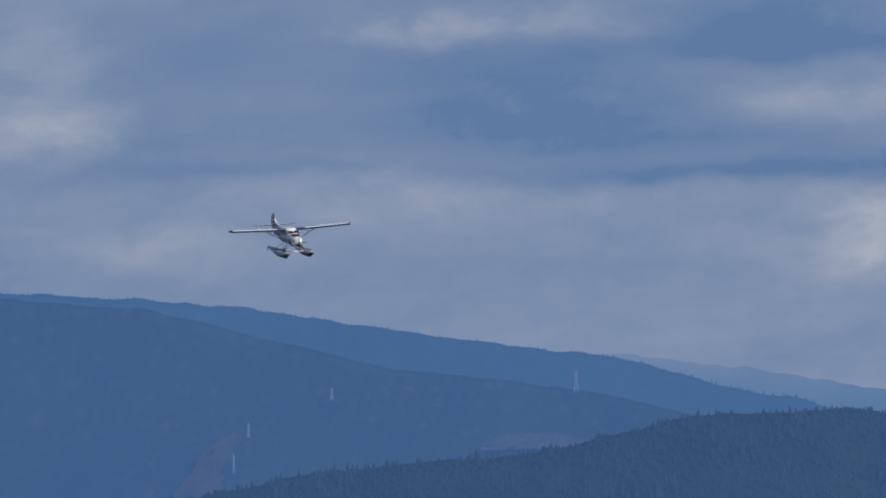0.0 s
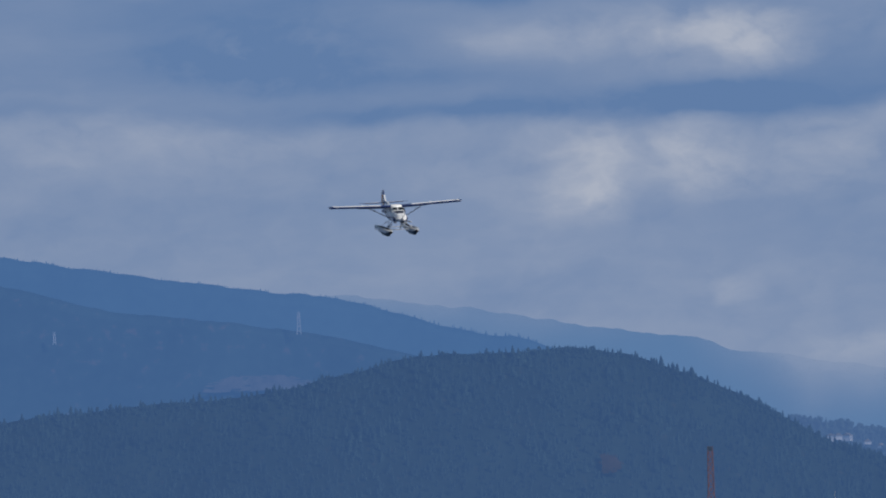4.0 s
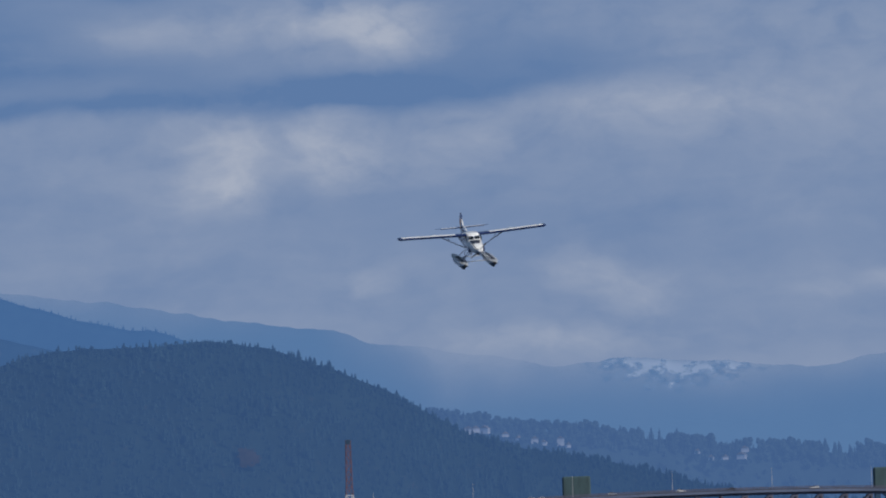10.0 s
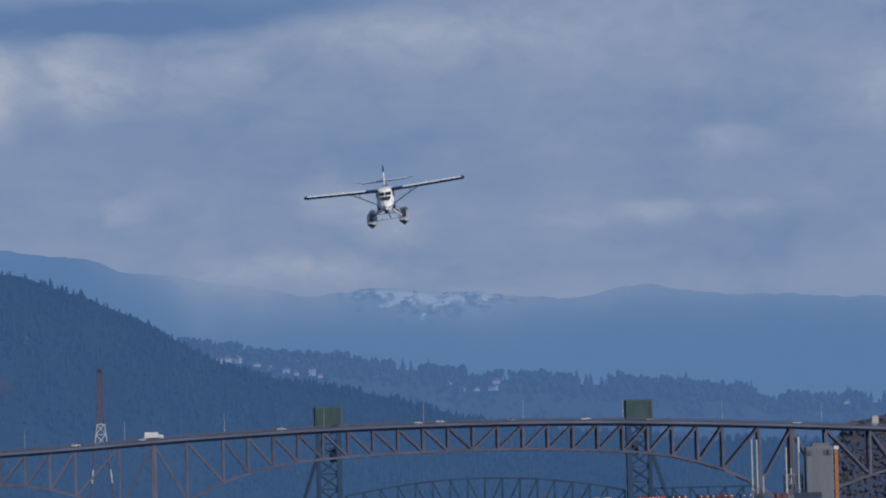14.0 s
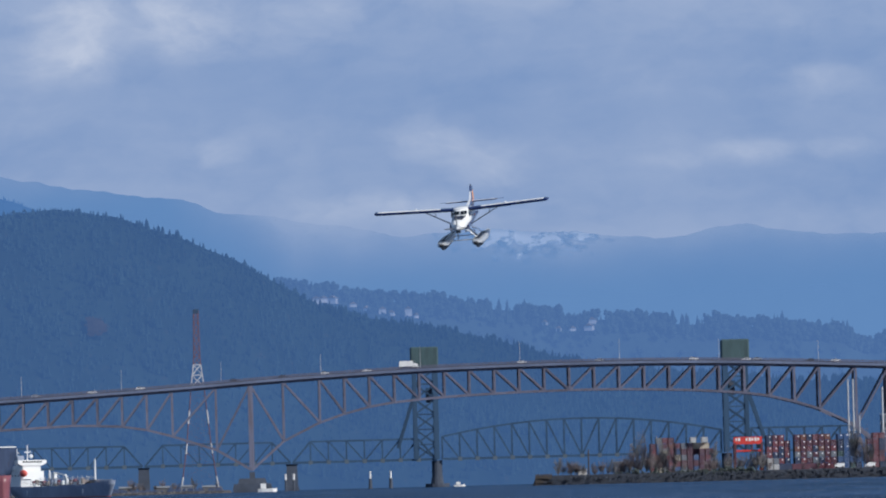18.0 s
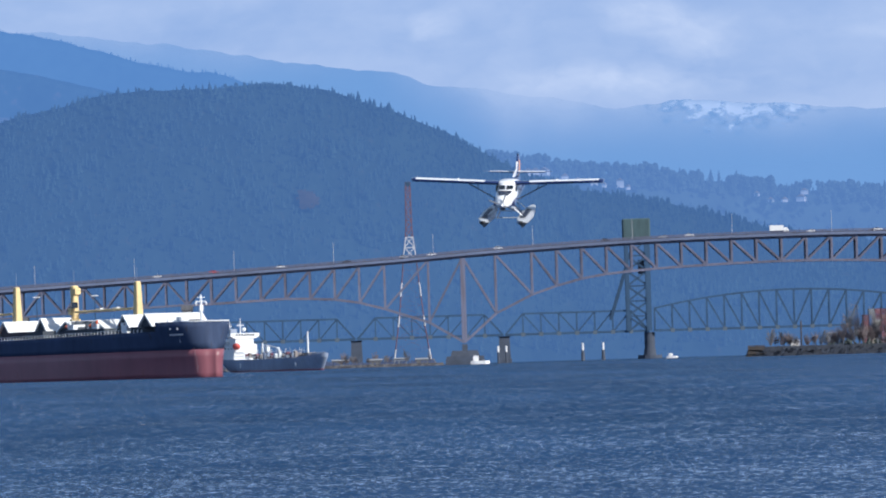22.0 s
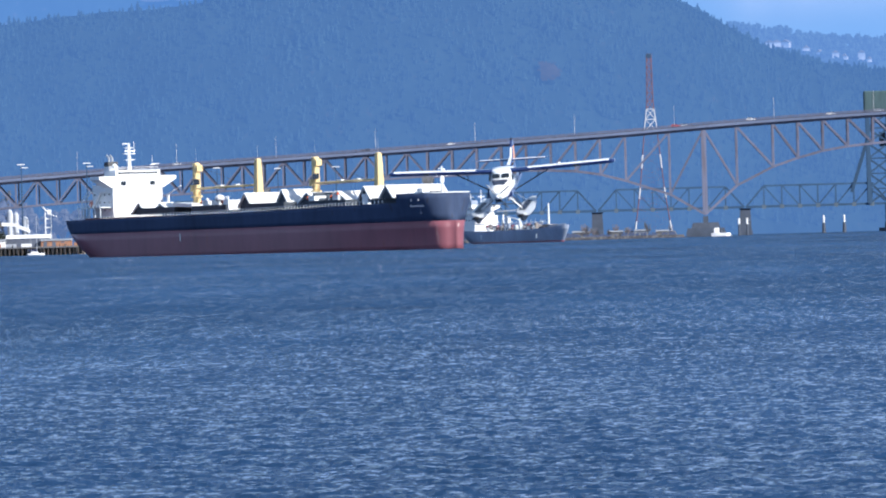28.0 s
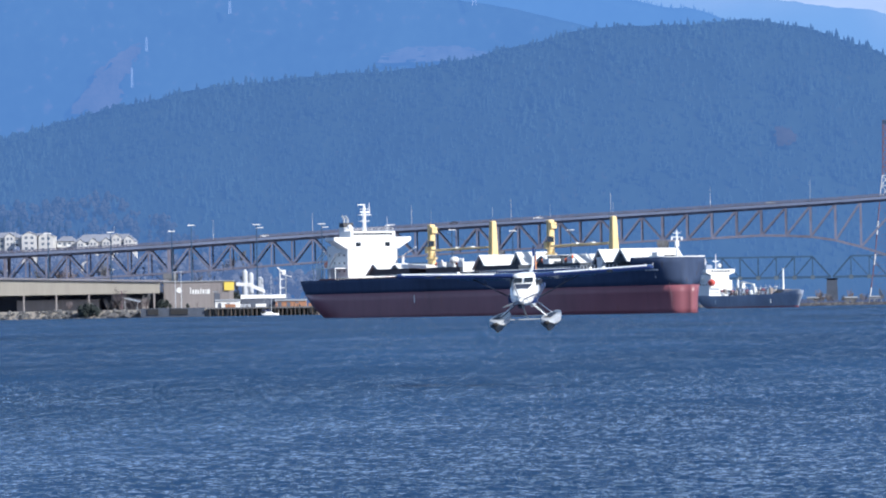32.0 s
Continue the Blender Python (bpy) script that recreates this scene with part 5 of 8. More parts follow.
    # hatch coamings and the raised covers
    for x, ln in ((-66, 24), (-34, 22), (-1, 24), (34, 24), (70, 22)):
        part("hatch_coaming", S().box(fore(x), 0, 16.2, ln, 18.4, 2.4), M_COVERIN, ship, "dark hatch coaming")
    for x, h, base, w in ((-80, 4.0, 5.2, 7.4), (-66, 3.4, 6.2, 7.4), (-14, 5.0, 4.6, 8.4), (5.7, 5.4, 4.4, 7.0), (20.6, 3.8, 6.2, 7.4), (38, 3.6, 6.2, 7.4), (54.6, 4.6, 4.2, 8.6), (71.5, 4.4, 4.4, 12.0)):
        x = fore(x)
        z = 16.4 + 0.012 * x
        cov = part("hatch_cover", S().loft([[(x + a, y, z0) for a, z0 in ((0.2, z + h), (base, z), (base - 0.5, z - 0.25), (-0.1, z + h - 0.5))] for y in (-w, w)]), M_COVER, ship, "off-white hatch cover folded upright")
        part("aft_leaf", S().loft([[(x + a, y, z0) for a, z0 in ((-0.2, z + h - 0.05), (-base, z), (-base + 0.5, z - 0.25), (0.0, z + h - 0.55))] for y in (-w, w)]), M_COVER, cov)
        # solid dark wedge added as the shade between the two leaves
        part("inner_web", S().slab([(x - base + 1.0, z - 0.2), (x + base - 1.0, z - 0.2), (x, z + h - 1.0)], 1, -w + 0.6, w - 0.6), M_COVERIN, cov, "dark filling put in for the shade inside the cover")
    part("hatch_cover", S().box(-49, 0, 17.9, 12, 18, 1.3, 0, 3, 0), M_COVER, ship, "off-white hatch cover lying closed")
    for x in (27.0, 29.2, 31.4):
        part("cover_stripe", S().loft([[(x + 0.2, y, 20.3), (x + 2.4, y, 17.6), (x + 2.1, y, 17.5), (x, y, 20.1)] for y in (-6.6, 6.6)]), M_COVERIN, ship)
    # four deck cranes
    for k, x in enumerate((-53.0, -13.8, 22.0, 60.5)):
        crane = part("deck_crane", S().rod((x, 0, 15), (x, 0, 20.5), 1.55, 1.4, 14).rod((x, 0, 20.5), (x, 0, 21.2), 2.0, 2.0, 14), M_YELLOW, ship, "pale yellow ship's deck crane")
        if k % 2 == 0:
            cb = S().box(x, 0, 27.0, 2.0, 2.3, 11.6).bevel(0.3, 1).box(x + 1.2, 0.3, 30.8, 1.2, 2.3, 2.2).box(x - 1.0, 0, 23.8, 1.6, 3.4, 2.4)
            part("crane_house", cb, M_YELLOW, crane)
            part("cab", S().box(x + 1.7, -1.2, 26.0, 1.6, 1.6, 2.0), M_GLASS, crane, "glazed crane cab")
            jib = S()
            for s in (-1, 1):
                jib.rod((x + 1.5, s * 1.2, 23.6), (x + 35.5, s * 0.7, 24.0), 0.36, n=6)
            for j in range(9):
                jib.rod((x + 2 + 3.3 * j, -1.1, 23.7), (x + 3.6 + 3.3 * j, 1.1, 23.7), 0.14, n=4)
            part("jib", jib, M_YELLOW, crane, "lattice jib stowed level")
            part("sheave", S().box(x + 15, 0, 24.3, 3.0, 1.4, 0.5).box(x + 25, 0, 24.4, 3.0, 1.4, 0.5), M_SHIPW, crane)
            part("hoist_wire", S().rod((x + 1, 0, 31.6), (x + 30, 0, 24.5), 0.06, n=4), M_FUNNEL, crane)
        else:
            part("crane_house", S().loft([[(x + a * r, b * r, z) for a, b in ((-1, -1), (1, -1), (1, 1), (-1, 1))] for z, r in ((21.2, 1.35), (22.5, 1.3), (32.5, 0.95), (33.2, 0.8))]).bevel(0.2, 1), M_YELLOW, crane)
            part("ladder", S().box(x - 1.6, 0.3, 27, 0.12, 0.7, 11), M_YELLOW, crane)
        part("aerial", S().rod((x, 0, 33), (x, 0, 38), 0.05, n=4), M_ALU, crane)
    # small gear between the hatches
    random.seed(5)
    for x in (-38, -25, 28.5, 43, 61):
        part("deck_house", S().box(x + 3, -6, 17.3, 3.4, 5.0, 3.6), M_SHIPW, ship)
        for k in range(4):
            part("ventilator", S().rod((x + k * 1.1, -8.5 + random.random() * 4, 15.2), (x + k * 1.1, -8.5 + random.random() * 4, 18 + random.random() * 2.4), 0.35).ball(x + k * 1.1, -8, 18.5, 0.6), random.choice((M_SHIPW, M_DECK, M_LIFEBOAT)), ship)
    part("windlass", S().box(92, -3, 18.4, 2.5, 3, 1.6).box(92, 3, 18.4, 2.5, 3, 1.6).rod((92, -5, 18.6), (92, 5, 18.6), 0.7), M_FUNNEL, ship, "dark anchor windlass")
    fm = part("foremast", S().rod((98, 0, 17), (98, 0, 27.5), 0.5, 0.28).box(98, 0, 23.0, 0.6, 1.4, 2.0), M_SHIPW, ship, "white foremast with light brackets")
    part("cross_arm", S().box(98, 0, 25.2, 0.3, 4.4, 0.25).box(98, -2.1, 24.6, 0.4, 0.4, 1.0).box(98, 2.1, 24.6, 0.4, 0.4, 1.0).box(98, 0, 26.6, 0.3, 3.0, 0.2), M_SHIPW, fm)


bulk_carrier()


# ---- the small tanker behind the bow ----
# Hull paint lightened so that its base colour carries the distance haze.
M_TANK = material("hazed_tanker_hull", (0.240, 0.280, 0.365), 0.6, 0, 0.25, 0.3, streak=(1, 1, 0.3))
M_REDBOAT = material("dull_red_boat_shell", (0.58, 0.085, 0.065), 0.45, 0, 0.1, 1)
M_TDECK = material("brown_grey_tanker_deck", (0.26, 0.22, 0.20), 0.8, 0, 0.3, 0.6)


def tanker():
    ship = thing("coastal_tanker", pose(-59, 3622, 0, 0, 0, -59), "small coastal tanker, grey-blue hull and white stern house, moored", "ship")
    LEN, B = 84.0, 14.0

    def deckline(f):
        return 5.2 + 1.44 * abs(f - 0.35) + 1.2 * max(0.0, (f - 0.7) / 0.3) ** 2
    part("boot_topping", Shape().loft(hull_rings(LEN, B, 6, -1.0, 0.7, None, 0.0, 1.6)), M_BOOT, ship, "thin red boot-topping", True)
    part("hull", Shape().loft(hull_rings(LEN, B, 6, 0.7, None, deckline, 0.0, 1.6)), M_TANK, ship, "grey-blue hull")
    part("bulwark", Shape().loft([[(x, -w, z), (x, -w + 0.2, z), (x, -w + 0.2, z + 0.7), (x, -w, z + 0.7)] for x, w, z in ((34, 4.4, 6.6), (38, 2.6, 6.9), (41.6, 0.3, 7.2))]), M_TANK, ship)
    hs = part("stern_house", Shape().box(-33, 0, 8.6, 12, 11.5, 7.2).box(-32, 0, 13.4, 9, 9, 2.6), M_SHIPW, ship, "white stern house")
    part("bridge", Shape().slab([(-5, 14.6), (5, 14.6), (7.2, 15.6), (7.2, 17.0), (-7.2, 17.0), (-7.2, 15.6)], 0, -31.5, -27.0), M_SHIPW, hs)
    for i in range(7):
        part("bridge_window", Shape().box(-26.95, -4.2 + 1.4 * i, 16.2, 0.1, 1.0, 0.7), M_GLASS, hs)
    for i in range(4):
        part("side_window", Shape().box(-37 + 2.6 * i, -5.8, 10.3, 0.7, 0.1, 0.7), M_GLASS, hs)
    part("funnel", Shape().box(-38.5, 0, 16.4, 3.4, 3.4, 5.2).bevel(0.3, 1), M_TANK, ship)
    part("mast", Shape().rod((-31, 0, 17), (-31, 0, 23.5), 0.3, 0.18).box(-31, 0, 20.5, 0.5, 3.2, 0.4).ball(-31, 1.8, 18.6, 0.9), M_SHIPW, ship, "white mast with radar")
    part("lifeboat", Shape().ball(-25.4, -5.4, 11.2, 1.5, 1.6, 1.0, 1.0, 10), M_REDBOAT, ship, "dull red enclosed lifeboat", True)
    fr = Shape()
    for k in range(5):
        fr.rod((-24 + 1.7 * k, -6.5, 5.4), (-24 + 1.7 * k, -6.5, 8.4), 0.22, n=5)
    fr.box(-20.6, -6.5, 8.5, 8.4, 0.5, 0.4)
    part("gantry", fr, M_SHIPW, ship, "white deck gantry")
    random.seed(8)
    for k in range(9):
        x = -16 + 5.2 * k
        part("vent_post", Shape().rod((x, -2 + random.random() * 4, 5.5), (x, -2 + random.random() * 4, 7.5 + random.random() * 3.4), 0.3, n=6), M_SHIPW, ship)
        part("pipe_rack", Shape().box(x + 2, 0, 6.6 + random.random(), 3.2, 7.5, 0.5), M_TDECK, ship)
    for x, h in ((-12, 12.5), (2, 10.5), (27, 16.8)):
        part("derrick_post", Shape().rod((x, 0, 5.4), (x, 0, h), 0.5, 0.35), M_SHIPW, ship, "white derrick post")
    part("manifold_crane", Shape().box(-8, 0, 9.4, 2.0, 1.6, 4.0).rod((-8, 0, 11.4), (3, -1, 10.0), 0.3, n=6), M_SHIPW, ship)
    part("deck_pipe", Shape().rod((-20, 1.5, 6.3), (32, 1.5, 6.4), 0.3).rod((-20, -1.5, 6.3), (32, -1.5, 6.4), 0.3), M_TDECK, ship)
    part("deck_house", Shape().box(30, 0, 6.9, 6, 6, 1.6), M_TDECK, ship, "green forward deck house")
    cw = Shape().box(3, 0, 8.6, 46, 1.4, 0.25)
    for k in range(12):
        cw.rod((-19 + 4 * k, -0.7, 5.6), (-19 + 4 * k, -0.7, 9.7), 0.12, n=4)
    part("catwalk", cw, M_SHIPW, ship, "raised white catwalk along the deck")
    for k in range(14):
        x = -22 + 3.6 * k
        part("deck_valve", Shape().box(x, -5 + random.random() * 3, 6.4 + random.random(), 1.4, 1.2, 1.6 + random.random() * 1.6), random.choice((M_SHIPW, M_TANK, M_TDECK, M_BOOT)), ship)
    rl = Shape()
    for k in range(26):
        rl.rod((-26 + 2.1 * k, -6.7, 5.5), (-26 + 2.1 * k, -6.7, 6.9), 0.06, n=4)
    rl.rod((-26, -6.7, 6.9), (27, -6.7, 6.9), 0.06, n=4)
    part("side_rail", rl, M_SHIPW, ship)
    part("boat_deck", Shape().box(-36.5, 0, 12.2, 9.5, 13.2, 0.3).box(-38.5, 3.2, 14.4, 4.6, 4.2, 4.4), M_SHIPW, hs, "white boat deck and casing")
    ld = Shape()
    for k in range(7):
        ld.rod((-41 + 1.6 * k, -6.4, 12.3), (-41 + 1.6 * k, -6.4, 13.5), 0.08, n=4)
    ld.rod((-41, -6.4, 13.5), (-31.4, -6.4, 13.5), 0.08, n=4).rod((-41, -5.9, 6), (-37, -5.9, 12), 0.16, n=4)
    part("boat_deck_rail", ld, M_SHIPW, hs)
    part("signal_mast", Shape().rod((-40.2, 0, 12), (-40.2, 0, 22.0), 0.24, 0.14).box(-40.2, 0, 18.4, 0.3, 3.6, 0.3).box(-40.2, 0, 20.2, 0.3, 2.2, 0.25), M_SHIPW, ship, "white signal mast")
    for k in range(16):
        x = -19 + 2.9 * k
        part("tank_hatch", Shape().rod((x, -3.6 + 1.9 * (k % 4), 5.4), (x, -3.6 + 1.9 * (k % 4), 6.9 + 0.3 * (k % 3)), 0.75, 0.7, 10), M_TDECK if k % 3 else M_SHIPW, ship, "pale tank hatch")
    for x in (-19.5, 27.5):
        part("hull_mark", Shape().box(x, -7.08 if x < 0 else -6.7, 3.4, 1.0, 0.12, 0.4).box(x, -7.08 if x < 0 else -6.7, 2.6, 0.4, 0.12, 1.6), M_SHIPW, ship, "white painted mark")
    part("stern_gear", Shape().box(-39.5, -2, 8.6, 3, 5, 5).rod((-40.5, -3, 11), (-41, -3, 15), 0.15, n=5).box(-36, -5, 13.2, 6, 1.6, 0.3), M_SHIPW, ship)


tanker()



# ---- marks on the far slopes ----
def elevation_spot(spot, u, e):
    """The place on a slope that lies at (across, up) as seen from the quay."""
    best = None
    for k in range(161):
        p = spot(u, k / 160)
        q = (p.z - 6) / p.y / MIL
        if best is None or abs(q - e) < best[0]:
            best = (abs(q - e), p)
    return best[1]


def clearing(name, spot, rows, mat, label):
    """A bare strip on a slope: rows of (up, from, to)."""
    verts, faces, n = [], [], 12
    lo, hi = rows[0][0], rows[-1][0]
    count = 18
    for j in range(count + 1):
        e = lo + (hi - lo) * j / count
        a = np.interp(e, [r[0] for r in rows], [r[1] for r in rows])
        b = np.interp(e, [r[0] for r in rows], [r[2] for r in rows])
        a += noise.noise(Vector((e * 0.06, 1.3, 0))) * 16
        b += noise.noise(Vector((e * 0.06, 7.3, 0))) * 16
        for i in range(n + 1):
            p = elevation_spot(spot, a + (b - a) * i / n, e)
            verts.append((p.x, p.y - 4.5, p.z + 0.8))
    w = n + 1
    for j in range(count):
        for i in range(n):
            edge = i in (0, n - 1) or j in (0, count - 1)
            if random.random() < (0.45 if edge else 0.03):
                continue
            faces.append((j * w + i, j * w + i + 1, (j + 1) * w + i + 1, (j + 1) * w + i))
    tagged(raw(name, verts, faces, mat), label, "clearing", kind="structure")


def far_marks():
    random.seed(21)
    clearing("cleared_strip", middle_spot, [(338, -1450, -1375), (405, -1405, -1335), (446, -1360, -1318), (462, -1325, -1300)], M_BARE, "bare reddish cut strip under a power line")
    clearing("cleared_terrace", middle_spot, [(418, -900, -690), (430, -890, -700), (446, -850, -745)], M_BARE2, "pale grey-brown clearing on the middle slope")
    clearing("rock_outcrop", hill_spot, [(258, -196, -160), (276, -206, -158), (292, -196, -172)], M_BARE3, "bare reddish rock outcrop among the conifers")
    for u, e, h, r in ((-723, 521, 12.5, 1.1), (-1333, 389, 11, 0.5), (-1306, 452, 8, 0.5), (-1157, 515, 7, 0.7)):
        p = elevation_spot(middle_spot, u, e)
        mast = thing("lattice_mast", pose(p.x, p.y - 6, p.z - 1), "pale lattice mast on a hazy wooded slope", "mast", "hill masts")
        for i in range(4):
            sx, sy = (-1, 1, 1, -1)[i], (-1, -1, 1, 1)[i]
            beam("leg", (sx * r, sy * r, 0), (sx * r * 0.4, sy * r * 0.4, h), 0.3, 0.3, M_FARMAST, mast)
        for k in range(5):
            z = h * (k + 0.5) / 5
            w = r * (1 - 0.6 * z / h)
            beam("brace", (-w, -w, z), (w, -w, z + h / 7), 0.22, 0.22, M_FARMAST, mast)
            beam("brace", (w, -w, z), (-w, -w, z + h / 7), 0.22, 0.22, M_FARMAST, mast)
    for u, e, w, h in ((213, 309, 7, 4.2), (225, 311, 5, 3.2), (242, 310, 6, 4), (277, 303, 5, 2.0), (301, 296, 3, 1.6), (329, 289, 5, 3.6), (345, 286, 4, 2.4),
                       (375, 283, 5, 5.4), (388, 280, 3, 2.2), (616, 262, 4, 2), (640, 251, 4, 2), (664, 250, 4, 2), (694, 251, 6, 3.4), (700, 262, 5, 3), (1320, 212, 4, 2)):
        p = elevation_spot(shelf_spot, u, e)
        w, h = w * 0.8, h * 0.75
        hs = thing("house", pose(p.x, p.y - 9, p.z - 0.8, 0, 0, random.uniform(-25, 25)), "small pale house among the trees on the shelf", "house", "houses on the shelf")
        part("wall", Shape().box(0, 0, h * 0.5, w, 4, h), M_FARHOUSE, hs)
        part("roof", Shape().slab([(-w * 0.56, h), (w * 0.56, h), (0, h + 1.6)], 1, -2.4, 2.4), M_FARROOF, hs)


# Clearing and rock also carry haze as emission.
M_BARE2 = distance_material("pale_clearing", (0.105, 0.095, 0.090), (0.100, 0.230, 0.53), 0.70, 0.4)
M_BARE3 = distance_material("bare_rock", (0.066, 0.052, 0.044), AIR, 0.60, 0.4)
far_marks()

# ---- trees of the shore ----
M_BARK = material("grey_bark", (0.13, 0.11, 0.10), 0.9, 0, 0.3, 2)
M_TWIG = material("brown_bare_twigs", (0.165, 0.138, 0.148), 0.95, 0, 0.35, 0.4)
M_TWIG2 = material("grey_bare_twigs", (0.15, 0.15, 0.16), 0.95, 0, 0.35, 0.4)
M_LEAF = material("dark_evergreen_leaves", (0.045, 0.058, 0.056), 0.9, 0, 0.4, 0.5)


def tree_template(height, spread, crown_mat, seed, name, label, leafy=False):
    random.seed(seed)
    root = thing(name, pose(0, 0, -200), label, "tree")
    tr = Shape().rod((0, 0, -0.5), (0.1, 0, height * 0.55), height * 0.012, height * 0.006, 7)
    part("trunk", tr, M_BARK, root)
    limbs = Shape()
    tips, arms = [], []
    for k in range(9 if leafy else 14):
        a = k * 2.4 + random.random()
        z0 = height * random.uniform(0.05, 0.42)
        d = Vector((math.cos(a) * spread * random.uniform(0.4, 0.9), math.sin(a) * spread * random.uniform(0.4, 0.9), height * random.uniform(0.25, 0.62)))
        e = Vector((0, 0, z0)) + d
        limbs.rod((0, 0, z0), e, height * 0.006, height * 0.002, 5)
        arms.append((z0, e))
        tips += [(Vector((0, 0, z0)).lerp(e, f)) for f in (0.2, 0.4, 0.6, 0.8, 1.0)]
    tips += [Vector((0, 0, height * f)) for f in (0.55, 0.7, 0.82)]
    part("branch_work", limbs, M_BARK, root)
    verts, faces = [], []

    def leaf(q, a, b):
        k = len(verts)
        verts.extend([q - a - b, q + a - b, q + a + b, q - a + b])
        faces.append((k, k + 1, k + 2, k + 3))
    if leafy:
        for p in tips:
            for k in range(34):
                d = Vector((random.gauss(0, 1), random.gauss(0, 1), random.gauss(0.2, 0.9)))
                d *= spread * 0.34 / max(0.4, d.length) * random.uniform(0.5, 1.6)
                a = Vector((random.gauss(0, 1), random.gauss(0, 1), random.gauss(0, 1))).normalized() * height * 0.03
                leaf(p + d, a, d.cross(a).normalized() * height * 0.025)
    else:
        # twigs fan up and out from the limbs
        for z0, e in arms:
            for k in range(64 if height < 15 else 84):
                f = random.uniform(0.2, 1.05)
                p = Vector((0, 0, z0)).lerp(e, f)
                d = ((e - Vector((0, 0, z0))).normalized() * 0.7 + Vector((random.gauss(0, 0.55), random.gauss(0, 0.55), random.gauss(0.45, 0.35)))).normalized()
                a = d * height * random.uniform(0.025, 0.085) * (1.25 - 0.5 * f)
                b = a.cross(Vector((0.3, 1, 0.2))).normalized() * random.uniform(0.012, 0.03) * (height / 11) ** 0.5
                leaf(p + a, a, b)
    raw("crown", verts, faces, crown_mat, root)
    return root


def plant(templates, spots, group):
    for i, (x, y, z, k) in enumerate(spots):
        src = templates[i % len(templates)]
        ob = copy_thing(src, pose(x, y, z, 0, 0, (i * 77) % 360))
        ob.scale = (k, k, k * (0.9 + 0.2 * ((i * 37) % 10) / 10))
        tagged(ob, group=group)


# ---- north shore: yard, sheds, wharf ----
M_GROUND = material("gravel_yard", (0.24, 0.22, 0.20), 0.95, 0, 0.3, 0.5, bump=0.1)
M_ROCK = material("grey_riprap", (0.15, 0.148, 0.15), 0.95, 0, 0.45, 0.5, bump=0.1)
M_BANK = material("dark_bank_earth", (0.030, 0.035, 0.048), 0.95, 0, 0.4, 0.5, bump=0.1)
M_BLUFF = material("brown_wooded_ground", (0.060, 0.058, 0.066), 0.95, 0, 0.3, 0.3, bump=0.1)
M_ROCKMID = material("brown_grey_riprap", (0.115, 0.115, 0.12), 0.95, 0, 0.45, 0.5, bump=0.1)
M_ROCKDARK = material("dark_riprap", (0.030, 0.038, 0.056), 0.9, 0, 0.25, 0.5, bump=0.1)
M_OLIVE = material("beige_olive_cladding", (0.33, 0.305, 0.265), 0.7, 0, 0.12, 0.2, streak=(4, 4, 0.2))
M_BROWNCLAD = material("taupe_ribbed_cladding", (0.245, 0.222, 0.222), 0.7, 0, 0.15, 0.3, streak=(6, 6, 0.2))
M_ROOF = material("grey_metal_roof", (0.30, 0.31, 0.33), 0.5, 0.2, 0.15, 0.3)
M_WAREROOF = material("dull_mauve_roof", (0.20, 0.185, 0.20), 0.7, 0, 0.2, 0.3)
# Interior shade put into a dark colour, lifted toward blue for haze.
M_DARKIN = material("dark_shade_and_fittings", (0.095, 0.110, 0.15), 0.9, 0, 0.3, 0.3)
M_TIMBER = material("creosoted_timber", (0.06, 0.05, 0.045), 0.9, 0, 0.4, 0.8, bump=0.04)
M_PLASTER = material("cream_plaster", (0.50, 0.49, 0.48), 0.8, 0, 0.1, 0.3)
M_YSIGN = material("yellow_panel", (0.75, 0.55, 0.10), 0.5, 0, 0.1, 0.5)
M_STACK = material("dull_white_stack_paint", (0.46, 0.48, 0.52), 0.6, 0, 0.15, 0.4, streak=(2, 2, 0.3))
M_RUSTY = material("rust_brown_plate", (0.30, 0.15, 0.09), 0.85, 0, 0.3, 0.4)


def land(name, outline, z, slope, mat, label):
    """A flat made ground with a battered edge."""
    n = len(outline)
    cx, cy = sum(p[0] for p in outline) / n, sum(p[1] for p in outline) / n
    verts = []
    for k, zz in ((1.0, z), (slope, -4.0)):
        for x, y in outline:
            d = Vector((x - cx, y - cy)).normalized() * (k - 1) if k != 1.0 else Vector((0, 0))
            verts.append((x + d.x * 1.0, y + d.y * 1.0, zz))
    faces = [tuple(range(n))] + [(i, i + n, (i + 1) % n + n, (i + 1) % n) for i in range(n)]
    return tagged(raw(name, verts, faces, mat), label, "ground", kind="structure")


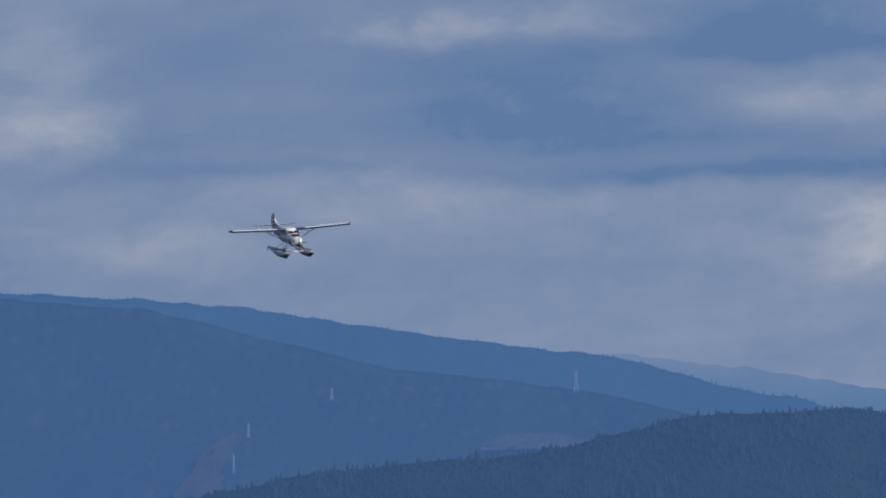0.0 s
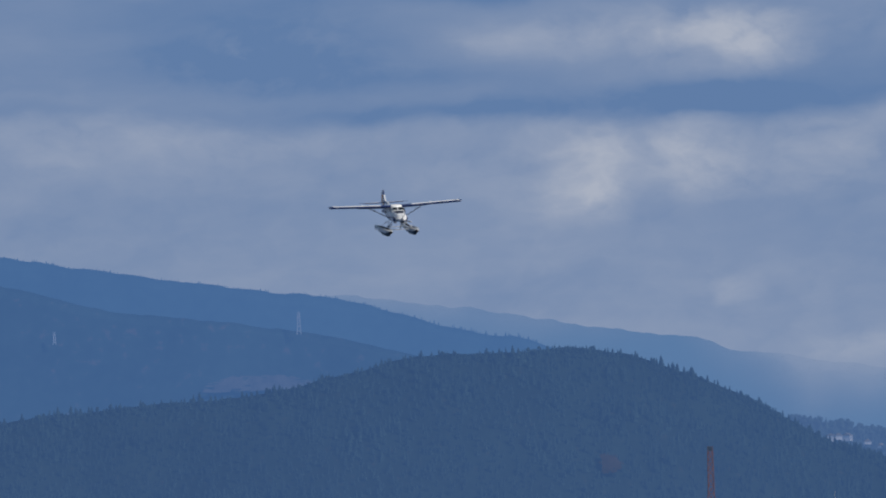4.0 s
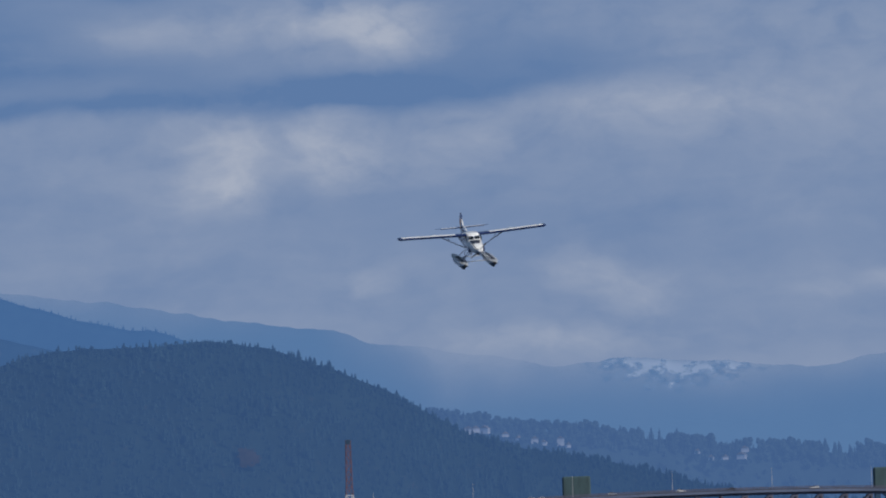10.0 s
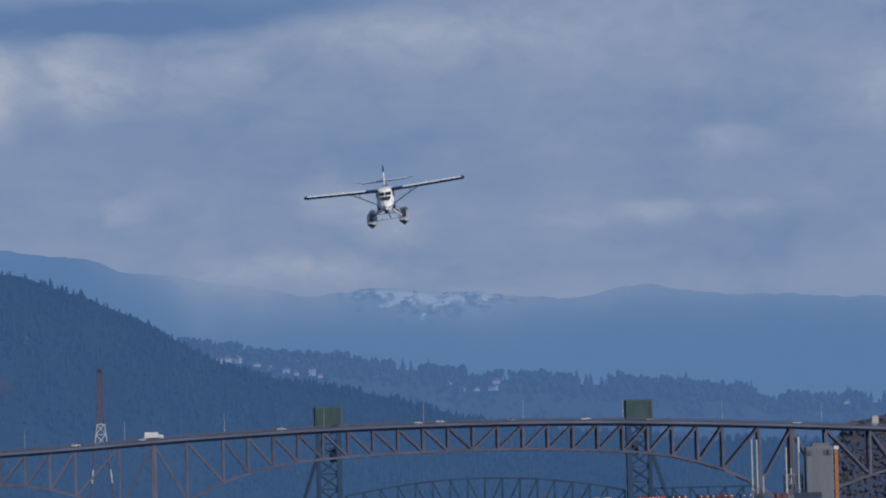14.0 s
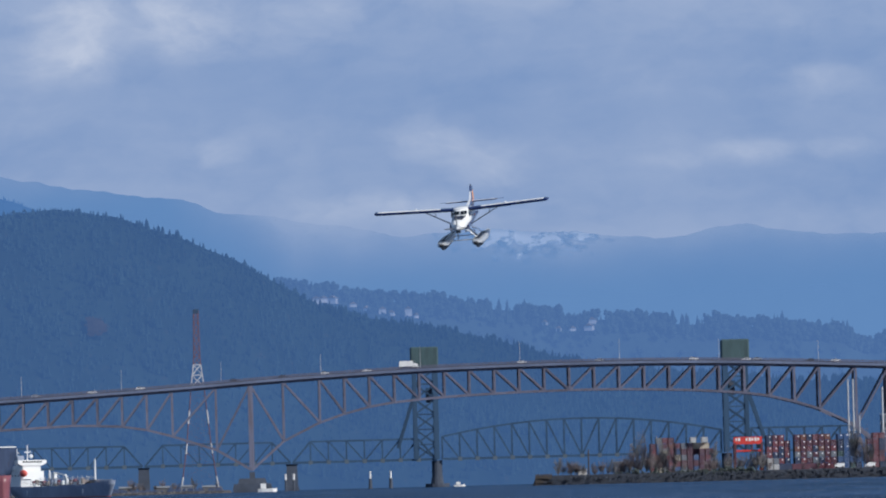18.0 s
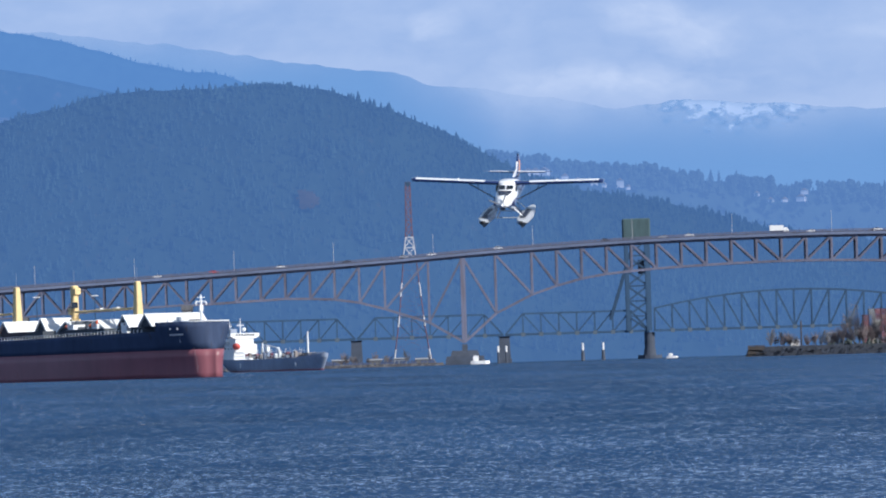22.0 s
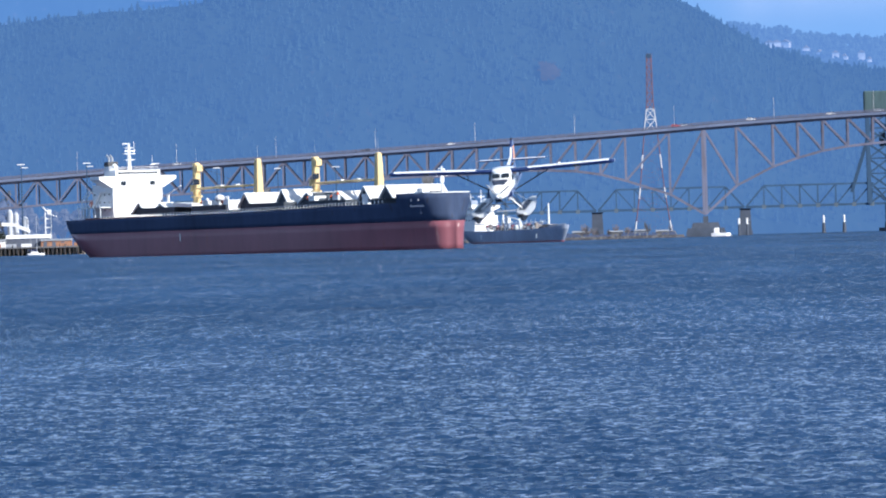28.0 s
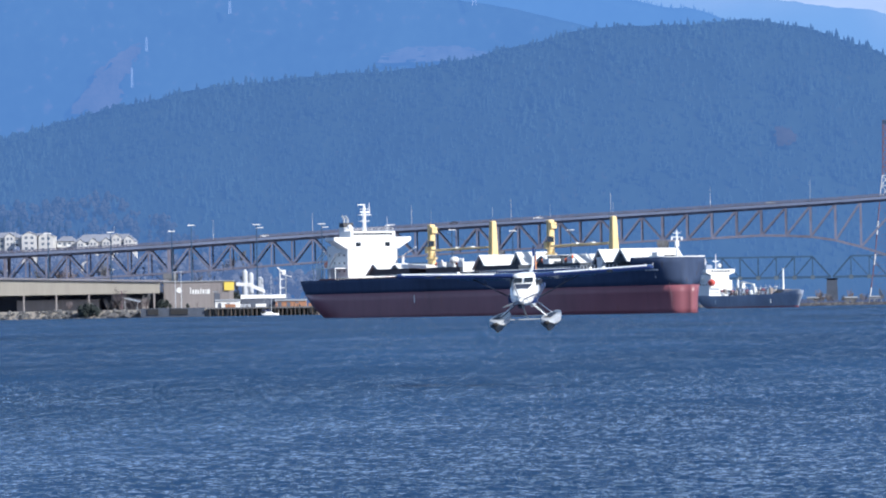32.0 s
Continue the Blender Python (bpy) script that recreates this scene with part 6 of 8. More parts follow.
def riprap(name, line, top, mat, label, per_m=2.4, size=(0.5, 1.3)):
    """Tipped stone along a shore line."""
    random.seed(len(name) + 3)
    verts, faces = [], []
    for (x0, y0), (x1, y1) in zip(line, line[1:]):
        ln = math.hypot(x1 - x0, y1 - y0)
        for i in range(int(ln * per_m)):
            f, h = random.random(), random.random()
            s = random.uniform(*size)
            c = Vector((x0 + (x1 - x0) * f, y0 + (y1 - y0) * f + (h - 0.6) * 6, -0.5 + h * (top + 0.6)))
            b = len(verts)
            for dx, dy, dz in ((-1, -1, -0.6), (1, -1, -0.6), (1, 1, -0.6), (-1, 1, -0.6), (-0.6, -0.6, 0.5), (0.6, -0.7, 0.6), (0.7, 0.6, 0.5), (-0.6, 0.7, 0.6)):
                j = Vector((random.uniform(0.6, 1.2) * dx, random.uniform(0.6, 1.2) * dy, random.uniform(0.6, 1.2) * dz))
                verts.append(c + j * s)
            faces += [tuple(b + q for q in f4) for f4 in ((0, 3, 2, 1), (4, 5, 6, 7), (0, 1, 5, 4), (1, 2, 6, 5), (2, 3, 7, 6), (3, 0, 4, 7))]
    tagged(raw(name, verts, faces, mat), label, "rocks", kind="stuff")


# Window glass paled in its base colour to stand for haze.
M_FLATWIN = material("hazed_window", (0.12, 0.145, 0.19), 0.2, 0, 0.2, 0.5)


def north_shore():
    land("ground_north", [(-640, 3800), (-340, 3800), (-311, 3792), (-255, 3802), (-235, 3850), (-225, 3900), (-235, 4300), (-640, 4300)], 3.6, 5, M_GROUND, "gravelled industrial shore")
    land("ground_spit", [(-226, 3852), (-150, 3882), (-60, 3907), (11, 3914), (14, 3930), (-60, 3960), (-226, 3990)], 1.3, 4, M_BLUFF, "low dark spit of land with dry scrub")
    riprap("shore_rocks_north", [(-640, 3798), (-340, 3798)], 3.8, M_ROCKMID, "grey stone bank along the yard", 3.2, (0.4, 1.0))
    riprap("spit_rocks", [(-235, 3850), (-150, 3878), (-60, 3903), (12, 3910)], 1.2, M_ROCKMID, "low stony spit with dry scrub", 1.6, (0.3, 0.7))
    # the long shed
    shed = thing("warehouse", pose(0, 3835, 0), "long olive-beige dock warehouse with a deep open side", "warehouse")
    part("roof", Shape().loft([[(x, -16, z), (x, 30, z + 0.4), (x, 30, z + 0.9), (x, -16, z + 0.35)] for x, z in ((-560, 22.5), (-403, 18.4), (-333, 16.2))]), M_WAREROOF, shed, "dull mauve-grey metal roof")
    part("upper_wall", Shape().loft([[(x, -15, 11.0 - 0.0 * x), (x, -14.6, 11.0), (x, -14.6, z), (x, -15, z)] for x, z in ((-560, 22.4), (-403, 18.3), (-333.4, 16.1))]), M_OLIVE, shed, "olive-beige cladding")
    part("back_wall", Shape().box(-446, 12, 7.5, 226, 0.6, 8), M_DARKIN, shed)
    for i in range(15):
        part("column", Shape().box(-336 - 15 * i, -14.6, 7.4, 0.7, 0.7, 7.6), M_BROWNCLAD, shed)
    for x0, x1 in ((-400, -362), (-352, -340)):
        part("goods_pile", Shape().box((x0 + x1) / 2, -4, 6.2, x1 - x0, 8, 5.0), M_BROWNCLAD, shed, "stacked goods in the shade")
    hall = thing("terminal_shed", pose(0, 3838, 0), "taupe ribbed shed with white lettering and a yellow panel", "warehouse")
    part("wall", Shape().box(-316.9, 0, 9.9, 30.4, 22, 12.2), M_BROWNCLAD, hall)
    part("roof", Shape().box(-316.9, 0, 16.2, 31.2, 23, 0.5), M_ROOF, hall)
    for i in range(19):
        part("rib", Shape().box(-331.2 + 1.6 * i, -11.08, 9.9, 0.16, 0.14, 12.0), M_BROWNCLAD, hall)
    part("emblem", Shape().rod((-325.0, -11.05, 12.2), (-325.0, -11.3, 12.2), 1.3, 1.3, 16), M_PYWHITE, hall, "white round emblem")
    sg = Shape()
    for i, (w, h) in enumerate(((0.5, 3.0), (1.0, 2.0), (1.0, 2.0), (1.0, 2.0), (0.7, 2.5), (1.0, 2.0), (0.6, 2.0), (1.6, 2.0))):
        sg.box(-319.8 + 1.18 * i, -11.12, 11.4 + h / 2 - 1, w * 0.8, 0.15, h)
    part("lettering_bar", sg, M_PYWHITE, hall, "white sign lettering as plain bars")
    part("lettering_bar", Shape().box(-308, -11.1, 11.2, 2.6, 0.1, 0.5), M_ALU, hall)
    part("yellow_panel", Shape().box(-302.0, -11.4, 13.7, 4.6, 0.5, 3.8), M_YSIGN, hall, "plain yellow wall panel")
    part("door", Shape().box(-307.6, -11.1, 7.6, 2.6, 0.2, 6.0), M_DARKIN, hall)
    conv = thing("covered_conveyor", pose(0, 3832, 0), "white sloping conveyor gallery on trestles", "conveyor")
    part("gallery", Shape().loft([[(x, -1.2, z), (x, 1.2, z), (x, 1.2, z + 1.6), (x, -1.2, z + 1.6)] for x, z in ((-299, 13.8), (-293, 13.4), (-286, 10.2))]), M_PYWHITE, conv)
    for x, z in ((-294, 13.5), (-288, 11.8)):
        part("trestle", Shape().rod((x, -1, 3.4), (x, -0.3, z), 0.2).rod((x, 1, 3.4), (x, 0.3, z), 0.2), M_ALU, conv)
    for x, w, z, h, y in ((-286, 20, 3.6, 4.2, 3822), (-301.6, 11, 3.6, 3.2, 3812), (-273, 14, 3.6, 2.8, 3818)):
        sd = thing("dock_shed", pose(x, y, z), "low white dock shed behind the wharf", "shed", "dock sheds")
        part("wall", Shape().box(0, 0, h / 2, w, 6, h), {20: M_DARKIN, 11: M_PYWHITE, 14: M_RUSTY}[w], sd)
        part("roof", Shape().slab([(-3.4, h), (3.4, h), (0, h + (1.7 if w == 20 else 0.9))], 0, -w / 2 - 0.3, w / 2 + 0.3), M_PYWHITE if w == 20 else M_ROOF, sd)
        for k in range(max(1, int(w / 4))):
            part("door", Shape().box(-w / 2 + 2 + 4 * k, -3.05, 1.2, 1.6, 0.12, 2.3), M_DARKIN, sd)
    # silos and small cranes behind
    for x, z, r in ((-298, 21.5, 1.4), (-295.2, 20.2, 1.2), (-291, 18, 1.6)):
        si = thing("silo", pose(x, 3870, 3.6), "slim pale steel silo", "silo", "yard silos")
        part("shell", Shape().rod((0, 0, 0), (0, 0, z - 5), r, r, 14), M_STACK, si)
        part("cap", Shape().rod((0, 0, z - 5), (0, 0, z - 3.6), r, r * 0.3, 14), M_STACK, si)
    cr = thing("yard_crane", pose(-279.5, 3860, 3.6), "white luffing yard crane", "crane")
    part("tower", Shape().box(-1.4, 0, 8.6, 0.5, 0.6, 17.2).box(1.2, 0, 8.6, 0.5, 0.6, 17.2).box(-0.1, 0, 9, 2.4, 0.4, 0.5).box(-0.1, 0, 13, 2.4, 0.4, 0.5), M_PYWHITE, cr, "two white posts with cross-bars")
    part("jib", Shape().rod((0, 0, 16), (-2.5, -2, 18.5), 0.3).rod((0, 0, 15), (4, -3, 14), 0.25).box(0.4, 0, 16.2, 1.8, 1.6, 2.2), M_PYWHITE, cr)
    # quay and piled wharf
    q = thing("quay_wall", pose(-325, 3793, 0), "dark tide-stained quay wall", "quay", kind="structure")
    part("face", Shape().box(0, 0, 1.0, 29, 8, 6.2), M_DARKCONC, q)
    part("fender", Shape().box(-9, -4.2, 2.4, 5, 0.5, 2.6).box(3, -4.2, 2.4, 8, 0.5, 2.6), M_BLACK, q)
    wh = thing("timber_wharf", pose(-283, 3792, 0), "low concrete-decked wharf on timber piles", "wharf")
    part("deck", Shape().box(0, 2, 3.6, 52, 14, 0.7), M_CONC, wh, "pale deck slab")
    for i in range(27):
        part("post", Shape().rod((-25 + 1.95 * i, -4.3, -3), (-25 + 1.95 * i, -4.3, 3.3), 0.42, 0.42, 7), M_TIMBER, wh)
        part("post", Shape().rod((-25 + 1.95 * i, 3, -3), (-25 + 1.95 * i, 3, 3.3), 0.42, 0.42, 7), M_TIMBER, wh)
    for i in range(9):
        part("fender_block", Shape().box(-22 + 5.4 * i, -5.1, 2.2, 0.9, 0.5, 2.4), M_BLACK, wh)
    for i in range(4):
        part("bollard", Shape().rod((-20 + 12 * i, -3.6, 3.9), (-20 + 12 * i, -3.6, 4.8), 0.35), M_BLACK, wh)
    for i, (x, mt) in enumerate(((-300, M_RUSTY), (-293, M_ALU), (-270, M_RUSTY), (-262, M_RUSTY), (-286, M_PYWHITE))):
        bx = thing("cargo_bundle", pose(x, 3806, 3.6), "stack of bundled cargo on the wharf", "cargo", "wharf cargo")
        for k in range(3):
            part("bale", Shape().box(-1.6 + 1.6 * k, 0, 0.9, 1.4, 3, 1.8).bevel(0.08, 1), mt, bx)
    # sailing boat on a mooring
    sb = thing("sailboat", pose(-279, 3768, 0, 0, 0, 12), "small white sailing yacht on a mooring, sails down", "sailboat")
    hb = []
    for f in range(9):
        x = -4 + f
        w = 1.3 * (1 - ((f - 3.2) / 5.0) ** 2) ** 0.5 if abs(f - 3.2) < 5 else 0.05
        hb.append([(x, -w, 0.95), (x, -w * 0.8, 0.2), (x, 0, -0.5), (x, w * 0.8, 0.2), (x, w, 0.95)])
    part("hull", Shape().loft(hb), M_PYWHITE, sb, "white hull", True)
    part("cabin", Shape().box(-0.6, 0, 1.35, 3.2, 1.5, 0.8).bevel(0.2, 1), M_PYWHITE, sb)
    part("mast", Shape().rod((0.6, 0, 0.9), (0.6, 0, 17.5), 0.14, 0.1), M_ALU, sb)
    part("boom", Shape().rod((0.6, 0, 2.4), (-3.4, 0, 2.3), 0.2, 0.18), M_NAVY, sb, "boom with a blue sail cover")
    part("stay", Shape().rod((4, 0, 1), (0.6, 0, 17), 0.03, n=4).rod((-4, 0, 1), (0.6, 0, 17), 0.03, n=4), M_ALU, sb)
    # high light masts of the yard
    for x, high in ((-416, 0), (-387, 0), (-358, 0), (-329.7, 0), (-320.6, 2.6), (-290.4, 2.4), (-260.2, 2.2), (-230.7, 1.5), (-202.3, 1), (-174, 0), (-147, 0)):
        lm = thing("light_mast", pose(x, 3846 if x < -250 else 3886, 3.5 if x < -210 else 1.2), "tall dark yard light mast with white floodlight heads", "light mast", "yard light masts")
        part("pole", Shape().rod((0, 0, 0), (0, 0, 35.8 + high), 0.38, 0.2), M_STEEL2, lm)
        part("floodlight", Shape().box(0, -0.2, 36.0 + high, 3.4, 0.7, 0.45), M_PYWHITE, lm, "white floodlight bar")
        if x in (-260.2, -290.4):
            part("floodlight", Shape().box(1.6, -0.2, 34.5 + high, 3.0, 0.7, 0.4), M_PYWHITE, lm)
    for x in (-324.5, -321.8):
        lm = thing("dock_lamp", pose(x, 3800, 3.6), "pale dock lamp post", "street lamp", "dock lamp posts")
        part("pole", Shape().rod((0, 0, 0), (0, 0, 17), 0.22, 0.14), M_ALU, lm)
        part("head", Shape().box(0, 0, 17, 2.0, 0.5, 0.3), M_ALU, lm)
    kiosk = thing("dock_canopy", pose(-345, 3804, 3.4), "small grey canopy on posts above the stone bank", "canopy")
    part("roof", Shape().box(0, 0, 4.9, 8.6, 4, 0.7, 0, 13, 0), M_ALU, kiosk)
    for x in (-2.8, 2.8):
        part("post", Shape().rod((x, -1.5, 0), (x, -1.5, 4.4), 0.15), M_ALU, kiosk)
    part("red_post", Shape().rod((-4.2, -3, -2.4), (-4.2, -3, 9), 0.25), M_PYRED, kiosk, "faded red post")
    # flats on the rise behind the bridge: stepped fronts, bays under gables, hipped slate roofs
    flats((-487, -446.5), 4308, 41.6, 44.4, ((4, 5, 43.6), (13, 6, 44.0), (23, 5, 43.4), (32, 5, 43.6)))
    flats((-446, -429), 4302, 42.0, 43.6, ((0.4, 7.6, 44.0), (9.2, 7.2, 43.4)))
    flats((-428.6, -419.4), 4312, 39.4, 41.9, ())
    flats((-418.6, -387.4), 4304, 38.8, 42.6, ((1.4, 3.6, 39.8), (7.6, 4.2, 40.2), (14.4, 4.2, 40.4), (19.4, 4.6, 42.2), (25.6, 4.6, 41.2)))


def flats(span, y, eave, crest, bays):
    x0, x1 = span
    w, H = x1 - x0, eave - 10
    bl = thing("apartment_building", pose(x0, y, 10), "cream plastered block of flats with gabled bays and a slate-grey roof", "apartment building", "flats behind the bridge")
    part("wall", Shape().box(w / 2, 0, H / 2, w, 14, H), M_PLASTER, bl)
    e = min(4.0, w / 4)
    part("roof", Shape().loft([[(-0.5, -7.6, H), (w + 0.5, -7.6, H), (w + 0.5, 7.6, H), (-0.5, 7.6, H)], [(e, -1.0, crest - 10), (w - e, -1.0, crest - 10), (w - e, 1.0, crest - 10), (e, 1.0, crest - 10)]]), M_SLATE, bl, "slate-grey hipped roof")

    def window(x, yy, z, wide, high):
        ob = new("window", FLAT_WINDOW)
        ob.parent = bl
        ob.matrix_basis = Matrix.LocRotScale((x, yy, z), None, (wide, 1, high))
    for b, bw, btop in bays:
        t = btop - 10
        bay = part("bay", Shape().slab([(b, 0.0), (b + bw, 0.0), (b + bw, t - 1.4), (b + bw / 2, t + 0.5), (b, t - 1.4)], 1, -8.8, -6.5), M_PLASTER, bl, "projecting gabled bay")
        part("gable_roof", Shape().slab([(b - 0.3, t - 1.3), (b + bw / 2, t + 0.75), (b + bw + 0.3, t - 1.3), (b + bw / 2, t + 0.45)], 1, -9.1, -2.0), M_SLATE, bay)
        for f in range(5):
            for q in (0.3, 0.7):
                window(b + bw * q, -8.83, t - 2.6 - 2.8 * f, bw * 0.2, 1.3)
    n = int(w / 2.6)
    for k in range(n):
        x = 1.4 + 2.6 * k
        if any(b - 0.6 < x < b + bw + 0.6 for b, bw, _ in bays):
            continue
        for f in range(5):
            window(x, -7.03, H - 1.5 - 2.8 * f, 1.5, 1.6)
            if k % 2 == 0:
                part("balcony", Shape().box(x, -7.8, H - 2.8 - 2.8 * f, 2.2, 1.5, 0.2).box(x, -8.5, H - 2.3 - 2.8 * f, 2.2, 0.08, 0.9), M_SHIPW, bl)


FLAT_WINDOW = mesh_of("window", Shape().box(0, 0, 0, 1, 0.12, 1), M_FLATWIN)
M_SLATE = material("slate_grey_roof", (0.21, 0.225, 0.275), 0.8, 0, 0.2, 0.4)

north_shore()


# ---- container terminal on the point ----
BOXES = {}


def box_mesh(colour):
    """A corrugated 40-foot box, with its corner posts and door rods."""
    if colour not in BOXES:
        mt = material("container_paint", colour, 0.55, 0, 0.2, 0.4, spots=(0.17, 0.10, 0.07), spot_level=0.7)
        body = Shape()
        n = 22
        pts = []
        for i in range(n + 1):
            y = -6.0 + 12.0 * i / n
            pts.append((y, 1.20 if i % 2 else 1.15))
        ring = [(x, y) for y, x in pts] + [(-x, y) for y, x in pts[::-1]]
        body.slab(ring, 2, 0.12, 2.52)
        fr = Shape()
        for x in (-1.16, 1.16):
            for y in (-6.03, 6.03):
                fr.box(x, y, 1.3, 0.14, 0.14, 2.59)
            fr.box(x, 0, 2.55, 0.12, 12.1, 0.1).box(x, 0, 0.06, 0.12, 12.1, 0.12)
        rods = Shape()
        rods.box(0, -6.1, 1.3, 0.05, 0.05, 2.3)
        BOXES[colour] = (mesh_of("body", body, mt), mesh_of("corner_frame", fr, mt), mesh_of("lock_rods", rods, M_ALU), mesh_of("fan_unit", Shape().box(0, -6.12, 1.3, 2.0, 0.12, 2.2), mt),
                         mesh_of("fan", Shape().rod((0.35, -6.16, 1.85), (0.35, -6.28, 1.85), 0.36, 0.32, 12), M_PYWHITE))
    return BOXES[colour]


def container(x, y, z, colour, word, turn=0, cold=False):
    c = thing("shipping_container", pose(x, y, z, 0, 0, turn), word + (" refrigerated container with a round white fan, in a stack" if cold else " shipping container in a stack"), "container", "terminal containers")
    body, frame_me, rods, unit_me, fan = box_mesh(colour)
    for nm, me in (("body", body), ("corner_frame", frame_me)) + ((("cooling_unit", unit_me), ("fan", fan)) if cold else ()):
        ob = new(nm, me)
        ob.parent = c
    if not cold:
        for dx in (-0.8, -0.35, 0.35, 0.8):
            ob = new("lock_rod", rods)
            ob.parent = c
            ob.location = (dx, 0, 0)


# Container paints kept darker to stand for cloud shade over the terminal.
RED, DKRED, BLUE, NAVYC, GREY, CREAM, WHITEC, ORANGEC, GREENC = ((0.165, 0.056, 0.072), (0.10, 0.042, 0.062), (0.05, 0.10, 0.23), (0.035, 0.05, 0.10), (0.17, 0.19, 0.22),
                                                                 (0.44, 0.40, 0.33), (0.50, 0.50, 0.50), (0.165, 0.078, 0.066), (0.045, 0.085, 0.09))
WORDS = {RED: "red", DKRED: "maroon", BLUE: "blue", NAVYC: "dark navy", GREY: "grey", CREAM: "cream", WHITEC: "white", ORANGEC: "rust orange", GREENC: "dark green"}


def terminal():
    random.seed(31)
    Z = 4.3
    land("ground_point", [(151, 3752), (158, 3744), (190, 3738), (240, 3738), (330, 3734), (640, 3730), (640, 4150), (330, 4150), (300, 3950), (190, 3860), (156, 3790)], Z, 6, M_BANK, "flat gravelled terminal ground on the point")
    riprap("shore_rocks_point", [(150, 3746), (158, 3740), (190, 3734), (240, 3735), (330, 3731), (440, 3728)], 4.2, M_ROCKDARK, "dark stone bank below the terminal", 7.0, (0.25, 0.6))
    riprap("bank_top_rocks", [(158, 3745), (175, 3742), (240, 3739), (330, 3736), (440, 3733)], 4.7, M_ROCK, "paler stones along the bank top", 0.35, (0.3, 0.6))
    crib = thing("timber_crib", pose(153, 3744, 0), "dark timber crib wall at the tip of the point", "crib wall")
    for i in range(8):
        part("timber", Shape().box(-2.6 + 0.95 * i, -1.4 + 0.15 * i, 1.2, 0.8, 0.8, 7.6), M_TIMBER, crib)
    for z in (1.5, 3.4):
        part("waler", Shape().box(0.8, -2.0, z, 8, 0.4, 0.6), M_TIMBER, crib)

    def stack(x0, cols, y, tiers, pick, cold=0.0, pitch=2.72):
        for c in range(cols):
            for t in range(tiers if isinstance(tiers, int) else tiers[c]):
                colour = pick[(c * 7 + t * 3 + (c * t) % 4) % len(pick)]
                container(x0 + pitch * c, y, Z + 2.62 * t, colour, WORDS[colour], 0, random.random() < cold)
    stack(204.4, 5, 3772, (5, 6, 6, 6, 5), (RED, BLUE, RED, DKRED, RED, GREY, ORANGEC, CREAM, DKRED))
    stack(218.4, 5, 3774, (5, 5, 3, 4, 4), (GREY, DKRED, BLUE, DKRED, RED, DKRED))
    for dx in (0.0, 5.2):
        container(222.6 + dx, 3772, Z + 13.1, WHITEC, "white")
    stack(257.2, 4, 3778, (6, 6, 6, 5), (NAVYC, RED, NAVYC, DKRED, RED), 0.8)
    stack(269.8, 7, 3776, (6, 6, 6, 6, 6, 6, 5), (RED, DKRED, ORANGEC, NAVYC, RED, DKRED, GREY), 0.85)
    stack(289.6, 4, 3780, (6, 6, 5, 6), (NAVYC, NAVYC, GREENC, BLUE), 0.2)
    stack(303.2, 3, 3784, (5, 6, 6), (DKRED, NAVYC, NAVYC, RED), 0.1)
    for x, t, colour in ((224, 4, CREAM), (226, 3, DKRED), (318, 3, BLUE), (318, 4, BLUE), (320, 5, NAVYC), (332, 3, RED), (332, 2, BLUE), (318, 2, RED), (318, 1, NAVYC), (331, 1, DKRED), (331, 0, BLUE), (318, 0, BLUE)):
        container(x, 3776 if x < 300 else 3790, Z + 2.62 * t, colour, WORDS[colour], 90)
    for t in range(4):
        container(221, 3790, Z + 2.62 * t, DKRED, "maroon", 90)
    for t in range(2):
        container(256.0, 3756, Z + 2.62 * t, WHITEC, "white")
        container(258.8, 3757, Z + 2.62 * t, GREY if t else WHITEC, "grey" if t else "white")
    container(264, 3757, Z, NAVYC, "dark navy", 90)
    container(272, 3752, Z, DKRED, "maroon", 90)
    # red straddle gantry
    g = thing("gantry_crane", pose(247.5, 3772, Z), "bright red container gantry with white bars along its beam", "crane")
    part("main_beam", Shape().box(0, 0, 13.6, 12.8, 2.6, 3.3), M_CRRED, g, "bright red cross-beam")
    for x in (-6, 6):
        for y in (-4, 4):
            part("leg", Shape().box(x, y, 6.2, 0.9, 0.9, 12.6), M_CRDARK, g, "dull red leg")
        part("sill", Shape().box(x, 0, 0.8, 1.4, 10, 1.2), M_CRRED, g)
        part("wheel", Shape().rod((x - 0.4, -4, 0.6), (x + 0.4, -4, 0.6), 0.6, 0.6, 12), M_BLACK, g)
        part("wheel", Shape().rod((x - 0.4, 4, 0.6), (x + 0.4, 4, 0.6), 0.6, 0.6, 12), M_BLACK, g)
    br = Shape()
    for i, x in enumerate((-5.2, -4.0, -0.6, 0.8, 2.0, 3.4, 4.6)):
        br.box(x, -1.36, 14.1, 0.8, 0.1, 1.6 if i % 2 else 1.2)
    part("lettering_bar", br, M_PYWHITE, g, "white lettering as plain bars")
    part("spreader", Shape().box(0, 0, 9.0, 12, 2.2, 0.8).box(2, 0, 11, 0.3, 0.3, 3), M_CRRED, g)
    part("cab", Shape().box(4.6, -1.6, 10.9, 1.8, 1.8, 2.0), M_GLASS, g)
    # stacks, silo and tower of the works behind
    for x, z, r in ((295.6, 44.7, 0.42), (297.9, 44.7, 0.42), (311.2, 40.8, 0.45), (316.9, 45.4, 0.7), (300.6, 28, 0.3)):
        s = thing("white_stack", pose(x, 3800, Z), "slim white steel stack on a terminal works", "chimney", "white stacks")
        part("shaft", Shape().rod((0, 0, 0), (0, 0, z - Z), r * 1.05, r * 0.9, 12), M_STACK, s)
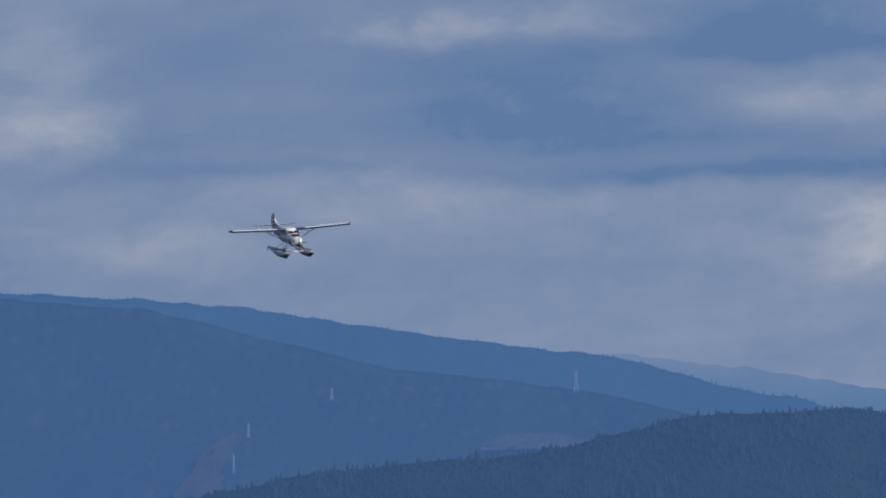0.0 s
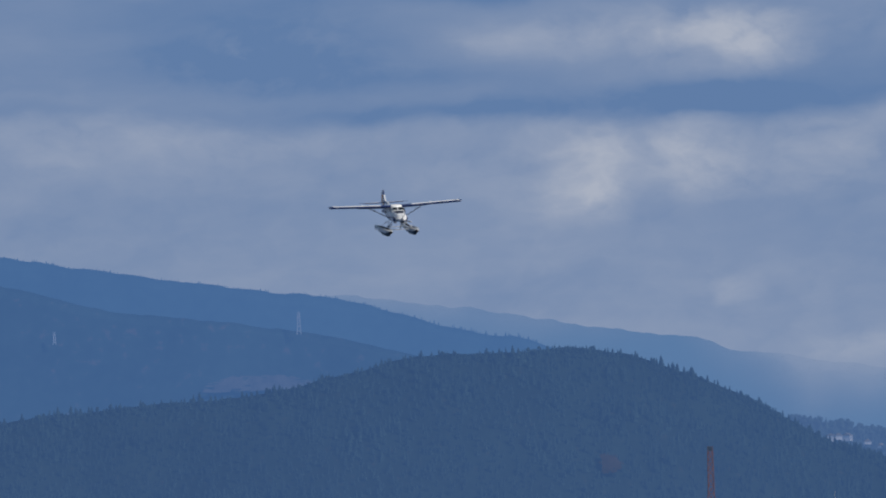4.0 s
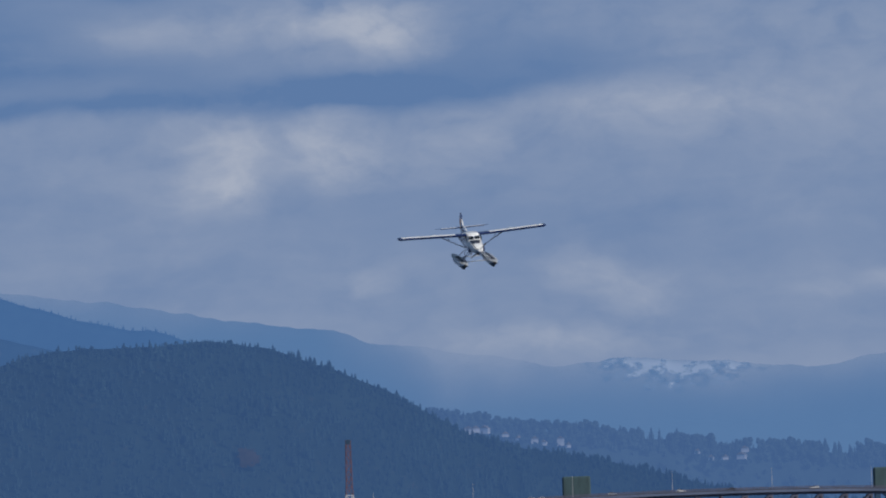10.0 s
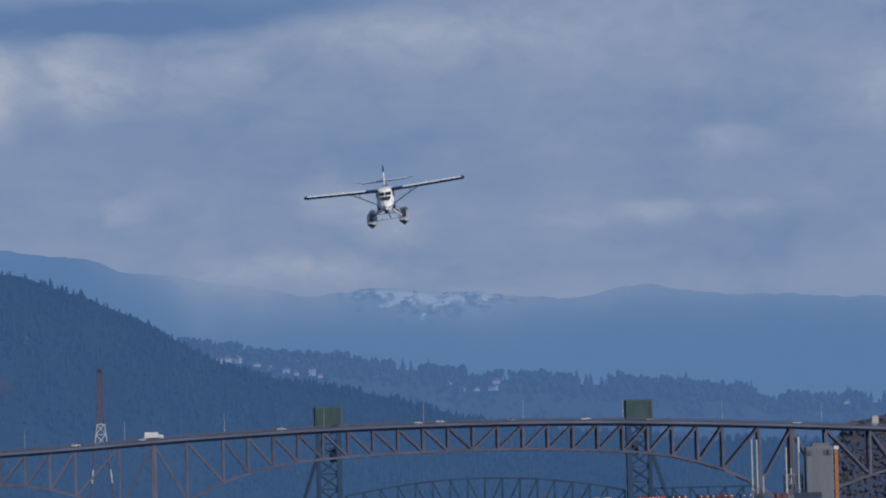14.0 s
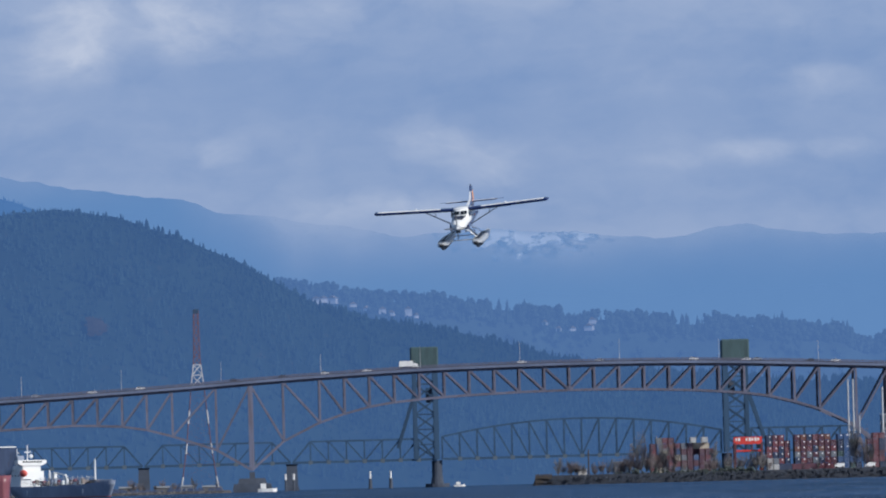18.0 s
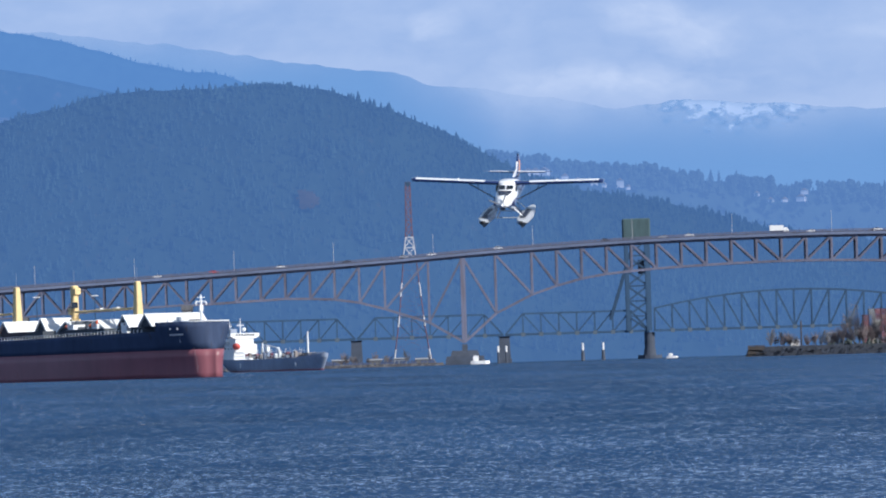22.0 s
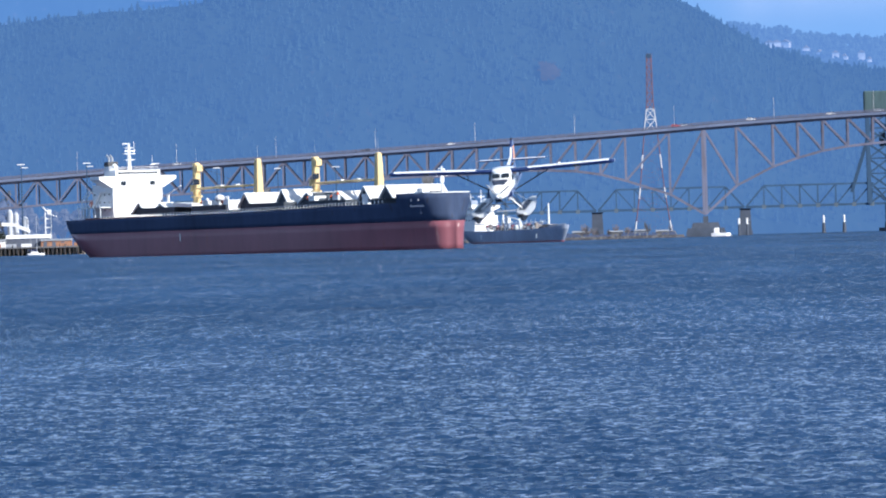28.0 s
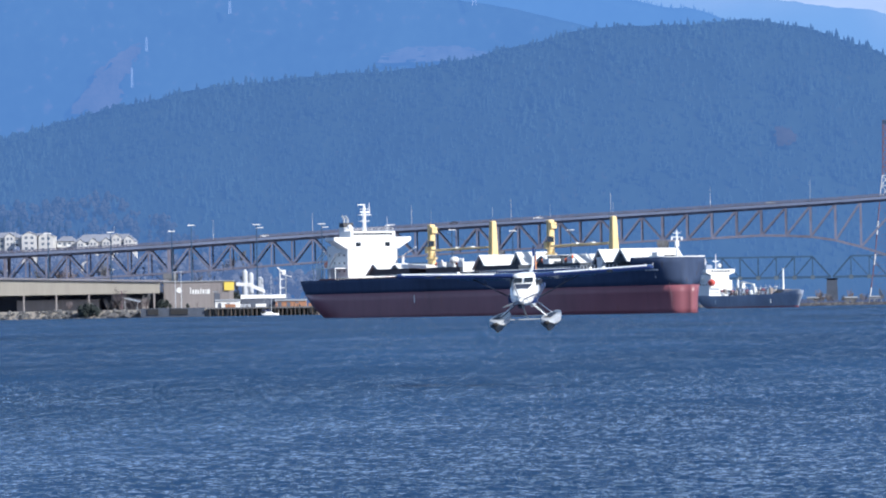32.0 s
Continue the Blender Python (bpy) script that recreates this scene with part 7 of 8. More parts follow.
        part("collar", Shape().rod((0, 0, (z - Z) * 0.42), (0, 0, (z - Z) * 0.42 + 0.4), r * 2.0, r * 2.0, 12), M_ALU, s)
    wk = thing("process_platform", pose(314, 3802, Z), "white pipework and platforms between the stacks", "plant")
    for i in range(6):
        part("vessel", Shape().rod((-3 + 1.3 * i, (i % 2) * 1.5, 14 + i % 3 * 3), (-3 + 1.3 * i, (i % 2) * 1.5, 21 + i % 3 * 3), 0.6, 0.6, 10), M_PYWHITE if i % 2 else M_ALU, wk)
    for z in (14, 20, 24):
        part("platform", Shape().box(0.5, 0, z, 9, 4, 0.3), M_ALU, wk)
    for x in (-3.6, 4.6):
        for y in (-1.8, 1.8):
            part("column", Shape().box(x, y, 12, 0.4, 0.4, 24), M_STEEL2, wk)
    tw = thing("grain_silo_tower", pose(326.3, 3803, Z), "tall plain grey concrete silo tower", "silo")
    part("shaft", Shape().box(0, 0, 18.2, 12.4, 12, 36.4).bevel(0.25, 1), M_SILO, tw)
    part("head_house", Shape().box(1, 0, 37.2, 8, 8, 1.8), M_SILO, tw)
    # dark panels stand in for the shade of openings
    for x, z in ((-4.5, 33.6), (3.0, 33.8), (4.4, 33.8)):
        part("opening", Shape().box(x, -6.1, z, 2.0, 0.3, 2.2), M_DARKIN, tw)
    oc = thing("rusty_leg", pose(334.0, 3798, Z), "rust-orange elevator leg with a pale lattice foot", "elevator")
    part("casing", Shape().box(0, 0, 20, 1.6, 1.8, 31.6), M_RUSTO, oc)
    part("head", Shape().box(0, 0, 35.8, 2.2, 2.4, 1.6), M_PYWHITE, oc)
    for i in range(10):
        part("band", Shape().box(0, -0.95, 6 + 3 * i, 1.8, 0.1, 0.4), M_RUSTY, oc)
    part("foot", Shape().box(-1.4, -1, 5, 0.7, 0.7, 11).box(1.6, -1, 5, 0.7, 0.7, 11).box(4.4, 0, 6, 4.0, 3, 1.2, 0, 25, 0), M_PLASTER, oc)
    for x, h, r in ((344, 6.2, 13), (361, 4.0, 9), (331, 3.2, 8), (380, 5.5, 12)):
        verts = [(x, 3752, Z + h)]
        n = 20
        for k, f in enumerate((0.35, 0.7, 1.0)):
            for i in range(n):
                a = 6.283 * i / n
                q = r * f * (1 + 0.12 * noise.noise(Vector((a * 1.5, k, x))))
                verts.append((x + math.cos(a) * q, 3752 + math.sin(a) * q * 0.8, Z - 0.2 + h * (1 - f * f) + 0.3 * noise.noise(Vector((a * 3, k, x)))))
        faces = [(0, 1 + i, 1 + (i + 1) % n) for i in range(n)]
        for k in range(2):
            faces += [(1 + k * n + i, 1 + (k + 1) * n + i, 1 + (k + 1) * n + (i + 1) % n, 1 + k * n + (i + 1) % n) for i in range(n)]
        tagged(raw("aggregate_pile", verts, faces, M_SAND, smooth=True), "pale grey heap of sand or gravel", "heap", "aggregate heaps")
    # vehicles on the quay road
    for x, big in ((311.5, True), (286.6, False), (300.4, False)):
        v = thing("white_lorry" if big else "white_van", pose(x, 3744, Z), "white lorry parked on the quay road" if big else "small white van on the quay road", "truck" if big else "van")
        if big:
            part("cab", Shape().slab([(-3.2, 0.7), (-0.6, 0.7), (-0.6, 4.9), (-1.4, 5.2), (-2.2, 4.2), (-3.2, 3.0)], 1, -1.2, 1.2), M_PYWHITE, v)
            part("load", Shape().box(3, 0, 2.2, 6.4, 2.3, 2.4), M_DARKIN, v)
            part("windscreen", Shape().box(-2.75, 0, 3.5, 0.2, 2.1, 1.0, 0, 32, 0), M_GLASS, v)
            wheels = (-2.4, 1.0, 4.6)
        else:
            part("body", Shape().slab([(-2.2, 0.5), (2.2, 0.5), (2.2, 2.3), (-1.0, 2.3), (-1.6, 1.5), (-2.2, 1.3)], 1, -0.95, 0.95), M_PYWHITE, v)
            part("windscreen", Shape().box(-1.35, 0, 1.9, 0.12, 1.7, 0.7, 0, 35, 0), M_GLASS, v)
            wheels = (-1.4, 1.4)
        for w in wheels:
            for s in (-1, 1):
                part("wheel", Shape().rod((w, s * 0.75, 0.48), (w, s * 1.1, 0.48), 0.48, 0.48, 12), M_BLACK, v)
    hut = thing("white_hut", pose(172, 3760, Z), "small white hut among dry scrub on the point", "hut")
    part("wall", Shape().box(0, 0, 1.0, 3.8, 3, 2.0), M_PLASTER, hut)
    part("roof", Shape().slab([(-1.8, 2.0), (1.8, 2.0), (0, 2.7)], 0, -2.1, 2.1), M_ROOF, hut)
    pl = thing("dark_post", pose(174.4, 3752, Z), "dark timber post standing on the bank", "post")
    part("shaft", Shape().rod((0, 0, 0), (0, 0, 11.3), 0.35, 0.3), M_TIMBER, pl)
    sh = thing("blue_shed", pose(190, 3772, Z), "low dark blue shed", "shed")
    part("wall", Shape().box(0, 0, 2.6, 7, 5, 5.2), material("dark_blue_sheet", (0.04, 0.07, 0.13), 0.6, 0, 0.2, 0.5, streak=(4, 4, 0.3)), sh)
    part("roof", Shape().box(0, 0, 5.35, 7.4, 5.4, 0.3), M_ROOF, sh)
    # wooded bluff at the southern bridgehead
    bl = ridge("bluff_south", [(1280, 100), (1310, 172), (1370, 186), (1420, 195), (1460, 205), (1600, 225), (2000, 240), (2400, 230)], 3975, 60, 2, M_BLUFF, "brown wooded bluff at the bridgehead", 1.5, 4.4, 160)
    house = thing("bluff_house", pose(372, 4012, 52), "small pale building on the bluff edge", "house")
    part("wall", Shape().box(0, 0, 1.4, 3, 3, 7), M_PLASTER, house)
    part("roof", Shape().box(0, 0, 5.05, 3.4, 3.4, 0.3), M_ROOF, house)
    spots = []
    for i in range(26):
        p = bl(random.uniform(347, 425) / 4000 / MIL, random.uniform(0.05, 1.0))
        spots.append((p.x, p.y, p.z - 1, random.uniform(0.6, 0.95)))
    plant(BARE, spots, "bluff trees")
    spots = []
    for i in range(7000):
        p = bl(random.uniform(343, 520) / 4000 / MIL, random.uniform(0.0, 1.0))
        spots.append((p - Vector((0, 1, 0.4)), random.uniform(0.9, 2.2)))
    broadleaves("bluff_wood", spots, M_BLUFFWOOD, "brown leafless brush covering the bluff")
    spots = []
    for x0, x1, n, k in ((159, 170, 7, 0.72), (176, 190, 8, 0.62), (186, 196, 5, 0.8), (206, 218, 5, 0.5), (226, 250, 12, 0.75), (270, 294, 6, 0.4), (304, 330, 5, 0.35), (345, 372, 8, 0.9), (195, 210, 10, 0.85), (226, 247, 14, 0.62), (246, 256, 7, 0.85), (160, 173, 10, 0.55), (176, 192, 8, 0.4)):
        for i in range(n):
            spots.append((random.uniform(x0, x1), random.uniform(3745, 3756), Z - 0.3, k * random.uniform(0.75, 1.1)))
    plant(BARE, spots, "bare trees on the point")
    spots = []
    for i in range(650):
        x = random.choice((random.uniform(186, 250), random.uniform(222, 248)))
        spots.append((Vector((x, random.uniform(3737, 3746), random.uniform(2.0, 4.2))), random.uniform(0.9, 2.6) * (0.8 + 0.7 * noise.noise(Vector((x * 0.12, 5, 1))))))
    broadleaves("bank_brush", spots, M_LEAF, "dark low brush growing over the stone bank")
    spots = [(x, 3750 + (i * 5) % 9, Z - 0.3, k) for i, (x, k) in enumerate(((193, 0.72), (197, 1.0), (200.5, 0.86), (208, 0.95), (213, 0.8), (231, 0.75), (238, 0.68), (295, 1.0), (298.5, 0.92), (301, 0.7)))]
    plant(TALL, spots, "tall bare trees on the point")
    verts, faces, n = [], [], 26
    for k in range(9):
        f = k / 8
        for i in range(n):
            a = 6.283 * i / n
            q = 1 + 0.06 * noise.noise(Vector((a * 2, k * 0.6, 4)))
            verts.append((372 + math.cos(a) * 42 * (1 - 0.80 * f) * q, 3786 + math.sin(a) * 14 * (1 - 0.7 * f) * q, Z - 0.2 + 15.5 * f ** 0.8 * q))
    for k in range(8):
        faces += [(k * n + i, k * n + (i + 1) % n, (k + 1) * n + (i + 1) % n, (k + 1) * n + i) for i in range(n)]
    faces.append(tuple(8 * n + i for i in range(n)))
    tagged(raw("dark_stockpile", verts, faces, M_PILE, smooth=True), "steep dark heap of stored bulk material behind the terminal", "heap", "aggregate heaps")


# Brush and scrub emit a blue-grey haze over their own colour.
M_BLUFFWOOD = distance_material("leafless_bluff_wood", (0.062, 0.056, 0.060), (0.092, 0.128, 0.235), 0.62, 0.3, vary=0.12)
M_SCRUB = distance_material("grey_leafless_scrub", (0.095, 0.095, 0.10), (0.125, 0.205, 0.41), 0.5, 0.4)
M_CRDARK = material("dull_red_crane_paint", (0.10, 0.035, 0.045), 0.6, 0, 0.2, 0.5)
M_CRRED = material("bright_red_crane_paint", (0.55, 0.05, 0.04), 0.45, 0, 0.12, 0.5)
M_SILO = material("grey_silo_concrete", (0.165, 0.182, 0.22), 0.85, 0, 0.2, 0.25, streak=(2, 2, 0.3))
M_RUSTO = material("rust_orange_casing", (0.42, 0.18, 0.07), 0.7, 0, 0.25, 0.5)
M_SAND = material("pale_aggregate", (0.34, 0.335, 0.335), 0.95, 0, 0.2, 0.4, bump=0.15)
BARE = [tree_template(11, 3.6, M_TWIG, 41, "bare_tree", "leafless brown tree on the shore"), tree_template(9, 3.4, M_TWIG, 42, "bare_tree", "leafless brown tree on the shore"),
        tree_template(12, 3.6, M_TWIG2, 43, "bare_tree", "leafless grey tree on the shore")]
TALL = [tree_template(19, 4.4, M_TWIG, 46, "tall_bare_tree", "tall slender leafless tree on the point"), tree_template(18, 3.8, M_TWIG2, 47, "tall_bare_tree", "tall slender leafless grey tree on the point")]
M_PILE = material("dark_bulk_heap", (0.030, 0.036, 0.055), 0.95, 0, 0.3, 0.3, bump=0.1)
EVER = [tree_template(9, 2.6, M_LEAF, 44, "evergreen_tree", "dark evergreen tree on the shore", True)]
terminal()


# Trees above the flats: haze mixed in as blue emission.
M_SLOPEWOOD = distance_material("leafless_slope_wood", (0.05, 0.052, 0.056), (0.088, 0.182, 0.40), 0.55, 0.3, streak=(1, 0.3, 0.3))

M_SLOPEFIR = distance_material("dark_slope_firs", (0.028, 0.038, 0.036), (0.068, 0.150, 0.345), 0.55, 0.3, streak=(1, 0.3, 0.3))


def shore_trees():
    random.seed(51)
    spots = []
    for i in range(64):
        spots.append((random.uniform(-500, -330), random.uniform(4255, 4290), random.uniform(8, 15), random.uniform(1.1, 1.75)))
    plant([BARE[2], BARE[0], BARE[2]], spots[:40], "bare trees under the flats")
    spots = []
    for i in range(520):
        x = random.uniform(-510, -290)
        spots.append((Vector((x, random.uniform(4268, 4290), random.uniform(8, 27) - 0.13 * max(0, x + 390))), random.uniform(6, 10)))
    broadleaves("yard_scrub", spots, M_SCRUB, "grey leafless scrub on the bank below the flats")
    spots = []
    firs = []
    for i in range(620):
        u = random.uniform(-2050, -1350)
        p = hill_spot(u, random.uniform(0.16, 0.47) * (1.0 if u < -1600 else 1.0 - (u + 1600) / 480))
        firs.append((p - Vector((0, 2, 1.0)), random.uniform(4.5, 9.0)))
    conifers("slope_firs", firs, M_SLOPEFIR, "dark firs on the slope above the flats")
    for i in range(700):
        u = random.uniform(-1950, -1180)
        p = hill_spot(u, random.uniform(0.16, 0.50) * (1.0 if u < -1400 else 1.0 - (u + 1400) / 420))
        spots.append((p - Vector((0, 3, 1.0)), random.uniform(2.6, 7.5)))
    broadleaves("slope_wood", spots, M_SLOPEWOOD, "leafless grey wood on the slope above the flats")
    spots = [(random.uniform(-354, -337), random.uniform(3801, 3808), 3.4, random.uniform(0.35, 0.6)) for i in range(9)]
    plant(BARE, spots, "scrub on the stone bank")
    plant(EVER, [(-331.6, 3805, 3.5, 0.62), (-329.4, 3806, 3.5, 0.52), (-327.6, 3807, 3.5, 0.34), (-300, 3850, 3.5, 1.0), (-367.6, 3795, 0.8, 0.62), (-365, 3794, 0.6, 0.78), (-362.4, 3795, 0.8, 0.74), (-360, 3794, 0.6, 0.55), (-319.5, 3807, 3.5, 0.3)], "evergreen shrubs")
    plant(BARE, [(-350.2, 3800, 3.0, 1.1), (-352.5, 3802, 3.2, 0.75), (-356, 3801, 3.0, 0.6), (-373, 3801, 3.0, 0.55), (-341, 3806, 3.4, 0.6), (-338.5, 3808, 3.4, 0.75), (-315, 3806, 3.6, 0.35)], "scrub on the stone bank")
    spots = [(random.uniform(-150, 8), 0, 0, 0) for i in range(70)]
    spots = [(x, float(np.interp(x, [-150, -60, 11], [3884, 3910, 3916])) + random.uniform(0, 10), 1.1, random.uniform(0.3, 0.62)) for x, *_ in spots]
    plant(BARE, spots, "dry scrub on the spit")
    spots = []
    for i in range(900):
        x = random.uniform(-150, 10)
        spots.append((Vector((x, float(np.interp(x, [-150, -60, 11], [3886, 3911, 3917])) + random.uniform(0, 12), 0.9)), random.uniform(0.8, 2.6) * (0.75 + 0.6 * noise.noise(Vector((x * 0.06, 2, 5))))))
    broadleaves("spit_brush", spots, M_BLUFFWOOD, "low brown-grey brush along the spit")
    for ob in BARE + EVER + TALL:
        for o in (*ob.children_recursive, ob):
            bpy.data.objects.remove(o)


shore_trees()


def spit_things():
    """Low works and moored barges along the spit behind the tanker."""
    for x, y, w, h, mt in ((-18, 3920, 7, 2.0, M_ROCKMID), (-6, 3921, 6, 2.2, M_ROOF), (4, 3921, 6, 1.8, M_ROCKMID), (-34, 3922, 8, 2.2, M_ROCKMID)):
        sd = thing("low_shed", pose(x, y, 1.2), "low weathered shed on the spit", "shed", "spit sheds")
        part("wall", Shape().box(0, 0, h / 2, w, 5, h), mt, sd)
        part("roof", Shape().slab([(-2.9, h), (2.9, h), (0, h + 0.8)], 0, -w / 2 - 0.2, w / 2 + 0.2), M_ROOF, sd)
    bg = thing("work_barge", pose(31, 3932, 0), "small pale work boat moored at the bridge pier", "boat")
    part("hull", Shape().loft([[(x, -w, 1.6), (x, -w * 0.8, -0.6), (x, w * 0.8, -0.6), (x, w, 1.6)] for x, w in ((-4, 1.6), (-2, 2), (3, 2), (5, 0.3))]), M_PYWHITE, bg)
    part("wheelhouse", Shape().box(-1.5, 0, 2.8, 2.6, 2.2, 2.4).bevel(0.15, 1), M_PYWHITE, bg)
    part("window", Shape().box(-0.15, 0, 3.2, 0.1, 1.8, 0.8), M_GLASS, bg)
    for x in (40.2, 44.0):
        pile = thing("mooring_pile", pose(x, 3938, 0), "white-topped mooring pile by the bridge pier", "pile", "mooring piles")
        part("shaft", Shape().rod((0, 0, -3), (0, 0, 5.4), 0.55, 0.5), M_DARKCONC, pile)
        part("cap", Shape().rod((0, 0, 5.4), (0, 0, 8.2), 0.5, 0.5), M_PYWHITE, pile)
    buoy = thing("small_launch", pose(125.5, 4060, 0), "small white launch off the tower pier", "boat")
    part("hull", Shape().loft([[(x, -w, 1.0), (x, -w * 0.7, -0.4), (x, w * 0.7, -0.4), (x, w, 1.0)] for x, w in ((-2.4, 0.9), (0, 1.1), (2.0, 0.9), (3.0, 0.1))]), M_PYWHITE, buoy)
    part("cabin", Shape().box(-0.4, 0, 1.7, 2.0, 1.5, 1.3).bevel(0.15, 1), M_PYWHITE, buoy)


spit_things()

# ---- traffic on the road bridge ----
CARPAINT = [material("white_car_paint", (0.78, 0.78, 0.78), 0.25, 0, 0.05, 1, coat=0.6), material("silver_car_paint", (0.45, 0.46, 0.48), 0.3, 0.5, 0.05, 1, coat=0.6),
            material("dark_car_paint", (0.03, 0.035, 0.045), 0.25, 0, 0.1, 1, coat=0.6), material("red_car_paint", (0.4, 0.03, 0.03), 0.3, 0, 0.1, 1, coat=0.6)]


def car(paint, word):
    c = thing("car", pose(0, 0, 0), word + " car driving over the bridge", "car", "bridge traffic")
    part("body", Shape().slab([(-2.1, 0.35), (2.1, 0.35), (2.15, 0.85), (1.1, 0.98), (0.45, 1.5), (-1.3, 1.52), (-1.95, 1.0), (-2.15, 0.9)], 1, -0.88, 0.88), paint, c)
    part("window_band", Shape().slab([(0.95, 1.0), (0.4, 1.44), (-1.25, 1.46), (-1.75, 1.02)], 1, -0.9, 0.9), M_GLASS, c)
    for x in (-1.3, 1.35):
        for s in (-1, 1):
            part("wheel", Shape().rod((x, s * 0.66, 0.33), (x, s * 0.9, 0.33), 0.33, 0.33, 10), M_BLACK, c)
    return c


def truck():
    c = thing("box_truck", pose(0, 0, 0), "white box truck driving over the bridge", "truck", "bridge traffic")
    part("box", Shape().box(-1.2, 0, 2.35, 6.6, 2.4, 2.7).bevel(0.06, 1), M_PYWHITE, c, "plain white box body")
    part("cab", Shape().slab([(2.2, 0.6), (4.6, 0.6), (4.6, 1.5), (4.0, 2.5), (2.2, 2.7)], 1, -1.1, 1.1), CARPAINT[0], c)
    part("windscreen", Shape().box(4.36, 0, 2.0, 0.1, 1.9, 0.85, 0, -30, 0), M_GLASS, c)
    part("chassis", Shape().box(0, 0, 0.75, 8.6, 1.2, 0.3), M_BLACK, c)
    for x in (-3.2, 3.4):
        for s in (-1, 1):
            part("wheel", Shape().rod((x, s * 0.75, 0.48), (x, s * 1.1, 0.48), 0.48, 0.48, 12), M_BLACK, c)
    return c


TRAFFIC = [(truck(), -237.0, 18.7, -4.5)]
for i, (x14, speed) in enumerate(((85, 17.0), (160, 18.6), (194, 17.6), (229, 18.2), (-12, 18.0), (-58, 18.8), (-96, 17.2), (-150, 18.4), (-205, 18.0), (-232, 17.4))):
    TRAFFIC.append((car(CARPAINT[(0, 0, 1, 0, 0, 2, 0, 1, 0, 3)[i]], ("white", "white", "silver", "white", "white", "dark", "white", "silver", "white", "red")[i]), x14 - 14 * speed, speed, -4.5 if i % 2 else -7.5))
for i, x14 in enumerate((20, 110, 150, 260, 330, 360)):
    TRAFFIC.append((car(CARPAINT[(0, 2, 0, 1, 0, 2)[i]], ("white", "dark", "white", "silver", "white", "dark")[i]), x14 + 14 * 17.5, -17.5, 4.5 if i % 2 else 7.5))


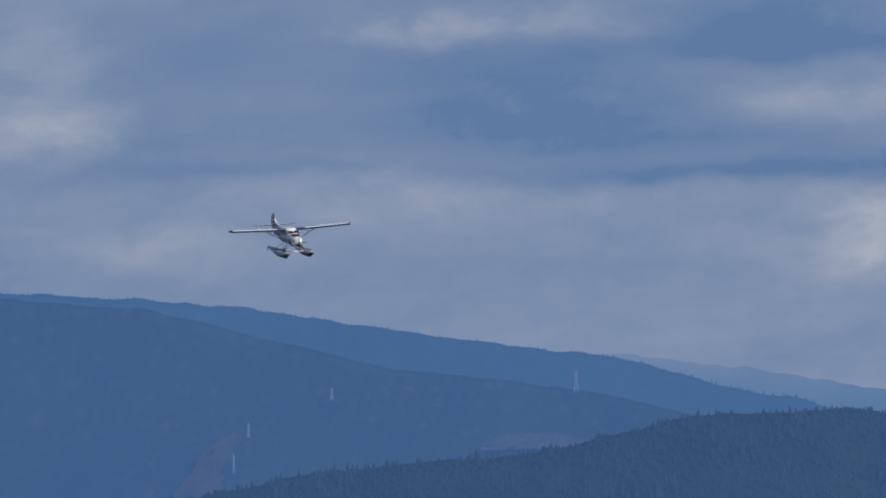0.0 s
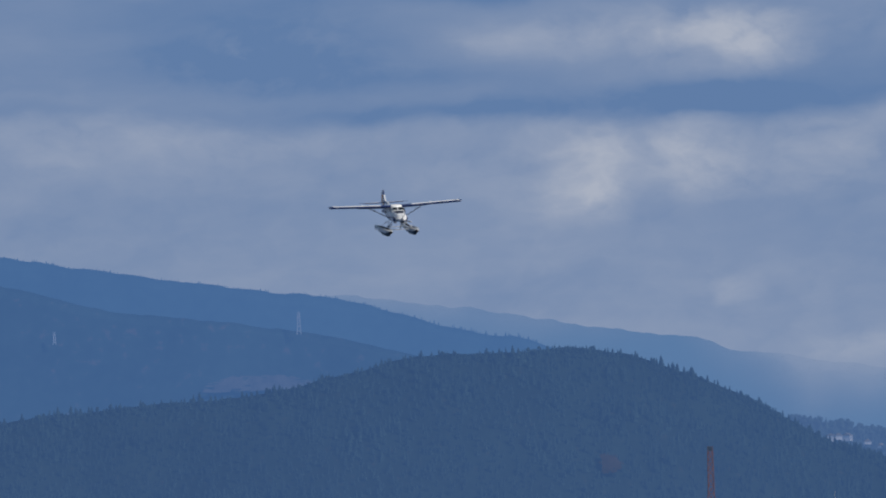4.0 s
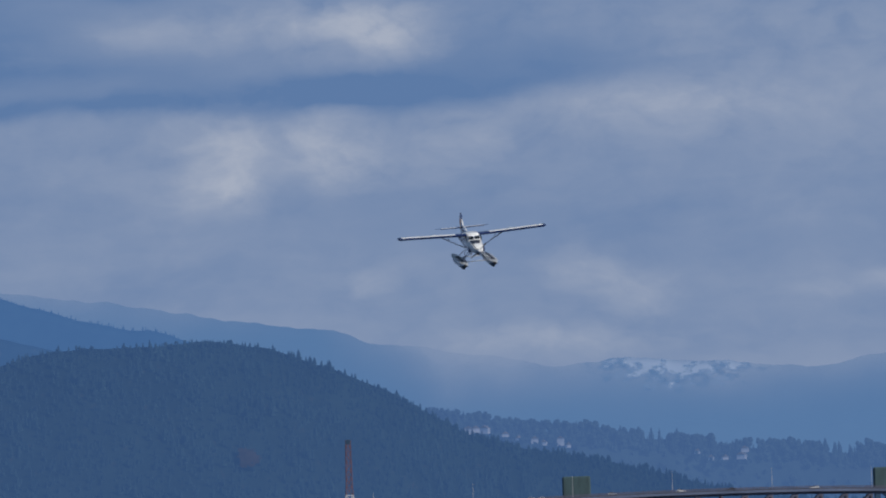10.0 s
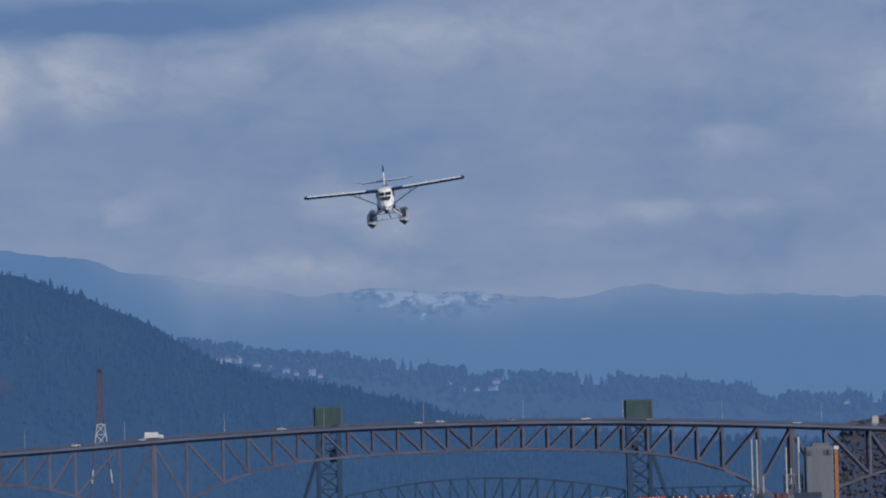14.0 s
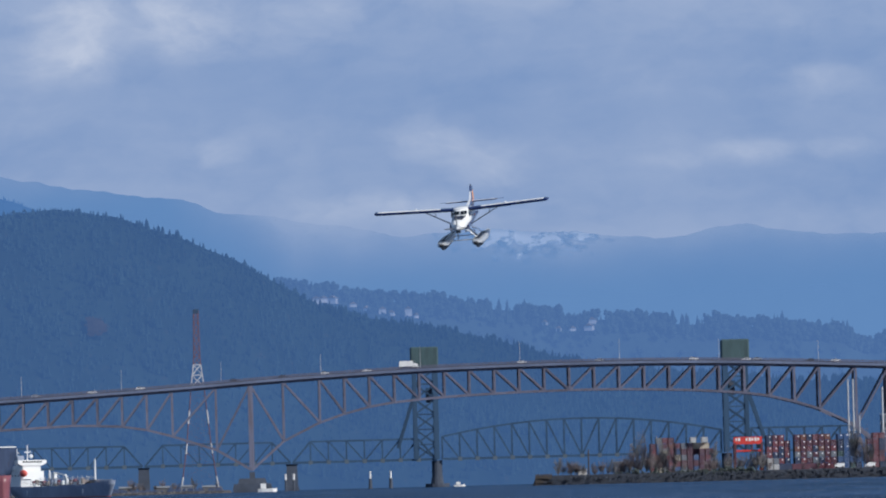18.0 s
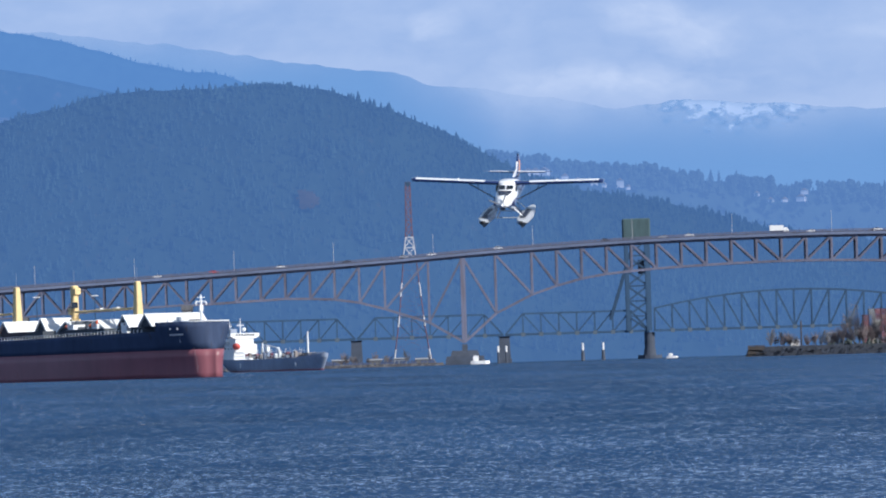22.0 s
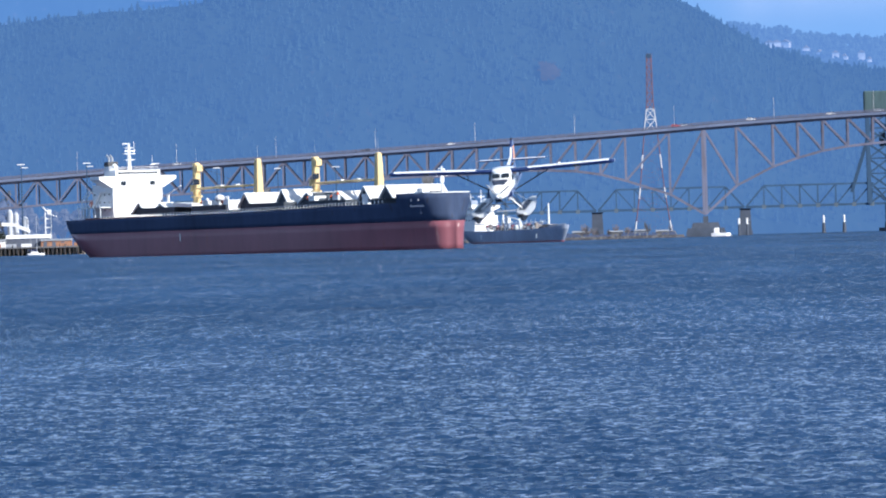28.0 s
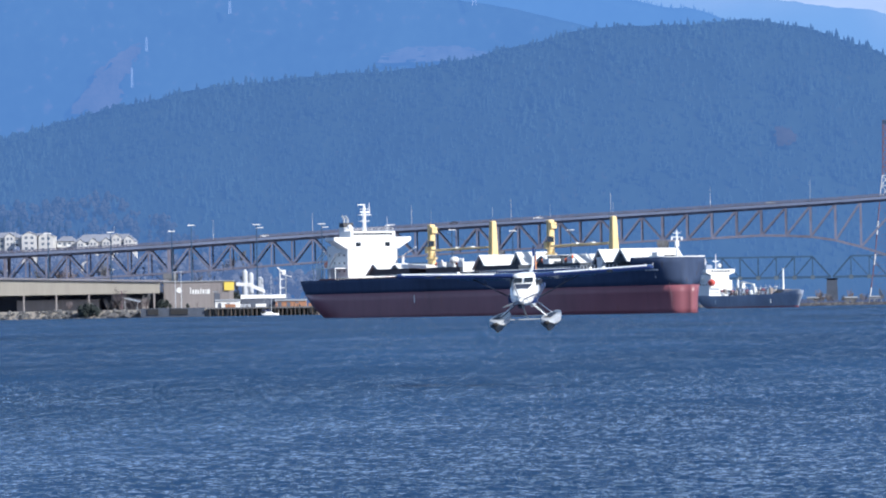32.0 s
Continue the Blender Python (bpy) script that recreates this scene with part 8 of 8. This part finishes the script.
# ---- everything that moves ----
FLIGHT = [
    (0.0, -96.94, 1166.5, 70.76, 8.88, -4.14, 21.57), (0.5, -89.20, 1157.3, 69.85, 8.98, -4.32, 21.15),
    (1.0, -81.33, 1148.2, 68.41, 8.80, -4.21, 20.16), (1.5, -73.78, 1139.1, 67.28, 8.58, -4.45, 19.00),
    (2.0, -66.25, 1130.0, 65.74, 8.30, -5.71, 17.96), (2.5, -59.30, 1120.9, 64.42, 7.76, -5.47, 17.04),
    (3.0, -52.37, 1111.8, 63.24, 7.43, -5.84, 15.63), (3.5, -46.37, 1102.7, 62.17, 7.19, -3.78, 14.40),
    (5.5, -22.62, 1066.5, 58.11, 7.27, -1.80, 12.20), (6.0, -17.09, 1057.5, 56.83, 7.19, -2.58, 10.62),
    (6.5, -12.20, 1048.4, 55.50, 7.19, -3.97, 9.18), (7.0, -7.36, 1039.4, 54.40, 7.57, -5.97, 8.76),
    (7.5, -3.28, 1030.3, 53.26, 7.98, -6.24, 8.87), (8.0, 0.91, 1021.3, 52.26, 8.05, -3.81, 9.25),
    (8.5, 4.62, 1012.3, 51.46, 8.52, -0.95, 9.42), (9.0, 8.49, 1003.2, 50.83, 9.11, 0.05, 9.21),
    (9.5, 11.71, 994.2, 50.41, 9.39, -1.90, 8.58), (10.0, 15.28, 985.2, 50.29, 9.78, -4.28, 7.49),
    (10.5, 18.33, 976.1, 50.02, 10.46, -3.82, 5.95), (11.0, 21.49, 967.1, 49.49, 10.91, -5.16, 4.60),
    (11.5, 23.95, 958.0, 48.80, 11.04, -6.74, 3.39), (12.0, 26.26, 949.0, 48.02, 11.11, -5.81, 1.92),
    (12.5, 27.86, 939.9, 47.16, 11.23, -4.93, 0.56), (13.0, 29.37, 930.8, 46.22, 11.38, -4.89, -0.47),
    (13.5, 30.48, 921.8, 45.13, 11.39, -6.30, -1.48), (14.0, 31.51, 912.7, 43.80, 10.81, -6.24, -3.36),
    (14.5, 32.02, 903.6, 42.62, 10.22, -5.96, -5.22), (16.5, 30.53, 867.2, 36.88, 9.44, -4.23, -6.77),
    (17.0, 29.53, 858.0, 35.23, 8.59, -4.23, -8.14), (17.5, 28.32, 848.9, 33.98, 8.12, -4.14, -9.62),
    (18.0, 26.93, 839.7, 32.90, 8.42, -3.40, -10.48), (18.5, 25.37, 830.5, 31.82, 8.73, -3.66, -11.07),
    (19.0, 23.34, 821.3, 30.48, 9.03, -3.59, -11.42), (19.5, 21.37, 812.1, 29.13, 9.25, -4.85, -11.44),
    (20.0, 18.88, 802.9, 27.40, 9.38, -3.59, -10.85), (20.5, 16.55, 793.6, 25.86, 9.44, -0.09, -9.89),
    (21.0, 13.89, 784.3, 24.31, 9.43, 2.14, -8.87), (21.5, 11.56, 775.0, 22.96, 9.35, 2.33, -8.20),
    (22.0, 9.16, 765.7, 21.63, 9.26, 2.21, -7.87), (22.5, 7.02, 756.4, 20.47, 9.19, 1.47, -7.65),
    (23.0, 4.76, 747.1, 19.18, 9.10, 1.40, -7.39), (23.5, 2.73, 737.7, 18.00, 9.03, 3.04, -7.21),
    (24.0, 0.65, 728.3, 17.01, 8.96, 2.70, -6.66), (24.5, -1.10, 718.9, 16.21, 8.91, 2.35, -6.42),
    (26.5, -7.28, 680.9, 12.30, 8.62, -0.46, -5.71), (27.0, -8.82, 671.4, 11.67, 8.46, -0.78, -5.72),
    (28.0, -11.69, 652.2, 10.84, 7.64, -2.03, -5.69), (29.0, -15.06, 632.9, 10.11, 6.56, -3.37, -5.28),
    (30.0, -18.11, 613.5, 9.26, 5.46, -4.13, -4.40), (31.0, -21.70, 593.9, 8.28, 4.35, -2.40, -3.69),
    (32.0, -24.92, 574.2, 7.78, 3.39, -1.19, -2.69),
]


def motions():
    walk(plane, [(t, pose(x, y, z, rx, ry, rz)) for t, x, y, z, rx, ry, rz in FLIGHT])
    walk(propeller, [(i * 0.1, propeller_seat @ pose(0, 0, 0, 0, i * 77.0, 0)) for i in range(321)])
    for ob, x0, speed, lane in TRAFFIC:
        walk(ob, [(t, pose(x0 + speed * t, 3950 + lane, road_top(x0 + speed * t) - 0.04, 0, 0, 0 if speed > 0 else 180)) for t in range(0, 33, 2)])


motions()
